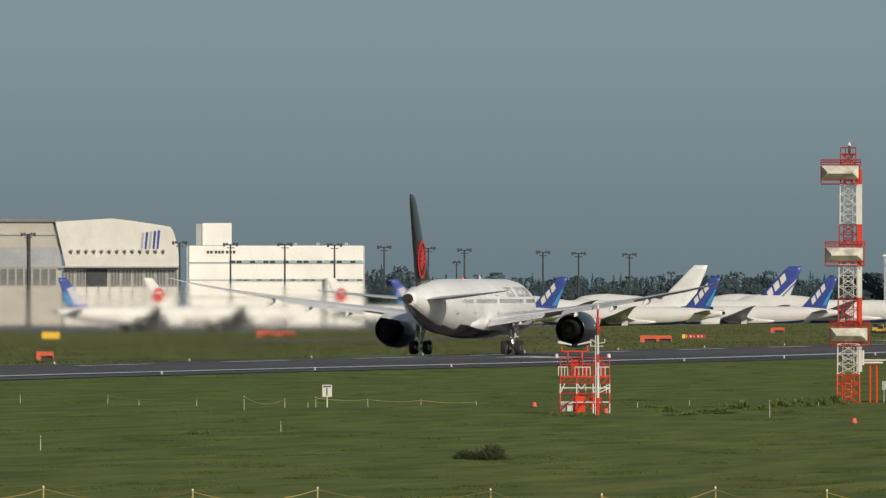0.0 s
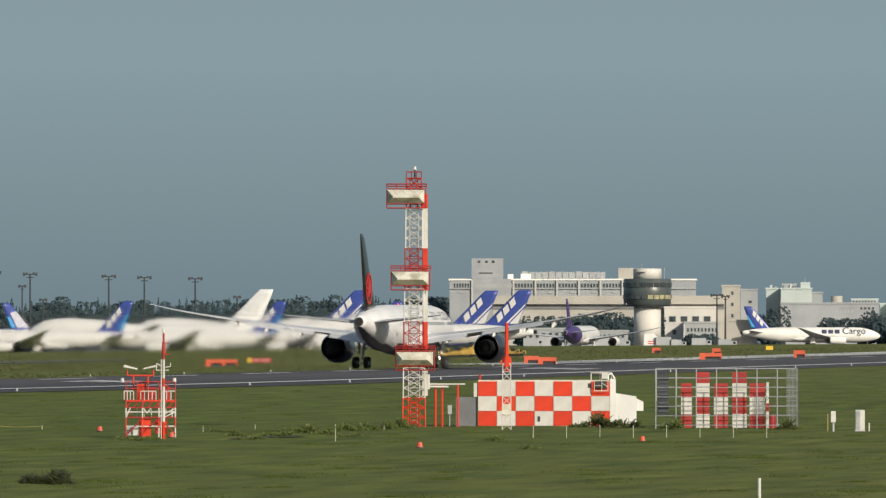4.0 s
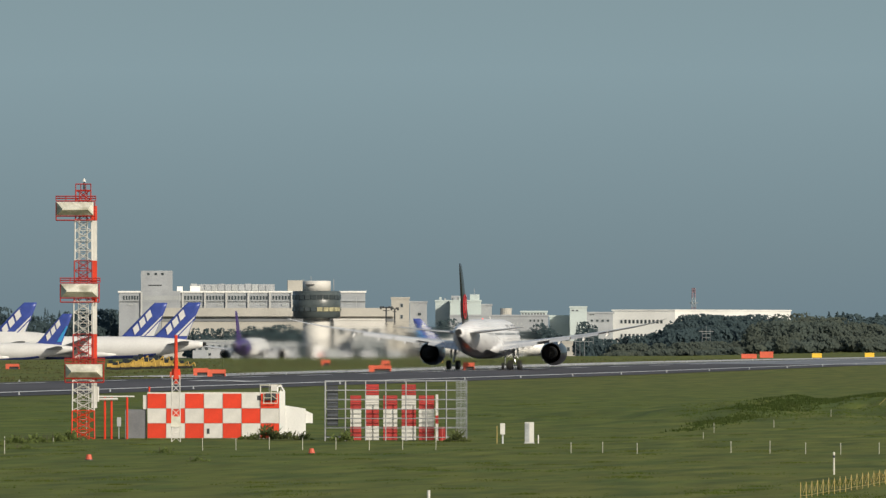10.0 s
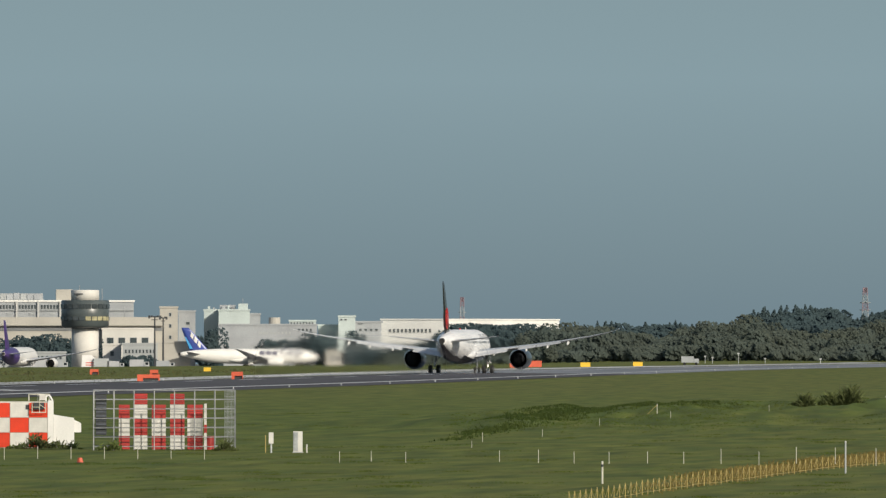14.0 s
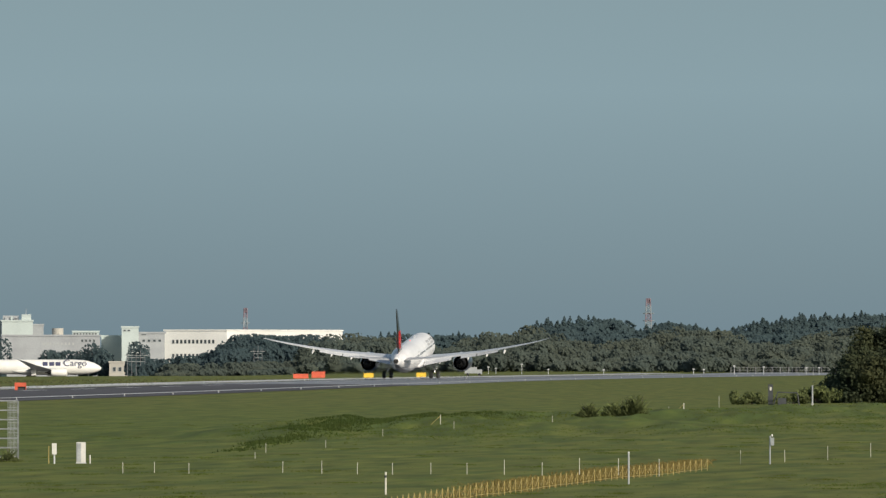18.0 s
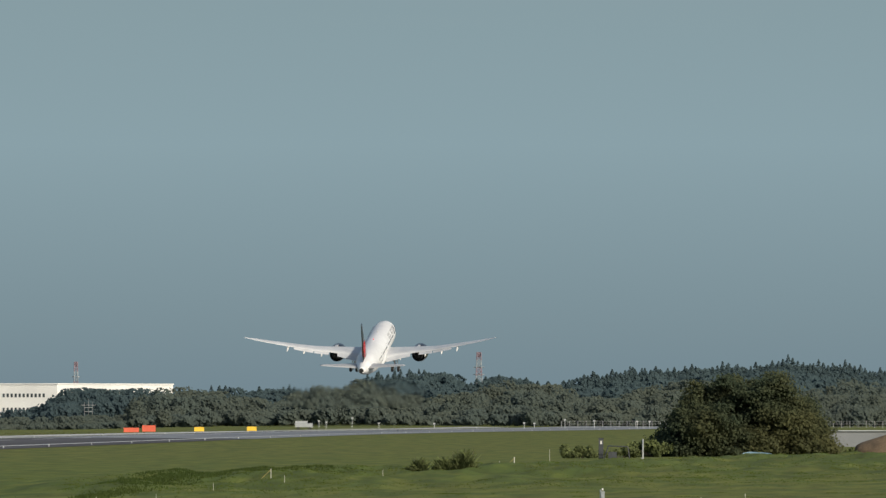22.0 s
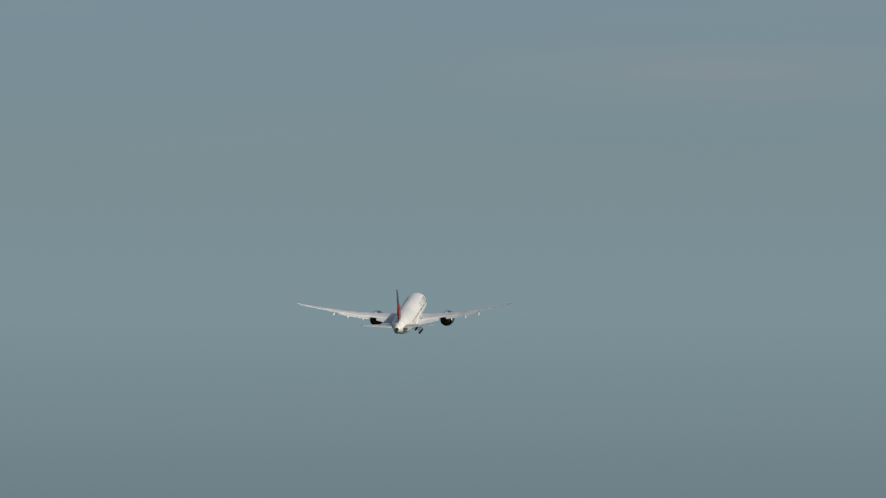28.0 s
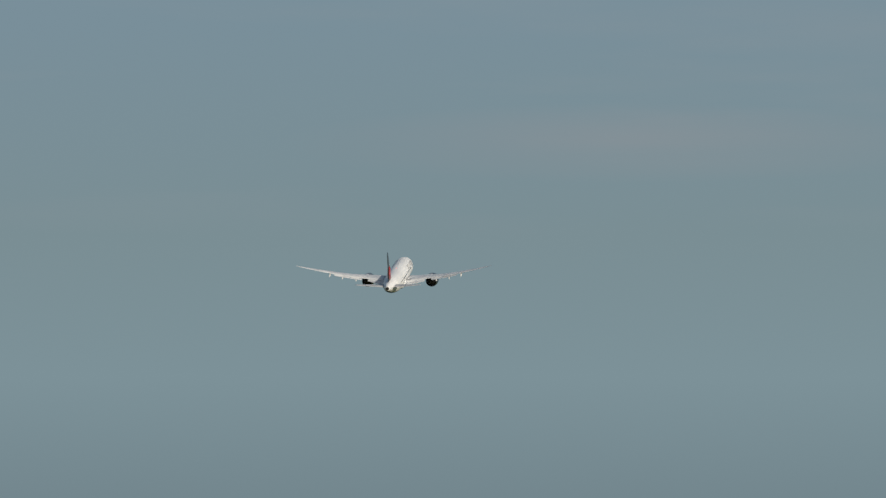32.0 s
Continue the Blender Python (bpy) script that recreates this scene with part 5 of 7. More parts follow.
# slender posts: bearing, distance, height
STAKES = [(36, 715, .55), (191, 712, .5), (246, 705, .3), (348, 700, .45), (432, 676, .85), (504, 690, .55), (545, 688, .3), (559, 688, .62), (651, 690, .5), (745, 700, .35), (843, 700, .25),
          (72, 505, .62), (497, 572, .5), (1128, 690, .35), (1362, 640, .95), (1310, 700, .35), (1448, 700, .3), (1220, 705, .3)]
for k in range(8):
    STAKES.append((1712 + k * 59, 655, .68))
STAKES += [(2364, 640, .6), (2420, 640, .6), (2481, 640, .6), (2617, 760, .62), (2598, 720, .4), (2647, 640, .62), (2716, 636, .7), (2779, 636, .62), (2841, 632, .62), (2909, 632, .62), (2973, 632, .62), (3039, 632, .8),
           (3106, 630, .72), (3172, 630, .95), (3241, 628, .95), (3313, 626, .95), (2723, 800, .5), (2824, 850, .5), (3124, 960, .6), (3356, 1110, .95), (3419, 1130, 1.2), (3584, 1180, 1.6),
           (3457, 690, .8), (3535, 700, .72), (3611, 715, .85), (3687, 735, .85), (3765, 770, .8), (2950, 900, .55), (3180, 1030, .5), (3330, 1080, .6)]
stake_mesh = {}
for b, r, h in STAKES:
    key = (round(h, 1), b < 1700)
    if key not in stake_mesh:
        bm = bmesh.new()
        rod(bm, (0, 0, 0), (0, 0, 1), .017, .017, 6)
        st = part("stake", bm, M_STAINED)
        stake_mesh[key] = st.data
        ring = bmesh.new()
        box(ring, -.019, .019, -.019, .019, .80, .90)
        rg = part("band", ring, M_DARKM)
        stake_mesh[str(key)] = rg.data
        bpy.data.objects.remove(st)
        bpy.data.objects.remove(rg)
    t = new("stake", stake_mesh[key])
    t.matrix_basis = stand(b, r)
    t.scale = (1, 1, h)
    tagged(t, "thin white boundary stake with a dark band" if b < 1700 else "thin pale yellow boundary stake in the grass", "stake", "boundary stakes")
    if b < 1700:
        bd = new("band", stake_mesh[str(key)])
        bd.parent = t


def rope(name, pts, sag, label):
    """Sagging rope through the stake heads."""
    bm = bmesh.new()
    for (p, q) in zip(pts, pts[1:]):
        p, q = Vector(p), Vector(q)
        prev = p
        for i in range(1, 7):
            u = i / 6
            c = p.lerp(q, u) - Vector((0, 0, sag * 4 * u * (1 - u)))
            rod(bm, prev, c, .012, None, 4)
            prev = c
    return tagged(part(name, bm, M_ROPE), label, "rope")


def head(b, r, h):
    x, y = spot(b, r)
    return (x, y, ground_z(x, y) + h)


rope("rope", [head(432, 676, .8), head(504, 690, .5)], .35, "yellow rope slung between two stakes")
rope("rope", [head(559, 688, .55), head(651, 690, .45), head(745, 700, .3), head(843, 700, .2)], .1, "thin yellow rope along the stakes")
rope("rope", [head(191, 712, .45), head(348, 700, .4), head(432, 676, .6)], .12, "thin yellow rope along the stakes")
# nearest rope line at the foot of the view
near = [(-120, 372), (77, 372), (341, 368), (562, 372), (868, 368), (1065, 362), (1266, 372), (1463, 366), (1640, 372), (1850, 374)]
for b, r in near:
    t = thing("rope_post", "yellow post carrying a slack yellow rope", "post", stand(b, r), "rope posts")
    part("pole", rod(bmesh.new(), (0, 0, 0), (0, 0, .62), .03, .03, 6), M_ROPE, t)
    part("cap", rod(bmesh.new(), (0, 0, .62), (0, 0, .68), .04, .02, 6), M_CHALK, t)
rope("rope", [head(b, r, .58) for b, r in near], .32, "slack yellow rope strung from post to post")
# zigzag rope fence that runs away from the eye
zig = []
for k in range(64):
    u = k / 63
    b, r = 2770 + (3398 - 2770) * u, 468 + 184 * u
    x, y = spot(b, r)
    zig.append((x, y))
for k, (x, y) in enumerate(zig):
    t = thing("net_post", "short yellow post of a rope barrier", "post", pose(x, y, ground_z(x, y)), "net barrier posts")
    part("pole", rod(bmesh.new(), (0, 0, 0), (0, 0, .66), .017, .017, 5), M_ROPE, t)
bm = bmesh.new()
for (p, q) in zip(zig, zig[1:]):
    a, b = Vector((*p, ground_z(*p) + .62)), Vector((*q, ground_z(*q) + .62))
    mid = a.lerp(b, .5) - Vector((0, 0, .42))
    rod(bm, a, mid, .010, None, 4)
    rod(bm, mid, b, .010, None, 4)
    rod(bm, a - Vector((0, 0, .5)), b - Vector((0, 0, .5)), .010, None, 4)
tagged(part("barrier_rope", bm, M_ROPE), "yellow rope zigzagging along short posts", "rope")

# dark metal post, grey pole with box, and other single posts
t = thing("dark_post", "slim grey metal post with pale cap", "post", stand(3259, 590))
part("pole", rod(bmesh.new(), (0, 0, 0), (0, 0, 1.55), .05, .05, 8), M_GREYW, t)
part("cap", rod(bmesh.new(), (0, 0, 1.55), (0, 0, 1.62), .055, .04, 8), M_CHALK, t)
t = thing("box_post", "grey pole with a small instrument box", "post", stand(3509, 688))
part("pole", rod(bmesh.new(), (0, 0, 0), (0, 0, 1.65), .05, .05, 8), M_GALV, t)
part("instrument_box", boxed(0.03, .24, -.12, .12, 1.1, 1.55), M_GALV, t)
part("lamp", rod(bmesh.new(), (.12, 0, 1.62), (.12, 0, 1.75), .06, .04, 6), M_CHALK, t)
t = thing("dark_post", "thick dark post with a pale mark among bushes", "post", stand(3510, 1400))
part("pole", boxed(-.28, .28, -.28, .28, 0, 2.35), M_DARKM, t)
part("mark", boxed(-.1, .12, -.30, -.282, 1.7, 2.1), M_CHALK, t)
part("cap", boxed(-.32, .32, -.32, .32, 2.35, 2.42), M_DARKM, t)
t = thing("grey_post", "plain grey steel post beside bushes", "post", stand(3584, 1400))
part("pole", rod(bmesh.new(), (0, 0, 0), (0, 0, 2.3), .11, .11, 8), M_GALV, t)
part("base", boxed(-.16, .16, -.16, .16, 0, .1), M_CONC, t)
t = thing("pipe_bend", "dark bent pipe over a low tank", "pipe", stand(3556, 1398))
part("bend", rods([((0.3, 0, 0), (0.1, 0, 1.4)), ((0.1, 0, 1.4), (-2.2, 0, 1.5)), ((-2.2, 0, 1.5), (-2.7, 0, 0))], .07, 6), M_DARKM, t)
part("tank", boxed(-2.2, -1.2, -.4, .6, 0, .8), M_DARKM, t)
t = thing("near_post", "white post with black band near the eye", "post", stand(2112, 405))
part("pole", rod(bmesh.new(), (0, 0, 0), (0, 0, 1.25), .06, .06, 8), M_CHALK, t)
part("band", rod(bmesh.new(), (0, 0, .2), (0, 0, .35), .075, .075, 8), M_DARKM, t)
t = thing("near_post", "white post with black band near the eye", "post", stand(2829, 547))
part("pole", rod(bmesh.new(), (0, 0, 0), (0, 0, 1.05), .05, .05, 8), M_STAINED, t)
part("band", rod(bmesh.new(), (0, 0, .78), (0, 0, .9), .055, .055, 8), M_DARKM, t)
for b, r, h in ((2926, 905, .75), (3357, 1108, 1.0)):
    t = thing("stay_post", "pale post with a slanting stay", "post", stand(b, r), "stay posts")
    part("pole", rod(bmesh.new(), (0, 0, 0), (0, 0, h), .03, .03, 6), M_STAINED, t)
    part("stay", rod(bmesh.new(), (-.95 * h, 0, 0), (0, 0, h * .9), .02, .02, 5), M_ROPE, t)
t = thing("tarpaulin", "faded blue tarpaulin over low goods under a tree", "tarpaulin", stand(3786, 1428))
bm = bmesh.new()
loft(bm, [[(x, y, z * k) for x, y, z in ((-1.9, -.6, .1), (-1.7, -.3, .55), (-.8, 0, .7), (.6, 0, .62), (1.7, -.3, .5), (2.0, -.6, .1), (1.9, .7, .1), (-1.8, .7, .1))] for k in (.05, 1.0)])
part("sheet", bm, mat("faded_blue_sheet", (0.16, 0.26, 0.33), 0.6, var=0.15, scale=1.0, fine=5, bump=0.3), t)

# small orange cones and lamps in the grass
for b, r in ((945, 690), (1072, 660), (1511, 608), (1905, 640)):
    t = thing("ground_lamp", "small orange ground lamp in the grass", "lamp", stand(b, r), "ground lamps")
    part("body", rod(bmesh.new(), (0, 0, 0), (0, 0, .3), .19, .12, 10), M_ORANGE, t)
    part("base", rod(bmesh.new(), (0, 0, 0), (0, 0, .05), .24, .22, 10), M_DARKM, t)

# barriers and signs beyond the runway
for b, r, w, h in ((80, 1250, 1.8, .9), (1148, 1680, 2.4, 1.0), (1174, 1700, 2.4, .9), (505, 1950, 3.0, .7), (1376, 2060, 2.4, .9), (470, 1900, 2.6, 1.0), (312, 2450, 4.4, 1.3), (1737, 1700, 2.6, 1.1),
                   (1709, 1760, 2.2, 1.2), (2026, 1900, 3.6, 1.1), (1664, 1720, 1.6, .8), (2183, 1850, 1.8, 1.2), (2036, 2100, 1.5, 1.2), (1930, 2200, 1.6, 1.0)):
    orange_block(b, r, w, h)
t = thing("taxi_sign", "long red and yellow taxiway sign on feet", "sign", stand(1228, 1760))
for k in range(5):
    part("sign_bar", boxed(-1.15 + k * .56, -1.15 + k * .56 + (.1, .22, .08, .2, .16)[k], -.12, -.101, .42, .70), M_CHALK, t, "white bar of unreadable text")
for k, mm in enumerate((M_YELLOW, M_DULLR, M_DULLR, M_DULLR, M_DULLR, M_DULLR, M_DULLR)):
    part("sign_panel", boxed(-1.75 + k * .5, -1.75 + k * .5 + .47, -.1, .1, .25, .85), mm, t)
for x in (-1.4, 0, 1.4):
    part("foot", boxed(x - .05, x + .05, -.06, .06, 0, .25), M_DARKM, t)
marker(2679, 2560, 3.3, 1.3, M_ORANGE, "long orange sign board beside the runway")
marker(2710, 2570, 2.9, 1.8, M_ORANGE, "tall orange sign board beside the runway")
marker(2799, 2660, 2.2, 1.3, M_YELLOW, "yellow runway sign on two feet")
marker(2892, 2740, 2.2, 1.3, M_YELLOW, "yellow runway sign on two feet")
marker(2130, 2300, 1.4, 1.0, M_YELLOW, "yellow runway sign on two feet")
marker(90, 1760, 2.6, 1.3, M_YELLOW, "yellow runway sign on two feet")
marker(681, 1800, 1.8, .95, M_YELLOW, "small yellow taxiway sign on two feet")
marker(732, 2150, 1.5, 1.1, M_YELLOW, "small yellow taxiway sign on two feet")
marker(756, 2150, 1.5, 1.1, M_YELLOW, "small yellow taxiway sign on two feet")

# edge lights along the near line
edge_light = None
for k in range(46):
    y = 700 + k * 60
    if edge_light is None:
        bm = bmesh.new()
        rod(bm, (0, 0, 0), (0, 0, .16), .12, .09, 8)
        edge_light = thing("edge_light", "small pale runway edge light", "lamp", pose(RUNWAY_X + 30.2, y, ground_z(RUNWAY_X + 30.2, y) + .06), "edge lights")
        part("base", bm, M_GALV, edge_light)
        part("lens", rod(bmesh.new(), (0, 0, .16), (0, 0, .28), .07, .05, 8), M_CHALK, edge_light)
    else:
        copy_thing(edge_light, pose(RUNWAY_X + 30.2, y, ground_z(RUNWAY_X + 30.2, y) + .06))
    x = RUNWAY_X - 21.0
    copy_thing(edge_light, pose(x, y, ground_z(x, y) + .06))


# ---- far buildings ----
def base_z(b, r):
    x, y = spot(b, r)
    return ground_z(x, y)


def building(name, label, b, r, turn=0.0):
    """Empty at the near corner of a building on the ground; local x to the right, y away."""
    return thing(name, label, "building", stand(b, r, 0, turn))


pane_data = {}


def panes(parent, xs, z0, z1, w, material=None, side=False, at=-0.06, framed=True):
    """Window panes in their frames, one object each. side: on a wall that runs along y at x = at."""
    material = material or M_PANE
    key = (round(w, 2), round(z1 - z0, 2), material.name, side)
    for x in xs:
        if key not in pane_data:
            bm = boxed(-.04, .10, 0, w, 0, z1 - z0) if side else boxed(0, w, -.04, .10, 0, z1 - z0)
            p = part("window", bm, material, parent)
            h, q = z1 - z0, min(.14, w * .12)
            rim = [[(0, 0), (w, 0), (w, h), (0, h)], [(q, q), (w - q, q), (w - q, h - q), (q, h - q)]]
            x_ = .16 if side else -.10
            bm = loft(bmesh.new(), [[((x_, a, b) if side else (a, x_, b)) for a, b in ring] for ring in rim]
                      + [[((.11, a, b) if side else (a, -.05, b)) for a, b in ring] for ring in rim[::-1]], False)
            f = part("window_frame", bm, M_GALV, p)
            pane_data[key] = (p.data, f.data)
        else:
            p = new("window", pane_data[key][0])
            p.parent = parent
            if framed:
                f = new("window_frame", pane_data[key][1])
                f.parent = p
        p.location = (at, x, z0) if side else (x, at, z0)


def span(b0, b1, r):
    return (b1 - b0) * r / TICK


M_GLAZE = mat("frosted_glazing", (0.20, 0.205, 0.20), 0.35, var=0.2, scale=0.25, fine=1.5)
M_SHED = mat("hangar_cladding", (0.66, 0.645, 0.59), 0.6, var=0.06, scale=0.12, fine=2.0)


def hangar():
    r = 4050
    g = base_z(100, r)
    t = building("hangar", "large white aircraft hangar with curved gable and closed doors", 98, r)

    def P(b, v):
        return span(98, b, r), level(v, r) - g
    bm = bmesh.new()
    outl = [P(b, v) for b, v in ((117, 474), (98, 393), (130, 391), (170, 388.5), (200, 387), (240, 392), (280, 398), (302, 402), (308, 412), (315, 440), (318, 474))]
    slab(bm, [(x, 0, z) for x, z in outl], (0, 70, 0))
    part("upper_wall", bm, M_SHED, t, "white upper wall over the doors")
    (xa, zt), (xb, _) = P(113, 474), P(316, 474)
    part("door_wall", boxed(xa, xb, 3, 60, 0, zt), M_CREAM, t)
    n = 10
    for k in range(n):
        x = xa + (xb - xa) * k / n
        part("door_leaf", boxed(x + .15, x + (xb - xa) / n - .15, 2.2, 2.9, 0, P(0, 508)[1]), M_SHED, t, "tall white sliding door leaf")
    for k in range(n):
        if k in (2, 3):
            continue
        x = xa + (xb - xa) * k / n
        panes(t, [x + .4 + i * ((xb - xa) / n - .6) / 3 for i in range(3)], P(0, 507)[1], P(0, 477)[1], ((xb - xa) / n - .6) / 3 - .2, M_GLAZE, at=2.85)
    # solid dark panel: the door gap's unlit inside is painted
    part("open_bay", boxed(xa + (xb - xa) * .2, xa + (xb - xa) * .38, 2.6, 2.96, 0, zt - .5), M_DARKM, t, "dark panel painting the unlit gap of an open door")
    part("fascia", boxed(xa - 1, xb + .5, -.4, .0, zt, zt + .5), M_GALV, t)
    for k in range(13):
        x = span(98, 127 + k * 13.6, r)
        z = P(0, 443)[1]
        lm = part("wall_lamp", boxed(x - .4, x + .4, -1.1, -.06, z - .4, z + .2), M_GREYW, t)
        part("lamp_arm", boxed(x - .1, x + .1, -.9, -.06, z - 1.1, z - .5), M_DARKM, lm)
    # dark mark on the gable, as plain slanted bars
    for k, (b, m) in enumerate(((249, M_GREYW), (256, M_NAVY), (263, M_GREYW), (270, M_NAVY), (277, M_NAVY))):
        x, z0, z1 = span(98, b, r), P(0, 441)[1], P(0, 412 - k)[1]
        bm = bmesh.new()
        slab(bm, [(x, -.12, z0), (x + .7, -.12, z0), (x + 1.3, -.12, z1), (x + .5, -.12, z1)], (0, .1, 0))
        part("gable_mark", bm, m, t)
    # long side hall
    h = building("hangar_hall", "long cream hangar hall with a window band", -150, r + 1)
    w = span(-150, 112, r + 1)
    zt = level(393, r) - g
    part("wall", boxed(0, w - .5, 0, 50, 0, zt), M_CREAM, h)
    part("roof", boxed(-1, w - .3, -1, 51, zt, zt + 1.2), M_ROOF, h)
    part("ledge", boxed(0, w - .6, -.5, -.01, zt - 4.6, zt - 4.0), M_GREYW, h)
    part("ledge", boxed(0, w - .6, -.3, -.01, zt - 9.0, zt - 8.7), M_GREYW, h)
    part("lower_panel", boxed(0, w - .6, -.25, -.01, level(474, r) - g, zt - 9.0), M_CONC, h)
    n = 17
    panes(h, [1 + k * (w - 3) / n for k in range(n)], level(506, r) - g, level(475, r) - g, (w - 3) / n - .35, M_GLAZE)
    part("downpipe", boxed(w * .76, w * .78, -.7, -.52, 0, zt - 4), M_DARKM, h)


def logistics():
    r = 4060
    g = base_z(490, r)
    t = building("warehouse", "white four-storey warehouse with window bands and a stair tower", 335, r)
    w = span(335, 643, r)

    def Z(v):
        return level(v, r) - g
    part("wall", boxed(0, w, 0, 45, 0, Z(435)), M_CLAD, t)
    part("roof", boxed(.5, w - .5, .5, 44, Z(435), Z(435) + .15), M_ROOF, t)
    part("side_wall", boxed(-.9, -.01, .4, 44, 0, Z(436)), M_GREYW, t, "dark side wall")
    part("corner_wall", boxed(w + .01, w + .5, .4, 44, 0, Z(436)), M_GREYW, t, "dark side wall")
    x0, x1 = span(335, 347, r), span(335, 410, r)
    st = part("stair_tower", boxed(x0 + 2.2, x1, 2, 14, Z(435) + .15, Z(395)), M_CLAD, t, "white stair tower on the roof")
    # grey strip paints the shaded left side of the stair tower
    part("tower_side", boxed(x0, x0 + 2.19, 2.4, 14, Z(435) + .15, Z(396)), M_GREYW, st)
    part("band", boxed(0, w, -.12, -.01, Z(467), Z(464)), M_GREYW, t)
    part("band", boxed(0, w, -.12, -.01, Z(497), Z(495)), M_GREYW, t)
    part("band", boxed(0, w, -.12, -.01, Z(527), Z(525)), M_GREYW, t)
    n = 26
    for row, (va, vb) in enumerate(((467, 461), (498, 494))):
        for k in range(6, n):
            m = M_TEAL if (k * 7 + row * 3) % 5 in (0, 1) else M_PANE
            panes(t, [w * k / n], Z(va), Z(vb), w / n - .25, m, at=-.16)
    for b in (366, 372, 380, 386, 392, 400, 406, 412):
        x = span(335, b, r)
        part("sign_bar", boxed(x, x + .85, -.1, -.01, Z(449), Z(444)), M_DARKM, t, "dark bar of a wall sign")
    for b in (520, 560, 610):
        x = span(335, b, r)
        part("roof_vent", boxed(x, x + 1.2, 3, 5, Z(435) + .15, Z(435) + 1.0), M_GALV, t)
    part("antenna_stub", boxed(span(335, 575, r), span(335, 580, r), -1.5, -.2, 0, Z(493)), M_GALV, t)


def mast(b, r, v, small=False):
    g = base_z(b, r)
    h = level(v, r) - g
    t = thing("light_mast", "tall dark apron floodlight mast with a crown of lamps", "mast", stand(b, r), "floodlight masts")
    part("pole", rod(bmesh.new(), (0, 0, 0), (0, 0, h - .4), .42, .26, 8), M_DARKM, t)
    k = .6 if small else 1.0
    part("crown", rods([((-2.0 * k, 0, h - .6), (2.0 * k, 0, h - .6)), ((0, -1.6 * k, h - .6), (0, 1.6 * k, h - .6)), ((-1.2 * k, 0, h - 1.6), (1.2 * k, 0, h - 1.6))], .14, 5), M_DARKM, t)
    for x in (-2.0, -1.1, 1.1, 2.0):
        part("floodlight", boxed(x * k - .36, x * k + .36, -.5, .3, h - .62 - (.5 if abs(x) > 1.5 else 0), h - .02), M_DARKM, t)


M_PALEW = mat("pale_render", (0.50, 0.50, 0.48), 0.75, var=0.06, scale=0.1, fine=2.0)
M_OFFW = mat("off_white_render", (0.63, 0.61, 0.56), 0.7, var=0.06, scale=0.1, fine=2.0)
M_INK = mat("title_blue", (0.03, 0.035, 0.10), 0.4, var=0.06)


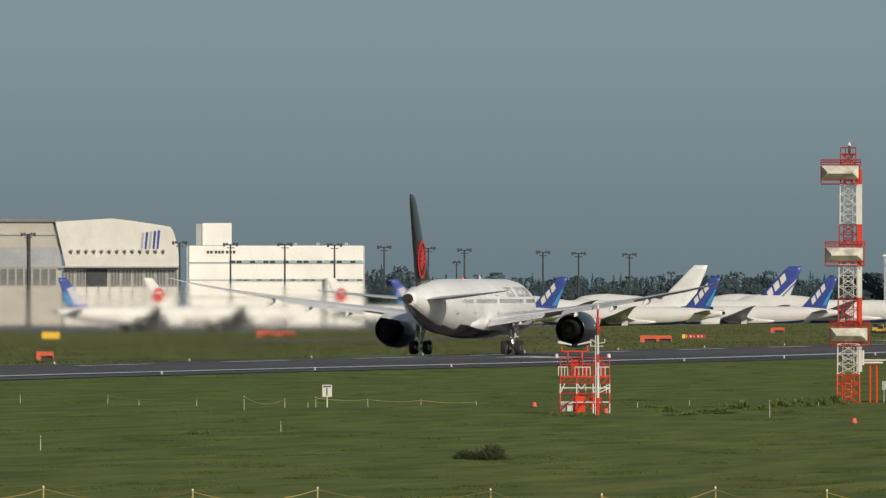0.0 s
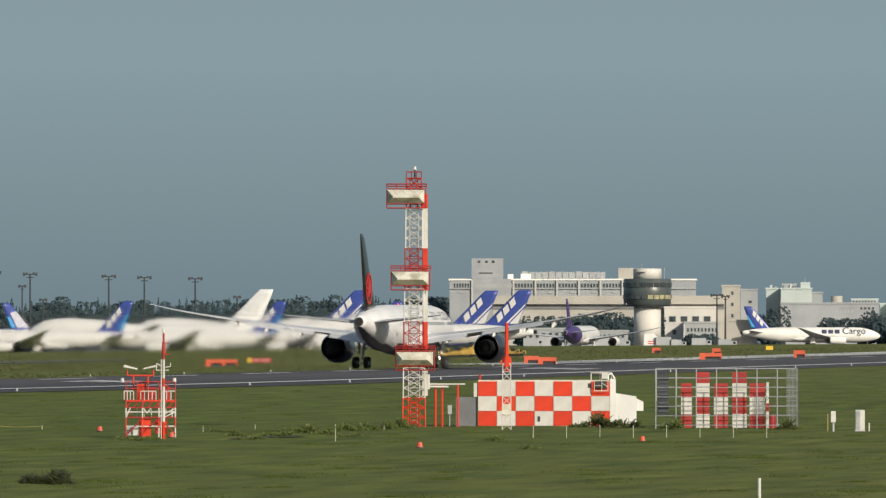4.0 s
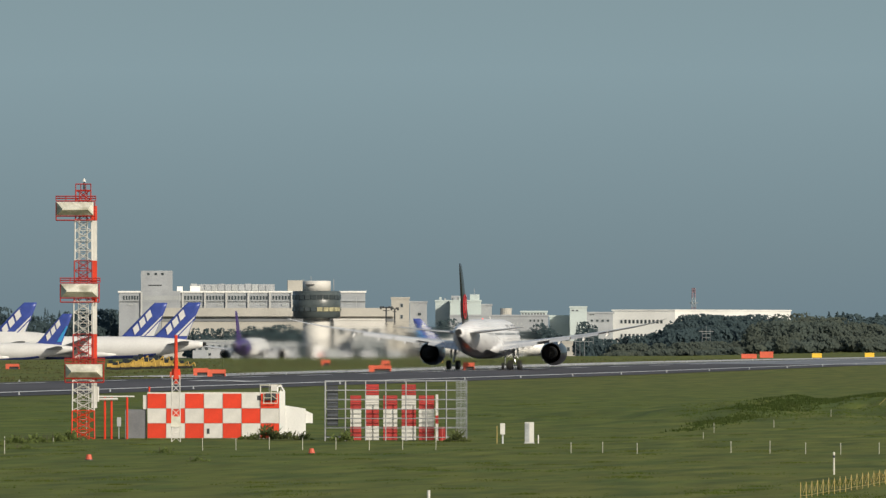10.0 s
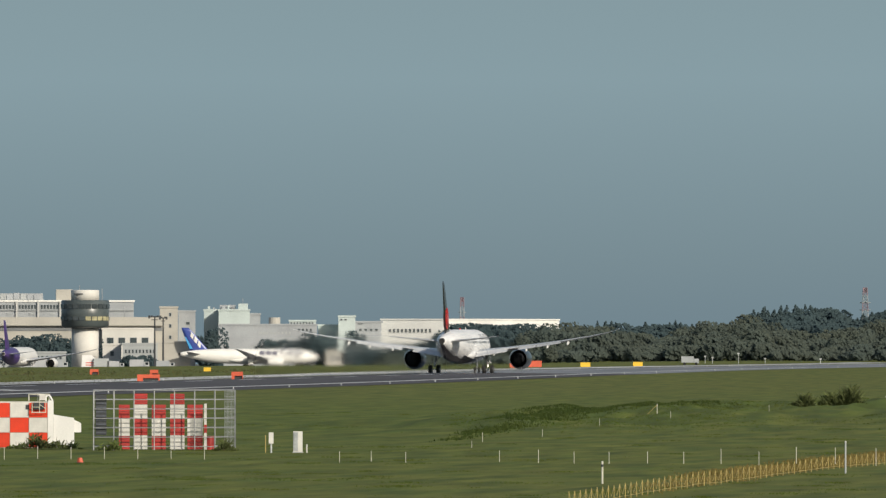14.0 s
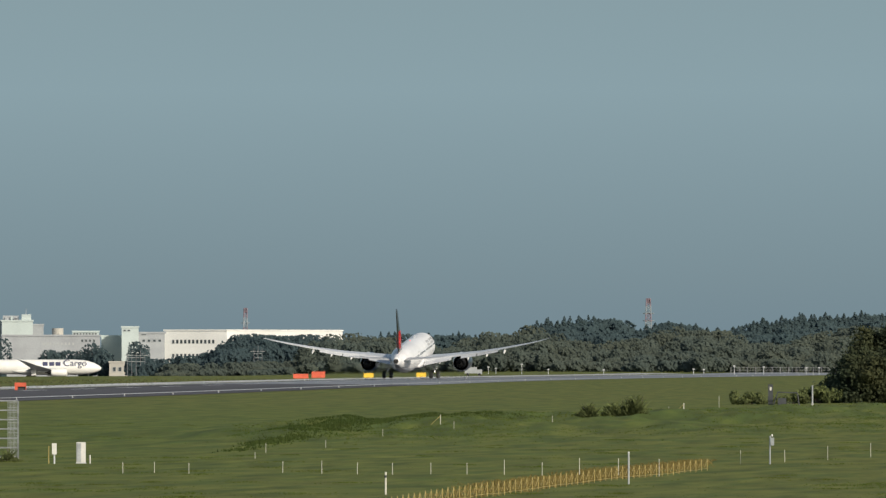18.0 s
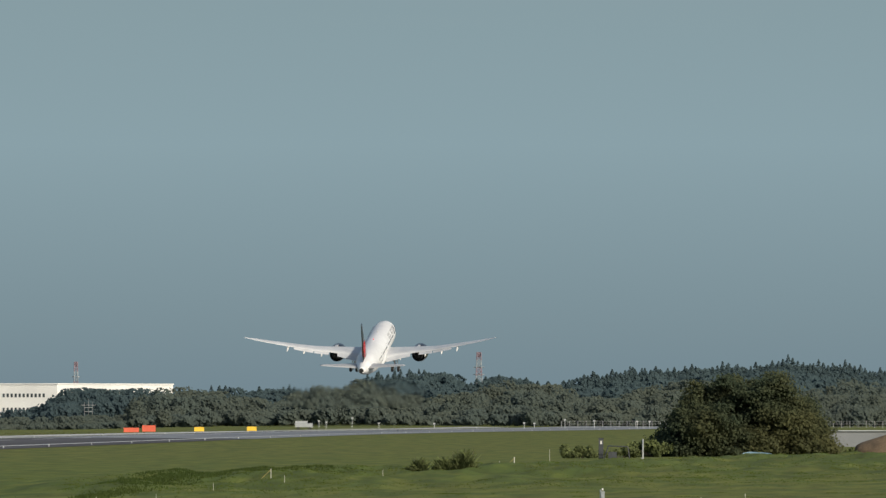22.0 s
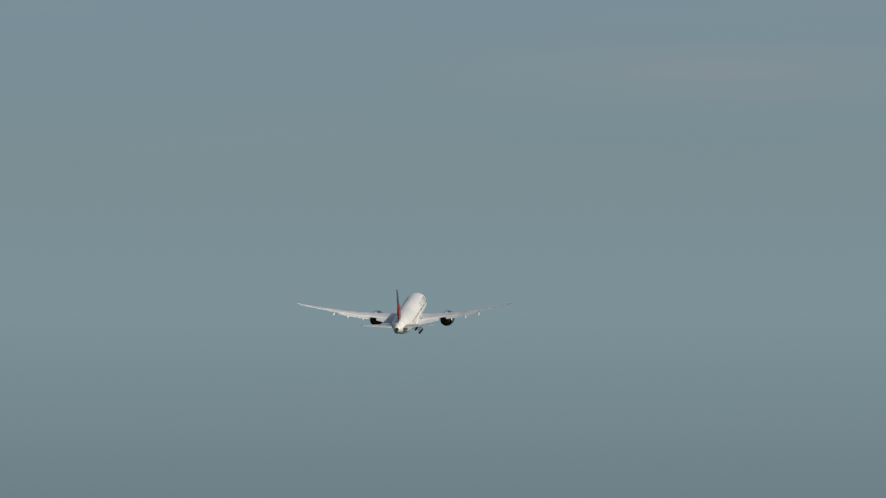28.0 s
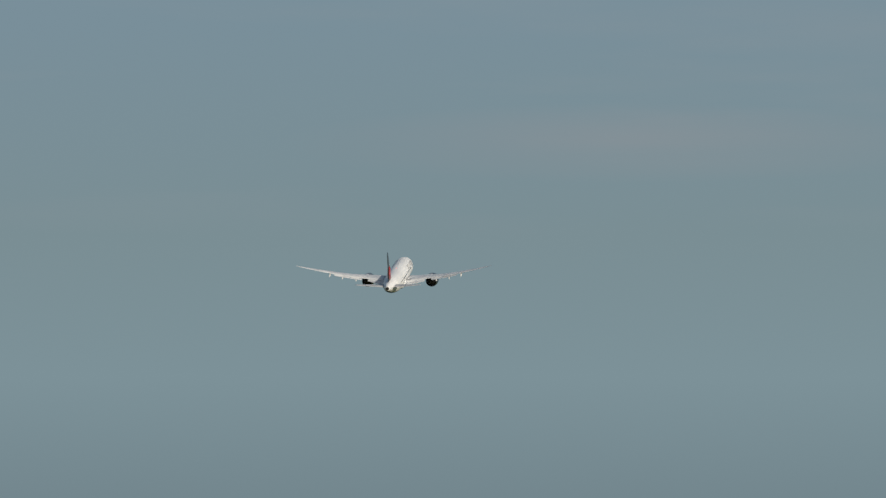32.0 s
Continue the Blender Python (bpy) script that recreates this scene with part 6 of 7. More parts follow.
def cargo_terminal():
    r = 4650
    b0 = 1564
    g = base_z(b0, r)
    t = building("cargo_terminal", "long cream cargo terminal with upper window bays", b0, r)

    def X(b):
        return span(b0, b, r)

    def Z(v):
        return level(v, r) - g
    part("wall", boxed(0, X(2000), 0, 60, 0, Z(454)), M_CONC, t)
    part("parapet", boxed(-.4, X(2000) + .4, -.4, 60.4, Z(454), Z(451)), M_CLAD, t)
    part("bright_bay", boxed(X(1603), X(1673), -.5, -.01, 0, Z(451)), M_CONC, t)
    s = part("stair_block", boxed(X(1603), X(1659), -.6, 14, Z(451) + .01, Z(415)), M_CONC, t)
    for b in (1614, 1627, 1639):
        part("vent", boxed(X(b), X(b) + 1, -.7, -.61, Z(423), Z(419)), M_PANE, s)
    part("wall_mark", boxed(X(1616), X(1640), -.7, -.61, Z(442), Z(440)), M_DARKM, s, "dark slanted wall mark")
    part("roof_plant", boxed(X(1690), X(1840), 6, 20, Z(451), Z(439)), M_GALV, t, "rooftop screens and machines")
    for k in range(12):
        x = X(1692 + k * 12)
        part("screen", boxed(x, x + 2.2, 5.6, 5.98, Z(451) + .2, Z(438 + (k * 5) % 4)), M_CONC if k % 3 else M_GREYW, t)
    part("roof_room", boxed(X(1863), X(1892), 4, 14, Z(451), Z(432)), M_CREAM, t)
    for a, b, n in ((1571, 1600, 6), (1679, 1712, 6), (1718, 1751, 6), (1757, 1790, 6), (1796, 1829, 6), (1835, 1868, 6), (1874, 1890, 3)):
        wn_ = (X(b) - X(a)) / n
        panes(t, [X(a) + i * wn_ for i in range(n)], Z(467), Z(459), wn_ - .25)
    part("ledge", boxed(0, X(2000), -.6, -.01, Z(469.5), Z(468.5)), M_GREYW, t)
    part("dark_bay", boxed(X(1608), X(1675), -.56, -.51, Z(467), Z(459)), M_GREYW, t)
    for b in (1604, 1677, 1716, 1754, 1793, 1831, 1870):
        part("pilaster", boxed(X(b) - .35, X(b) + .35, -.8, -.62, Z(500), Z(453)), M_PALEW, t)
    for b in (1580, 1630, 1700, 1738, 1776, 1815, 1852):
        part("wall_vent", boxed(X(b), X(b) + 2.0, -.2, -.05, Z(477), Z(474)), M_GREYW, t)
    part("roof_box", boxed(X(1667), X(1677), 3, 9, Z(451), Z(443)), M_CLAD, t)
    part("roof_box", boxed(X(1690), X(1708), 2, 5.5, Z(451), Z(442)), M_CLAD, t)
    f = building("freight_hall", "cream freight hall with a long flat roof", 1564, r - 70)
    rr = r - 70
    part("wall", boxed(span(1564, 1640, rr), span(1564, 2050, rr), 0, 50, 0, level(496, rr) - g), M_CREAM, f)
    part("roof", boxed(span(1564, 1638, rr), span(1564, 2052, rr), -2, 51, level(496, rr) - g, level(481, rr) - g), M_CREAM, f, "broad pale roof edge")
    # dark strip paints the shade under the roof edge
    part("shadow_gap", boxed(span(1564, 1640, rr), span(1564, 2050, rr), -.3, -.01, level(505, rr) - g, level(499, rr) - g), M_ROOF, f)
    for k in range(9):
        b = 1700 + k * 38
        part("dock_door", boxed(span(1564, b, rr), span(1564, b + 20, rr), -.2, -.01, 0, 5), M_GREYW, f)
    part("mast", rods([((span(1564, 1985, rr), 10, level(483, rr) - g), (span(1564, 1985, rr), 10, level(462, rr) - g))], .12, 5), M_GALV, f)


def control_tower():
    r = 4330
    b = 1914
    g = base_z(b, r)
    t = thing("control_tower", "round white ramp control tower with a dark glass cab", "tower", stand(b, r))

    def Z(v):
        return level(v, r) - g
    k = r / TICK

    def ring(rad, z, n=28):
        return [(math.sin(math.tau * j / n) * rad, math.cos(math.tau * j / n) * rad, z) for j in range(n)]
    bm = bmesh.new()
    loft(bm, [ring(24 * k, 0), ring(24 * k, Z(498))])
    part("shaft", bm, M_OFFW, t, "round white shaft", True)
    bm = bmesh.new()
    loft(bm, [ring(36 * k, Z(500)), ring(42 * k, Z(496)), ring(42.5 * k, Z(452)), ring(40 * k, Z(451))])
    cab = part("cab", bm, mat("cab_cladding", (0.078, 0.095, 0.095), 0.35, var=0.12, scale=.3), t, "dark grey round cab", True)
    for va, vb, rad in ((466, 458, 42.9), (487, 480, 42.9)):
        for j in range(24):
            a0, a1 = math.tau * j / 24 + .02, math.tau * (j + 1) / 24 - .02
            bm = bmesh.new()
            slab(bm, [(math.sin(a) * rad * k, math.cos(a) * rad * k, z) for a, z in ((a0, Z(va)), (a1, Z(va)), (a1, Z(vb)), (a0, Z(vb)))],
                 (math.sin((a0 + a1) / 2) * .1, math.cos((a0 + a1) / 2) * .1, 0))
            part("pane", bm, mat_lit_pane if va > 480 and j in (7, 8, 9, 10, 11) else M_PANE, cab)
    bm = bmesh.new()
    loft(bm, [ring(25 * k, Z(451) + .01), ring(25 * k, Z(434)), ring(24 * k, Z(433))])
    part("upper_drum", bm, M_OFFW, t, "round white top drum", True)
    part("drum_slot", boxed(-20 * k, -4 * k, -25.5 * k, -18 * k, Z(441), Z(439)), M_DARKM, t)
    part("aerial", rods([((30 * k, 0, Z(451)), (30 * k, 0, Z(430))), ((-10 * k, 0, Z(433)), (-10 * k, 0, Z(425)))], .12, 4), M_GALV, t)


# warm light in the cab windows put into the pane colour
mat_lit_pane = mat("warm_light_pane", (0.40, 0.37, 0.22), 0.3, var=0.25)


def office(b0, b1, v, r, material, label, rows=(), roof=True, turn=0.0, depth=24):
    """A plain block with rows of windows: (v_low, v_high, from bearing, to bearing, count)."""
    g = base_z(b0, r)
    t = building("office_block", label, b0, r, turn)
    w, h = span(b0, b1, r), level(v, r) - g
    part("wall", boxed(0, w, 0, depth, 0, h), material, t)
    if roof:
        part("parapet", boxed(-.25, w + .25, -.25, depth + .25, h, h + .7), M_GREYW if material is M_GREYW else material, t)
    for va, vb, ba, bb, n in rows:
        step = span(ba, bb, r) / n
        panes(t, [span(b0, ba, r) + i * step for i in range(n)], level(va, r) - g, level(vb, r) - g, step * .62)
    return t, w, h


hangar()
logistics()
for b, v in ((50, 412), (318, 427), (408, 430), (504, 430), (592, 431), (680, 435), (758, 437), (822, 440), (961, 444), (1024, 446), (1114, 448)):
    mast(b, 3840 if b > 600 else 3700, v)
for b, v in ((845, 486), (808, 462), (1188, 481)):
    mast(b, 4500, v, True)
mast(2037, 4300, 478)
mast(2052, 4310, 480, True)
cargo_terminal()
control_tower()
office(1944, 2036, 503, 4560, M_OFFW, "low white office with a row of windows", [(528, 517, 1952, 2034, 4)])
office(1980, 2042, 530, 4380, M_GREYW, "low grey service building", [(545, 538, 1984, 2040, 9)])
office(2043, 2100, 527, 4385, M_CREAM, "plain cream store beside the service building")
office(1945, 1978, 531, 4400, M_OFFW, "small off-white shed at the control tower", [(550, 541, 1958, 1970, 1)], depth=12)
office(1815, 1880, 545, 4420, M_GREYW, "low grey service building beside the control tower", [(556, 549, 1820, 1876, 7)])
office(1700, 1800, 541, 4440, M_GREYW, "low grey freight shed before a row of trees", [(556, 546, 1704, 1796, 8)], depth=14)
office(2030, 2062, 482, 4700, M_GREYW, "dark grey building between terminals")
t_, w_, h_ = office(2046, 2078, 465, 4690, M_CREAM, "tall beige stair block", [(480, 473, 2062, 2070, 1), (500, 493, 2062, 2070, 1), (520, 513, 2062, 2070, 1)])
office(2079, 2109, 472, 4700, M_CONC, "beige building with roof corner", [(495, 489, 2092, 2104, 1)])
office(2124, 2150, 470, 4720, M_MINT, "pale green plant building")
t_, w_, h_ = office(2150, 2205, 470, 4700, M_MINT, "pale green plant building with roof machines")
part("roof_room", boxed(span(2150, 2185, 4700), span(2150, 2202, 4700), 2, 12, h_, h_ + span(0, 13, 4700)), M_MINT, t_)
part("roof_unit", boxed(span(2150, 2152, 4700), span(2150, 2180, 4700), 4, 8, h_ + .7, h_ + 2.4), M_GALV, t_)
for b_, wd, hh_, m_ in ((2131, 4, 5, M_MINT), (2140, 3, 3, M_GALV), (2156, 6, 4.5, M_GALV), (2166, 3, 6, M_MINT), (2172, 5, 3.4, M_ROOF)):
    part("roof_unit", boxed(span(2150, b_, 4700), span(2150, b_ + wd, 4700), 3, 9, h_ + .71, h_ + .71 + span(0, hh_, 4700)), m_, t_)
part("roof_mast", rods([((span(2150, 2193, 4700), 6, h_ + 2.8), (span(2150, 2193, 4700), 6, h_ + 5.2))], .1, 5), M_GALV, t_)
office(2205, 2224, 477, 4705, M_CONC, "pale block beside the plant building")
t_, w_, h_ = office(2150, 2324, 496, 4660, M_CONC, "long pale warehouse with dark lettering on its wall", [(506, 501, 2290, 2318, 4)])
for k, wd in enumerate((1.4, 1.4, .7, .8, .7, .8, .8, .7, .8)):      # signboard, as plain bars
    x0 = span(2150, 2222 + k * 6.6, 4660)
    part("sign_bar", boxed(x0, x0 + wd * .8, -.1, -.01, h_ - 3.4, h_ - 2.4), M_GREYW, t_, "dark bar of a wall sign")
part("roof_drum", rod(bmesh.new(), (span(2150, 2249, 4660), 8, h_ + .7), (span(2150, 2249, 4660), 8, h_ + 3.2), 2.3, 2.3, 16), M_CREAM, t_)
office(2275, 2322, 489, 4700, M_MINT, "pale green block with a railed roof", [(493, 490, 2277, 2320, 8)])
office(2326, 2362, 497, 4720, M_MINT, "low pale green industrial hall")
office(2362, 2392, 481, 4700, M_MINT, "pale green block with dark roof slot", [(487, 484, 2365, 2380, 2), (512, 506, 2385, 2391, 1)])
office(2392, 2440, 491, 4710, M_CONC, "white office block with a few windows", [(494, 491.5, 2396, 2412, 1), (506, 501, 2398, 2436, 4)])
office(2340, 2382, 543, 4420, M_CREAM, "small cream gatehouse before dark trees", [(558, 550, 2346, 2376, 3)], depth=10)
# long white hall, its corner towards the eye
r_ = 4700
t_ = building("long_hall", "long white hall with two rows of windows", 2548, r_, -22)
g_ = base_z(2548, r_)
hh = level(486, r_) - g_
wa, wb = span(2437, 2548, r_) / math.cos(radians(22)), span(2548, 2758, r_) / math.sin(radians(22))
part("wall", boxed(-wa, 0, 0, wb, 0, hh), M_CLAD, t_)
part("parapet", boxed(-wa - .3, .3, -.3, wb + .3, hh, hh + .5), M_CLAD, t_)
n_ = 11
panes(t_, [-wa + 3.5 + i * (wa - 8) / n_ for i in range(n_)], level(508.5, r_) - g_, level(502, r_) - g_, .9, framed=False)
panes(t_, [-wa + 3.5 + i * (wa - 8) / n_ for i in range(n_)], level(534, r_) - g_, level(527, r_) - g_, .9, framed=False)
panes(t_, [8 + i * 2.6 for i in range(7)], level(497, r_) - g_, level(492, r_) - g_, .8, None, True, .02)
# grey shed behind the near tree
t_ = building("grey_shed", "low grey shed with pale roof behind a tree", 3905, 1760)
part("wall", boxed(0, 14, 0, 8, 0, 2.3), M_ROOF, t_)
part("roof", boxed(-.3, 14.3, -.3, 8.3, 2.3, 2.45), M_GREYW, t_)


# mast red and white, dulled and greyed to paint in distance haze
M_HAZE_RED = mat("haze_red", (0.22, 0.165, 0.195), 0.7, var=0.1)
M_HAZE_GREY = mat("haze_grey", (0.26, 0.29, 0.305), 0.7, var=0.1)


def lattice_mast(b, r, v, w, bands, label, odd=M_HAZE_RED):
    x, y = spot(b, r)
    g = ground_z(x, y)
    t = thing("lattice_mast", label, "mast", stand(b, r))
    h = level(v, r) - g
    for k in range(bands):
        lattice(t, w * (1 - .5 * k / bands), w * (1 - .5 * (k + 1) / bands), h * k / bands, h * (k + 1) / bands, 2, M_HAZE_GREY if (bands - k) % 2 == 0 else odd, .22, .11)
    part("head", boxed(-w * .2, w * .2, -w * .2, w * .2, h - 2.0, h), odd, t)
    part("dishes", rods([((-w * .7, 0, h - 6), (w * .7, 0, h - 6)), ((-w * .7, 0, h - 9), (w * .7, 0, h - 9))], .2, 6), M_HAZE_GREY, t)


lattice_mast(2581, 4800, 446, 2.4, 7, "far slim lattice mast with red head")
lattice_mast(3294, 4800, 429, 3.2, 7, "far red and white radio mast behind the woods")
lattice_mast(4116, 4850, 408, 3.0, 7, "far grey pylon behind the woods", M_HAZE_GREY)

def apron_truck(b, r, w, h, material, label):
    """A box truck on the apron: body, cab, screen, wheels."""
    t = thing("apron_truck", label, "truck", stand(b, r), "apron vehicles")
    part("cargo_box", boxed(-w / 2, w * .22, -1.2, 1.2, .8, h), material, t)
    part("driver_cab", boxed(w * .24, w / 2, -1.1, 1.1, .5, h * .78), M_GREYW, t)
    part("windscreen", boxed(w / 2, w / 2 + .03, -.9, .9, h * .45, h * .72), M_GLASS, t)
    part("side_window", boxed(w * .30, w * .44, -1.13, -1.1, h * .48, h * .72), M_GLASS, t)
    for x in (-w * .34, -w * .08, w * .36):
        part("wheel", rod(bmesh.new(), (x, -1.25, .45), (x, -.9, .45), .45, .45, 12), M_TYRE, t)


for b, w, h, m_, lab in ((1712, 7.0, 3.6, M_CONC, "pale grey box truck on the apron"), (1748, 8.5, 4.2, M_SLATE, "dark grey box truck on the apron"), (1812, 6.0, 3.2, M_GREYW, "grey van on the apron"),
                         (1838, 8.0, 4.4, M_SLATE, "dark grey loading truck on the apron"), (1866, 7.0, 3.4, M_CONC, "pale grey box truck on the apron"), (1948, 7.5, 4.0, M_GREYW, "grey loading truck beside the control tower"),
                         (1968, 6.0, 3.0, M_SLATE, "dark grey van beside the control tower"), (2010, 7.0, 3.6, M_SLATE, "dark grey box truck before dark bushes"), (2056, 6.5, 3.2, M_CONC, "pale grey van before a cream store")):
    apron_truck(b, 4200, w, h, m_, lab)

# the cargo jet's title
cu = bpy.data.curves.new("title", "FONT")
cu.body, cu.size, cu.extrude = "Cargo", 3.5, 0.03
tx = new("title_tmp", cu)
me_ = bpy.data.meshes.new_from_object(tx.evaluated_get(bpy.context.evaluated_depsgraph_get()))
bpy.data.objects.remove(tx)
me_.materials.append(M_INK)
lt = new("title", me_)
lt.parent = cargo_jet
lt.matrix_basis = Matrix.Translation((2.71, 11.6, 4.75)) @ Matrix(((0, 0, 1, 0), (1, 0, 0, 0), (0, 1, 0, 0), (0, 0, 0, 1)))
for k in range(3):
    y0 = 4.0 + k * 2.4
    bm = bmesh.new()
    slab(bm, [(2.69, y0, 4.85), (2.69, y0 + 1.8, 4.85), (2.58, y0 + 1.8, 6.3), (2.58, y0, 6.3)], (.06, 0, 0))
    part("title_bar", bm, M_INK, cargo_jet, "dark blue bar of the title")

# yellow machines on the far verge
for k, (b, w, h) in enumerate(((1558, 3.0, 1.3), (1576, 3.2, 1.8), (1594, 2.8, 2.3), (1612, 3.0, 2.0), (1630, 2.6, 2.4), (1648, 3.0, 1.6), (1664, 2.4, 1.3), (1550, 2.6, 1.6), (1567, 2.4, 1.2), (1585, 3.0, 1.5), (1603, 2.6, 2.5), (1621, 3.0, 1.7), (1640, 2.8, 2.2), (1656, 2.6, 2.0), (1676, 2.2, 1.4), (1688, 2.0, 1.1))):
    t = thing("site_machine", "yellow construction machine on the verge", "machine", stand(b, 2000 + 12 * (k % 7) + 30 * (k // 7)), "construction machines")
    part("body", boxed(-w / 4, w / 4, -.8, .8, .35, h * .62), M_PLANT, t)
    part("cab", boxed(-w / 6, w / 8, -.6, .6, h * .62, h), M_GLASS, t)
    part("track", boxed(-w / 3.2, w / 3.2, -1.0, -.55, 0, .42), M_TYRE, t)
    part("track", boxed(-w / 3.2, w / 3.2, .55, 1.0, 0, .42), M_TYRE, t)
    part("boom", rods([((w / 6, 0, h * .55), (w * .45, 0, h * .9)), ((w * .45, 0, h * .9), (w * .55, 0, .4))], .11, 5), M_PLANT, t)

# white lorry and far fence at the runway's end
t = thing("lorry", "pale box lorry at the runway's end", "lorry", stand(2984, 3050))
part("cargo_box", boxed(-2.2, 1.0, -1.0, 1.0, .7, 2.3), M_CONC, t)
part("driver_cab", boxed(1.05, 2.3, -.95, .95, .55, 1.7), M_CONC, t)
for x in (-1.4, 1.6):
    for y in (-1.0, 1.0):
        part("wheel", rod(bmesh.new(), (x, y - .12, .38), (x, y + .12, .38), .38, .38, 12), M_TYRE, t)
part("windscreen", boxed(2.3, 2.34, -.8, .8, 1.0, 1.6), M_GLASS, t)
t = thing("perimeter_fence", "pale wire fence at the runway's end", "fence", stand(3440, 3380))
fw = span(3440, 4300, 3380)
for k in range(60):
    x = fw * k / 59
    part("fence_post", boxed(x - .06, x + .06, -.06, .06, 0, 2.0), M_CAGE, t)
for z in (.25, 1.1, 1.9):
    part("fence_rail", boxed(0, fw, -.03, .03, z, z + .05), M_CAGE, t)
tagged(part("wire_mesh", rods([((fw * k / 150, 0, .2), (fw * k / 150, 0, 1.95)) for k in range(151)], .022, 4), M_CAGE, t), "", "", "", "stuff")
for b, h in ((3446, 2.6), (3498, 2.4), (3574, 2.3), (3596, 2.3), (3392, 1.6), (3374, 1.7), (3215, 1.6), (3117, 1.6), (3070, 3.0), (3011, 2.2), (3024, 1.8)):
    t = thing("approach_lamp", "small white lamp on a pole by the runway's end", "lamp", stand(b, 3300), "approach lamps")
    part("pole", rod(bmesh.new(), (0, 0, 0), (0, 0, h - .4), .08, .08, 6), M_GALV, t)
    part("lamp_head", boxed(-.3, .3, -.25, .25, h - .4, h), M_GREYW, t)


def pole_frame(b, r, n, gap):
    """A row of line poles with two crossbars."""
    t = thing("pole_frame", "pale line poles with crossbars before the trees", "poles", stand(b, r), "line poles")
    for k in range(n):
        part("pole", rod(bmesh.new(), (k * gap, 0, 0), (k * gap, 0, 9.5 + (k % 2)), .11, .07, 6), M_ROOF, t)
        part("crossbar", boxed(k * gap - 1.1, k * gap + 1.1, -.1, .1, 8.4, 8.55), M_GREYW, t)
    for z in (6.2, 7.6):
        part("wire_beam", boxed(0, (n - 1) * gap, -.06, .06, z, z + .12), M_GREYW, t)


pole_frame(2372, 4300, 5, 1.6)
pole_frame(2596, 4080, 3, 1.4)
# plain wedge standing in for a striped shape like an aircraft section
t = thing("apron_canopy", "white wedge with red stripes by the tower", "canopy", stand(1912, 4200))
slab(bm := bmesh.new(), [(-1, 0, 0), (7.6, 0, 0), (7.2, 0, 1.6), (2.6, 0, 5.2), (-.6, 0, 5.2)], (0, 8, 0))
part("shell", bm, M_WHITE, t)
for k in range(3):
    part("stripe", boxed(.6, 6.4 - k * .6, -.12, -.01, .7 + k * .8, 1.0 + k * .8), M_RED, t)


# ---- trees, bushes and grass ----
rng = np.random.default_rng(7)


TO_SUN = np.array((math.sin(_a) * math.cos(_e), math.cos(_a) * math.cos(_e), math.sin(_e)))     # leaf quads lean this way, to put brightness and evenness into their tilt


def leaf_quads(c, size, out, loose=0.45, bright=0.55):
    """Little quads about the points c that face outwards from their clump, more or less loosely; bright tilts them
    sunwards to even the shading.
    """
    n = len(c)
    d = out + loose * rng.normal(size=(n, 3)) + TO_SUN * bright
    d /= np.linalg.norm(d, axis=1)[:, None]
    a = np.cross(d, rng.normal(size=(n, 3)))
    a /= np.linalg.norm(a, axis=1)[:, None]
    b = np.cross(d, a)
    s = (size * rng.uniform(0.6, 1.35, n))[:, None]
    e = rng.uniform(0.55, 1.0, n)[:, None]
    v = np.stack([c - a * s - b * s * e * .6, c + a * s * .9 - b * s * e, c + a * s + b * s * e * .7, c - a * s * .8 + b * s * e], axis=1).reshape(-1, 3)
    return v, np.arange(4 * n).reshape(-1, 4)


def crown_points(x, y, z, h, rad, n, cone):
    """Points spread through the crown of one tree."""
    u = rng.uniform(0, 1, n)
    ang = rng.uniform(0, math.tau, n)
    if cone:
        zz = u ** 1.15
        rr = rad * ((1 - zz) * (0.62 + 0.45 * rng.uniform(0, 1, n)) * (0.9 + .22 * np.sin(zz * 31 + ang * 2)) + .015)
        zz = 0.05 + 0.95 * zz
    else:
        zz = 0.18 + 0.82 * u
        prof = np.sqrt(np.clip(1 - ((zz - 0.55) / 0.52) ** 2, 0.02, 1))
        lob = 1 + .22 * np.sin(ang * 3 + x) + .15 * np.sin(ang * 5 + zz * 7 + y)
        rr = rad * prof * lob * np.sqrt(rng.uniform(0.55, 1.12, n))
    out = np.stack([np.cos(ang), np.sin(ang), (zz - .45) * 1.5 + (.35 if cone else .1)], axis=1)
    out += .35 * np.sin(np.stack([ang * 4 + zz * 9, ang * 5 + x, zz * 14 + ang * 3], axis=1))
    out /= np.linalg.norm(out, axis=1)[:, None]
    return np.stack([x + np.cos(ang) * rr, y + np.sin(ang) * rr, z + zz * h], axis=1), out


def wood(name, label, trees, material, per=110, leaf=0.9):
    """Many far trees in one sheet of leaves. trees: (bearing, distance, height, radius, cone)."""
    vs, fs, k = [], [], 0
    for b, r, h, rad, cone in trees:
        x, y = spot(b, r)
        c, out = crown_points(x, y, ground_z(x, y), h, rad, per, cone)
        high = (c[:, 2] - c[:, 2].min()) / np.ptp(c[:, 2])
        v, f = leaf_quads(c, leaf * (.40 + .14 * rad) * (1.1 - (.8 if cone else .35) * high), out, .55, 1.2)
        vs.append(v)
        fs.append(f + k)
        k += len(v)
    return soup(name, np.concatenate(vs), np.concatenate(fs), material, "stuff", label, "woods")


U = rng.uniform
left = []
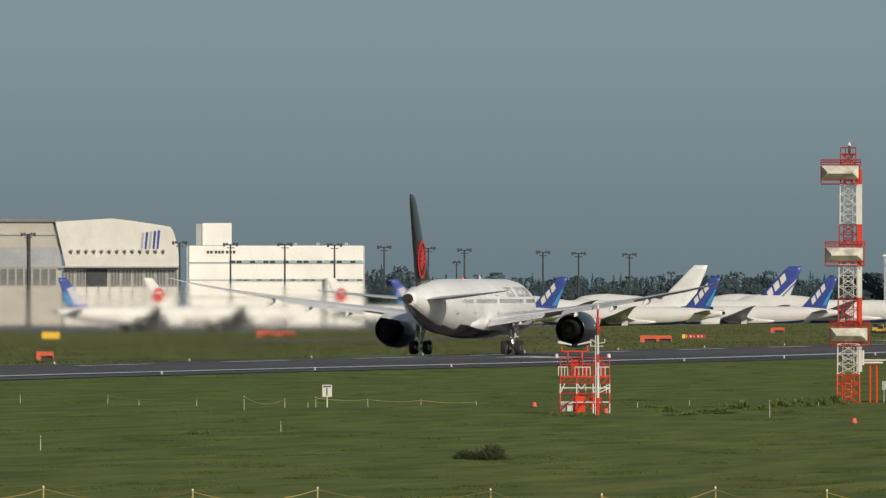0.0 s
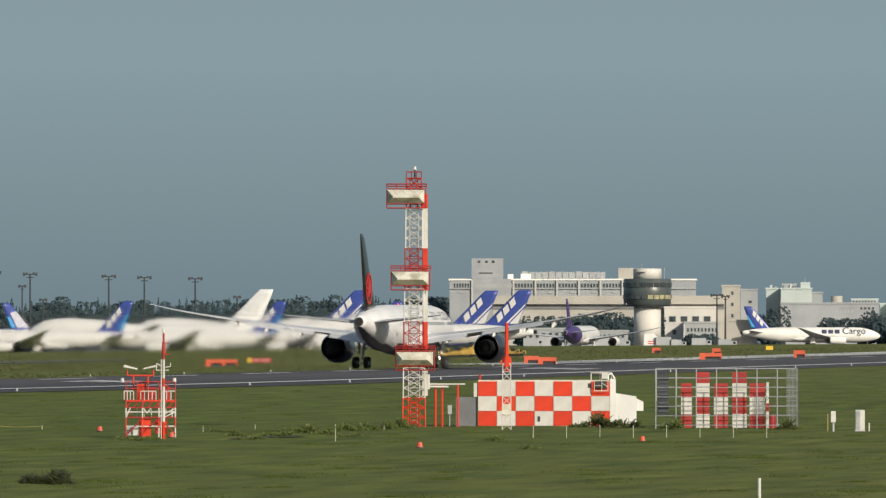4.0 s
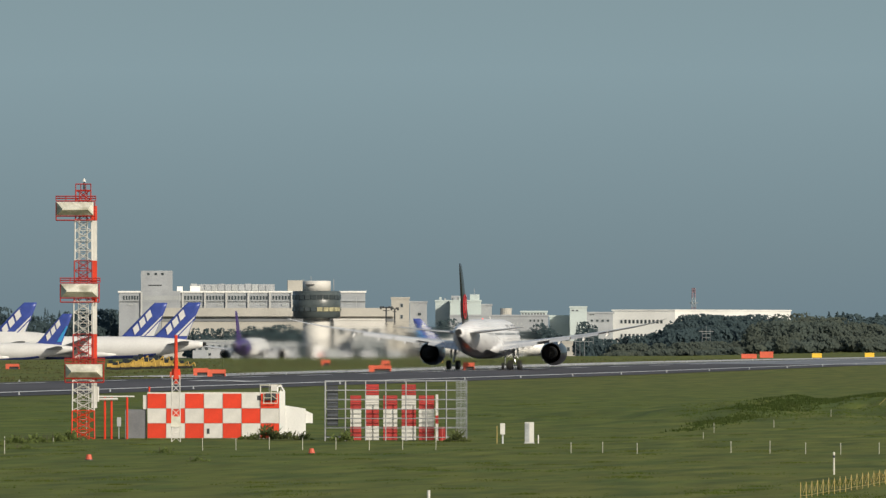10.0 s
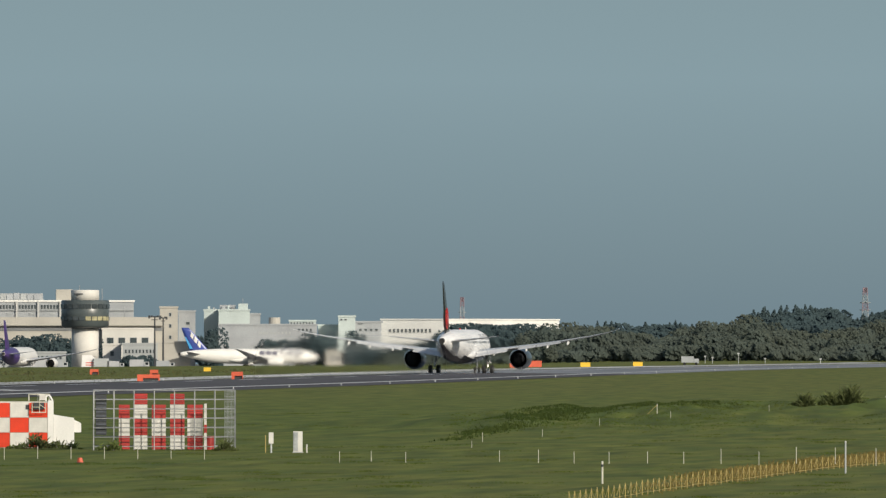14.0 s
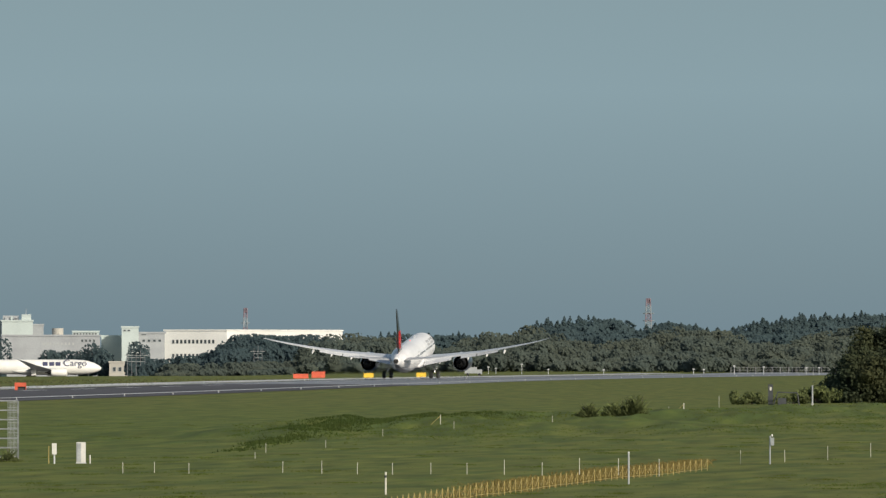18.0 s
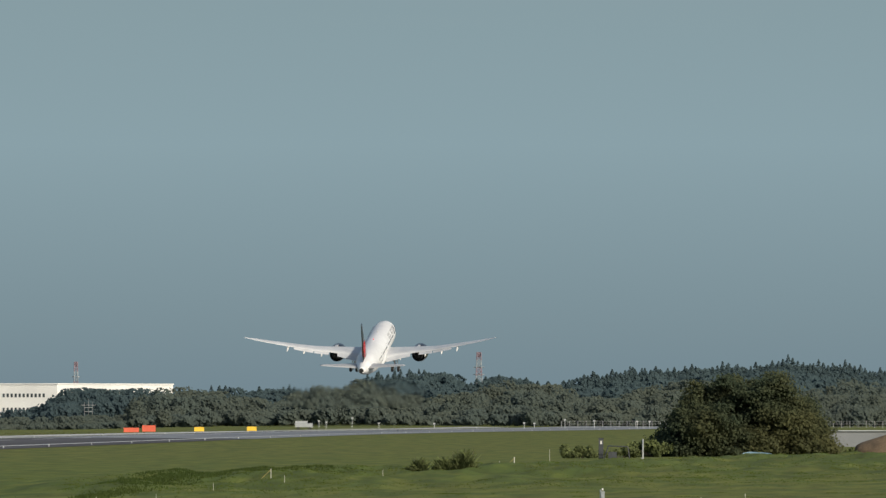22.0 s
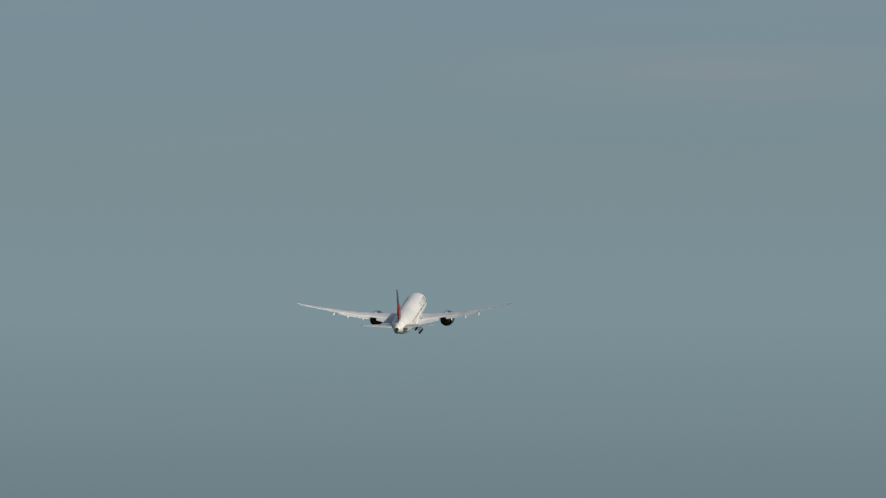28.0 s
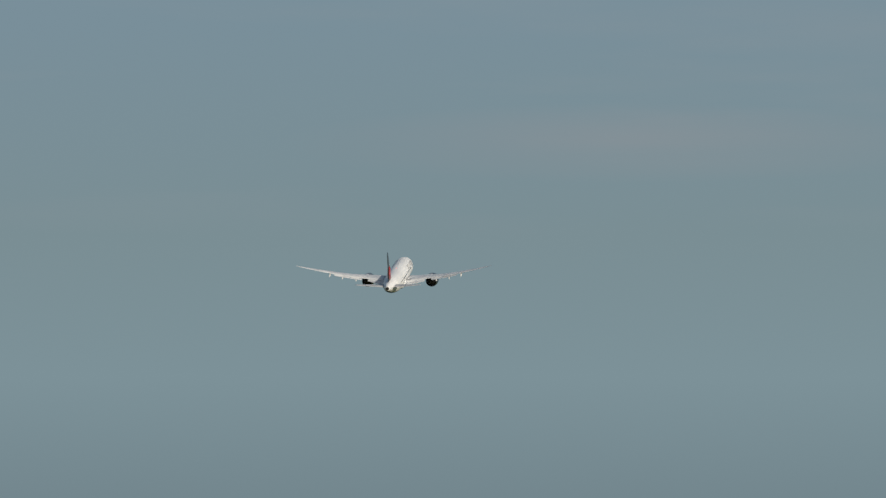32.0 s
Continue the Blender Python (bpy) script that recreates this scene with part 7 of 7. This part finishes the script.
for b in np.arange(636, 1580, 7):
    r = U(4700, 4760)
    x, y = spot(b, r)
    v = float(np.interp(b, [636, 700, 740, 800, 900, 1300, 1580], [478, 478, 486, 493, 493, 489, 486])) + U(-4, 9) - (6 if U() > .8 else 0)
    left.append((b + U(-4, 4), r, level(v, r) - ground_z(x, y), U(2.8, 4.6), U() > .5))
left += [(b + U(-5, 5), U(4650, 4700), U(10, 14), U(3, 4.8), False) for b in np.arange(640, 1580, 8)]
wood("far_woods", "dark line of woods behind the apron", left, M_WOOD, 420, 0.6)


def top_height(b):
    """Height of the far wood's edge along the bearings."""
    return float(np.interp(b, [2440, 2560, 2620, 2725, 2790, 2850, 2900, 2960, 3010, 3070, 3092, 3118, 3150, 3182, 3212, 3240, 3262, 3300, 3330, 3385, 3410, 3430, 3470, 3520, 3590, 3640, 3700, 3760, 3850, 3900, 3960, 4024, 4100, 4300],
                           [492, 489, 487, 504, 505, 489, 498, 494, 497, 496, 480, 472, 464, 458, 464, 465, 482, 478, 475, 480, 491, 486, 478, 466, 460, 461, 457, 455, 454, 457, 462, 468, 467, 470]))


back = []
for b in np.arange(2760, 4330, 9):
    for row, (ra, rb, drop) in enumerate(((4640, 4740, 0), (4480, 4600, 9), (4300, 4440, 19), (4120, 4260, 29))):
        r = U(ra, rb)
        x, y = spot(b, r)
        tall = -U(1, 9) if row < 2 and U() > .35 else 0
        want = level(top_height(b) + drop + U(-2, 8) + tall, r) - ground_z(x, y)
        if want > 3:
            back.append((b + U(-6, 6), r, want, U(4.6, 7.2) if tall else U(4.0, 8.0) * (.7 if want < 9 else 1), bool(tall) or U() > .75))
for b, v in ((3097, 470), (3114, 466), (3330, 470), (3352, 474), (3378, 476), (3496, 464), (3530, 461), (3562, 455), (3607, 455), (3640, 457), (3671, 452), (3725, 447), (3752, 452), (3784, 448), (3813, 445), (3841, 435),
             (3868, 449), (3895, 443), (3920, 450), (3942, 444), (3969, 453), (4004, 458)):
    x, y = spot(b, 4620)
    for db, dv in ((0, 0), (-9, 8), (8, 6), (17, 11), (-17, 12)):
        back.append((b + db, 4620 + db, level(v + dv - 2, 4620) - ground_z(x, y), 6.6 if dv else 5.8, True))
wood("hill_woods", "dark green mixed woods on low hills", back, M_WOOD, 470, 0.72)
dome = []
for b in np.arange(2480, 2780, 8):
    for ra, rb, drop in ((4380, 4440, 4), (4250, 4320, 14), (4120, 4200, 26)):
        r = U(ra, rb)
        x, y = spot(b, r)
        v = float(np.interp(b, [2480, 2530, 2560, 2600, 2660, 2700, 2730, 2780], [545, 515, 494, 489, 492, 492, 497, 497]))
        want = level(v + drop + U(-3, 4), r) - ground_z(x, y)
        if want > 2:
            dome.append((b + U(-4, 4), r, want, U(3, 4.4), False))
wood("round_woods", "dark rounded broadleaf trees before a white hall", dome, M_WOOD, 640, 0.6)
front = []
for b in np.arange(2690, 4330, 7):
    for ra, rb, ha, hb in ((3960, 4060, 8.0, 11.5), (3800, 3900, 5.5, 9.0), (3660, 3740, 2.5, 5.5)):
        front.append((b + U(-5, 5), U(ra, rb), U(ha, hb) * (1 + .25 * math.sin(b * .021)), U(2.4, 5.2), False))
for b in np.arange(2440, 2700, 7):
    front.append((b + U(-4, 4), U(4010, 4060), U(3.0, 5.0), U(2.4, 3.4), False))
    front.append((b + U(-4, 4), U(3940, 3990), U(1.6, 2.8), U(2.2, 3.0), False))
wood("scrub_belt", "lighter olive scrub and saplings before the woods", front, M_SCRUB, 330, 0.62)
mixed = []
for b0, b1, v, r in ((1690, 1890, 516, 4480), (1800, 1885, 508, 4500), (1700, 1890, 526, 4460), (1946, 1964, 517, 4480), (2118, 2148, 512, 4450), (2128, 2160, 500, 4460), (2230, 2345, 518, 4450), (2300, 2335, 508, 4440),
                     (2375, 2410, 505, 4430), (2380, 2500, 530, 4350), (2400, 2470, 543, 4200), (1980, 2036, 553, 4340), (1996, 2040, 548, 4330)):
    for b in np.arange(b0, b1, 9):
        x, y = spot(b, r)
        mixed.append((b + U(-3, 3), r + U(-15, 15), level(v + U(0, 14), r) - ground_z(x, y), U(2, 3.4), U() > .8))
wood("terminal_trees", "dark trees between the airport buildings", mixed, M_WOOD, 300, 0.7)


def bush(name, label, b, r, lobes, n, leaf, material=None, category="bush"):
    """A plant with stems and clumps of leaves. lobes: (dx, dy, z, rx, rz) in metres."""
    t = thing(name, label, category, stand(b, r))
    for dx, dy, z, rx, rz in lobes[:7]:
        part("stem", rod(bmesh.new(), (dx * .25, dy * .25, 0), (dx * .8, dy * .8, z), .05 + .02 * z, .025, 5), M_BARK, t)
    pts, out = [], []
    for dx, dy, z, rx, rz in lobes:
        d = rng.normal(size=(n, 3))
        d /= np.linalg.norm(d, axis=1)[:, None]
        d *= (0.45 + 0.6 * U(0, 1, n) ** 0.6)[:, None]
        p = d * (rx, rx, rz) + (dx, dy, z)
        pts.append(p[p[:, 2] > 0.03])
        out.append(d[p[:, 2] > 0.03])
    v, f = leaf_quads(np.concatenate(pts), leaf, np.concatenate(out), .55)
    cr = soup("leaves", v, f, material or M_BUSH, "", "", "")
    cr.parent = t
    return t


def weeds(label, b, r, w, h, n, category="weeds", name="weed_clump", blade=.05, material=None):
    """A ragged clump of upright narrow leaves on thin stalks."""
    t = thing(name, label, category, stand(b, r))
    n = int(n * .6)
    for k in range(5):
        x = U(-w, w) * .7
        part("stalk", rod(bmesh.new(), (x, U(-.2, .2), 0), (x + U(-.15, .15) * h, U(-.2, .2), h * U(.7, 1.05)), .012 + .01 * h, .008, 4), M_BARK, t)
    x = np.clip(rng.normal(size=n) * w * .5, -w, w)
    top = h * (1 - .75 * (x / (w * 1.05)) ** 2) * U(.35, 1.05, n) * (.75 + .35 * np.sin(x * 5 / w + b))
    foot = top * U(0, .85, n)
    p = np.stack([x, U(-.5, .5, n) * min(w, 1.2), foot], 1)
    tip = p + np.stack([U(-.8, .8, n) * (top - foot + .12 * h), U(-.8, .8, n) * (top - foot + .1 * h), (top - foot) * U(.2, 1, n) + .04 * h], 1)
    # blades set square to the sun: brightness built into their angle
    side = np.cross(tip - p, TO_SUN + .5 * rng.normal(size=(n, 3)))
    side *= (blade * U(.6, 1.4, n) / np.linalg.norm(side, axis=1))[:, None]
    mid = (p + tip) / 2
    v = np.stack([p, mid + side, tip, mid - side], 1).reshape(-1, 3)
    lf = soup("leaves", v, np.arange(4 * n).reshape(-1, 4), material or (M_HERB if h < .8 else M_BUSH), "", "", "")
    lf.parent = t
    return t


CROWN_X = (-12.9, -10.5, -8.7, -7.0, -5.3, -2.5, -0.4, 0.6, 1.6, 3.3, 4.7, 6.1, 7.8, 9.2, 9.9)
CROWN_Z = (0.6, 2.7, 5.4, 7.9, 9.6, 10.1, 9.8, 8.8, 10.2, 10.0, 8.3, 7.2, 5.1, 2.4, 0.6)


def big_tree():
    t = thing("broad_tree", "wide dark green broadleaf tree with low crown", "tree", stand(3775, 1446))
    tr = bmesh.new()
    rod(tr, (0, 0, 0), (.3, 0, 2.4), .75, .55, 12)
    part("trunk", tr, M_BARK, t)
    ends = []
    for k in range(15):
        a, reach = math.tau * k / 15 + U(-.2, .2), U(2, 5.5)
        e = Vector((math.cos(a) * reach, math.sin(a) * reach * .7, U(3.2, 5.6)))
        bm = bmesh.new()
        m = Vector((.3, 0, 2.2)).lerp(e, .5) + Vector((0, 0, .6))
        rod(bm, (.3, 0, 2.2), m, .28, .18, 7)
        rod(bm, m, e, .18, .06, 6)
        part("limb", bm, M_BARK, t)
        ends.append(e)
    # the crown: boughs of uneven size, each a loose heap of leaf sprays, with gaps between them
    pts, out = [], []
    for k in range(150):
        u = -12.4 + 22.0 * (k * .6180 % 1)
        top = float(np.interp(u, CROWN_X, CROWN_Z)) + U(-1.1, .4)
        phi = 2.0 * (k * .7549 % 1) ** 1.1
        rad = U(.6, 2.7) * (.5 + .05 * top)
        deep = U(.62, 1.06) if k % 4 else .5
        c = np.array((u, -math.cos(phi) * (1.0 + top * .5) * deep, .4 + math.sin(phi) * top * deep))
        c[2] = min(c[2], top - rad * .6)
        for j in range(int(4 + 4.5 * rad)):
            d = rng.normal(size=3)
            d /= np.linalg.norm(d)
            tip = c + d * (rad, rad, rad * .75) * U(.35, 1.0)
            m = int(U(50, 125))
            q = tip + rng.normal(size=(m, 3)) * (.60, .60, .30) * U(.6, 1.3)
            q = q[(q[:, 2] > .1) & (q[:, 2] < top + .9)]
            pts.append(q)
            out.append(np.tile(d * .5 + (0, 0, .4), (len(q), 1)) + (q - tip) * .5)
    pts, out = np.concatenate(pts), np.concatenate(out)
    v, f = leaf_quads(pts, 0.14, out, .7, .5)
    cr = soup("crown", v, f, M_LEAF, "", "", "")
    cr.parent = t


big_tree()
bush("bush", "low spreading shrub at the foot of a tree", 3610, 1440, [(U(-4, 3), U(-1, 1), U(.5, 1.6), U(.8, 1.3), U(.5, .9)) for k in range(9)], 160, .15)
weeds("small spiky bush on the grassy bank", 3186, 1010, 1.0, 1.35, 1700, "bush", "bush", .065)
weeds("spiky leafy bush on the grassy bank", 3254, 1005, 1.8, 2.0, 3800, "bush", "bush", .07)
bush("bush", "scrubby bushes beside a dark post", 3470, 1405, [(U(-2.6, 2.2), U(-.6, .6), U(.3, 1.2), U(.5, .9), U(.3, .6)) for k in range(8)], 150, .13)
bush("bush", "scrubby bushes beside a bent pipe", 3545, 1420, [(U(-2.6, 2.6), U(-.6, .6), U(.3, .9), U(.5, .9), U(.3, .5)) for k in range(8)], 150, .13)
def soil_heap(b, r, w, h):
    t = thing("soil_heap", "heap of brown earth with weeds by a shed", "soil heap", stand(b, r))
    bm = bmesh.new()
    rings = []
    for k in range(8):
        q = k / 7
        rings.append([(math.cos(a) * w * (1 - q ** 1.7) * (1 + .12 * math.sin(3 * a + k)) + .3 * q, math.sin(a) * w * .6 * (1 - q ** 1.7), h * q * (1 + .08 * math.sin(2 * a))) for a in np.linspace(0, math.tau, 27)[:-1]])
    loft(bm, rings, False)
    part("earth", bm, mat("heap_soil", (0.12, 0.085, 0.052), 0.95, var=0.25, scale=0.4, fine=4, bump=0.5), t, "", True)


soil_heap(4020, 1480, 5.4, 2.6)
weeds("weeds beside a heap of earth", 3946, 1474, 1.6, 1.0, 700, "weeds", "weed_clump", .12)
weeds("dark ragged shrub in the mown grass", 854, 478, 1.12, .74, 3600, "bush", "bush", .022, M_LEAF)
weeds("leafy weeds in the mown grass", 1926, 398, .62, .5, 420)
weeds("tall leafy weeds at the hut wall", 1838, 714, 1.35, 1.0, 900)
weeds("leafy weeds at the hut wall", 1796, 716, .7, .5, 300)
weeds("leafy weeds at the annex wall", 1885, 716, .8, .55, 300)
weeds("weeds against the pipe cage", 2163, 705, .75, .8, 420)
weeds("weeds at the cage corner", 1960, 705, .8, .75, 420)
weeds("rough weeds before the antenna tower", 1385, 690, 1.2, .6, 420)
weeds("thin weeds beside a bare soil patch", 1322, 680, 1.3, .55, 420)
for b, r, w, h in ((1190, 668, 1.1, .34), (1228, 648, 1.4, .30), (1262, 660, 1.2, .42), (1300, 690, 1.3, .5), (1345, 672, .9, .4), (1415, 700, 1.2, .55), (1452, 706, 1.0, .6), (1478, 712, .8, .7), (1160, 690, 1.0, .3), (1395, 660, .9, .28)):
    weeds("ragged weeds round a bare soil patch", b, r, w, h, 420)
weeds("low weeds under the marker mast", 1010, 640, 1.5, .4, 520)
weeds("small dark weeds in the grass", 350, 560, .7, .3, 260)
weeds("small dark weeds in the grass", 2080, 420, .5, .3, 220)
weeds("low weeds on the mown field", 1640, 640, .9, .35, 260)
weeds("low weeds on the mown field", 1705, 600, .6, .3, 200)


def blades(name, label, pts, height, width, material):
    """Tufts of three leaning blades each."""
    n = len(pts)
    vs = []
    for k in range(3):
        a = U(0, math.tau, n)
        d = np.stack([np.cos(a), np.sin(a), np.zeros(n)], 1)
        h = height * U(.55, 1.3, n)
        lean = np.stack([U(-.5, .5, n) * h, U(-.5, .5, n) * h, h], 1)
        w = (width * U(.7, 1.3, n))[:, None]
        o = np.stack([U(-.12, .12, n), U(-.12, .12, n), np.full(n, -.02)], 1)
        vs.append(np.stack([pts + o - d * w, pts + o + d * w, pts + o + lean], 1))
    v = np.stack(vs, 1).reshape(-1, 3)
    return soup(name, v, np.arange(len(v)).reshape(-1, 3), material, "stuff", label, "grass")


def scatter(n, b0, b1, r0, r1, keep=None):
    out = []
    b = U(b0, b1, n)
    r = r0 * (r1 / r0) ** U(0, 1, n)
    for bb, rr in zip(b, r):
        x, y = spot(bb, rr)
        if keep is None or keep(x, y):
            out.append((x, y, ground_z(x, y)))
    return np.array(out)


def patchy(x, y):
    return noise.noise((x * .35, y * .05, 3.0)) > -0.15 + .3 * noise.noise((x * .05, y * .01, 9.0))


blades("grass_tufts", "short tufts of mown grass over the field", scatter(16000, -150, 4250, 355, 1250, patchy), .04, .04, M_TUFT)


def clumps(n, per):
    """Points in loose low clumps all over the field."""
    out = []
    for x, y, _ in scatter(n, -150, 4250, 372, 1150):
        w = U(.25, 1.0)
        for dx, dy in zip(rng.normal(size=per) * w, rng.normal(size=per) * w * 2.2):
            out.append((x + dx, y + dy, ground_z(x + dx, y + dy)))
    return np.array(out)


blades("field_clumps", "low darker clumps of clover and grass over the field", clumps(620, 70), .075, .028, M_TALL)


def on_bank(x, y):
    if AHEAD + math.atan2(x, y) * TICK < 2560:
        return False
    k = noise.noise((x * .11, y * .011, 5.0)) + .5 * noise.noise((x * .33, y * .035, 8.0))
    return .75 * ease(bank_rise(x, y) / .6) * ease((k + .45) / .8) > U(0, 1.0)


def on_rim(x, y):
    k = noise.noise((x * .20, y * .016, 15.0)) + .4 * noise.noise((x * .8, y * .05, 3.0))
    return .50 * rim_weight(x, y) * ease((k + .50) / 1.1) > U(0, 1.0)


blades("rim_grass", "tall rank dark grass along the rim of the bank", scatter(300000, 2490, 3230, 745, 1130, on_rim), .17, .05, M_RANK)
blades("bank_grass", "taller rough grass on the bank", scatter(120000, 2350, 4250, 720, 1400, on_bank), .09, .035, M_TALL)


def by_barrier(x, y):
    b, r = AHEAD + math.atan2(x, y) * TICK, math.hypot(x, y)
    mid = 480 + .32 * (b - 2770)
    return ease((b - 2850) / 350) * ease((3420 - b) / 60) * ease(1.2 - abs(r - mid - 12) / 34) * .9 > U(0, 1.0)


blades("dry_grass", "strip of dry tan grass along the rope barrier", scatter(60000, 2800, 3520, 480, 720, by_barrier), .13, .03, M_STRAW)


def rough(x, y):
    return noise.noise((x * .16, y * .03, 7.0)) > U(.0, 1.0)


blades("rough_grass", "scattered darker rough grass clumps", scatter(6000, -150, 4250, 360, 1100, rough), .06, .06, M_TALL)


def on_verge(x, y):
    side = -x
    return 268 < side < 430 and noise.noise((x * .05, y * .006, 4.0)) + .5 * noise.noise((x * .2, y * .02, 2.0)) > U(-.5, .6)


blades("verge_weeds", "rough brownish weeds on the far verge", scatter(34000, -100, 3000, 1150, 2600, on_verge), .22, .14, M_WEED)


def motions():
    TAKEOFF = [
        (0, 1219.3, 0.00, 0.00), (0.5, 1247.1, 0.00, 0.00), (1, 1275.6, 0.00, 0.00), (1.5, 1303.8, 0.00, 0.00),
        (2, 1332.7, 0.00, 0.00), (2.5, 1362.5, 0.00, 0.00), (3, 1391.9, 0.00, 0.00), (3.5, 1422.5, 0.00, 0.00),
        (4, 1454.2, 0.00, 0.00), (4.5, 1485.9, 0.00, 0.00), (5, 1517.9, 0.00, 0.00), (5.5, 1550.2, 0.00, 0.00),
        (6, 1582.9, 0.00, 0.00), (6.5, 1616.0, 0.00, 0.00), (7, 1649.0, 0.00, 0.00), (7.5, 1682.1, 0.00, 0.00),
        (8, 1715.3, 0.00, 0.00), (8.5, 1748.7, 0.00, 0.00), (9, 1781.8, 0.00, 0.00), (9.5, 1816.0, 0.00, 0.00),
        (10, 1851.3, 0.00, 0.00), (10.5, 1887.0, 0.00, 0.00), (11, 1922.0, 0.00, 0.00), (11.5, 1956.7, 0.00, 0.00),
        (12, 1992.5, 0.00, 0.00), (12.5, 2030.3, 0.00, 0.00), (13, 2068.2, 0.00, 0.00), (13.5, 2105.5, 0.00, 0.00),
        (14, 2143.7, 0.00, 0.00), (14.5, 2181.8, 0.00, 0.00), (15, 2221.8, 0.00, 0.00), (15.5, 2260.2, 0.00, 0.00),
        (16, 2297.3, 0.00, 0.23), (16.5, 2334.7, 0.00, 0.80), (17, 2372.4, 0.00, 1.90), (17.5, 2410.1, 0.03, 3.00),
        (18, 2452.2, 0.24, 4.40), (18.5, 2493.3, 0.60, 5.80), (19, 2534.1, 1.44, 7.00), (19.5, 2574.6, 2.36, 7.80),
        (20, 2616.1, 3.48, 8.70), (20.5, 2654.0, 5.34, 9.30), (21, 2693.7, 7.64, 9.90), (21.5, 2732.4, 10.50, 10.30),
        (22, 2769.8, 13.61, 10.70), (22.5, 2806.0, 17.43, 10.80), (23, 2843.8, 21.70, 10.90), (23.5, 2880.1, 26.40, 10.80),
        (24, 2916.1, 31.10, 10.70), (24.5, 2954.2, 35.95, 10.60), (25, 2989.5, 40.98, 10.50), (25.5, 3025.0, 45.88, 10.42),
        (26, 3061.0, 50.58, 10.33), (26.5, 3097.0, 55.28, 10.25), (27, 3133.0, 59.98, 10.17), (27.5, 3169.0, 64.68, 10.08),
        (28, 3205.0, 69.38, 10.00), (28.5, 3241.0, 74.08, 10.00), (29, 3277.0, 78.78, 10.00), (29.5, 3313.0, 83.48, 10.00),
        (30, 3349.0, 88.18, 10.00), (30.5, 3385.0, 92.88, 10.00), (31, 3421.0, 97.58, 10.00), (31.5, 3457.0, 102.28, 10.00),
        (32, 3493.0, 106.98, 10.00),
    ]

    def climb(t, y, z):
        """Place on the climb-out, a little farther out along the line of sight towards the end."""
        k = 1 + 0.025 * max(0.0, t - 25) / 7
        return RUNWAY_X * k, y * k, EYE_Z + (z + 0.14 - EYE_Z) * k

    walk(airliner, [(t, pose(*climb(t, y, z), p, 0, -1.5 * min(1, max(0, (t - 17) / 10)))) for t, y, z, p in TAKEOFF])
    # the wheels fold inwards after lift-off
    for g, s in zip(hero_gears[:2], (-1, 1)):
        l = tuple(g.location)
        g.rotation_mode = "QUATERNION"
        walk(g, [(0, pose(*l)), (26.2, pose(*l)), (27.6, pose(*l, 0, s * 30, 0)), (28.8, pose(*l, 0, s * 62, 0)), (29.8, pose(l[0] - s * 0.4, l[1], l[2] + .5, 0, s * 88, 0)),
                 (32, pose(l[0] - s * 0.4, l[1], l[2] + .5, 0, s * 88, 0))])
    g = hero_gears[2]
    l = tuple(g.location)
    walk(g, [(0, pose(*l)), (26.2, pose(*l)), (28.4, pose(l[0], l[1], l[2] + .3, 70, 0, 0)), (32, pose(l[0], l[1], l[2] + 1.0, 80, 0, 0))])

    # the wings bend up as they take the load, the outer panels more
    def bend(x, z, angle):
        return Matrix.Translation((x, 0, z)) @ Matrix.Rotation(radians(-angle), 4, "Y") @ Matrix.Translation((-x, 0, -z))

    for inner, outer, s in zip(hero_gears[3:5], hero_gears[5:7], (-1, 1)):
        load = [(0, 0.0), (13, 0.0), (17, 0.3), (20, 1.0), (32, 1.0)]
        walk(inner, [(t, bend(s * 3.0, 3.6, 1.4 * s * k)) for t, k in load])
        walk(outer, [(t, bend(s * 3.0, 3.6, 1.4 * s * k) @ bend(s * 14.0, 5.08, 3.8 * s * k)) for t, k in load])


motions()
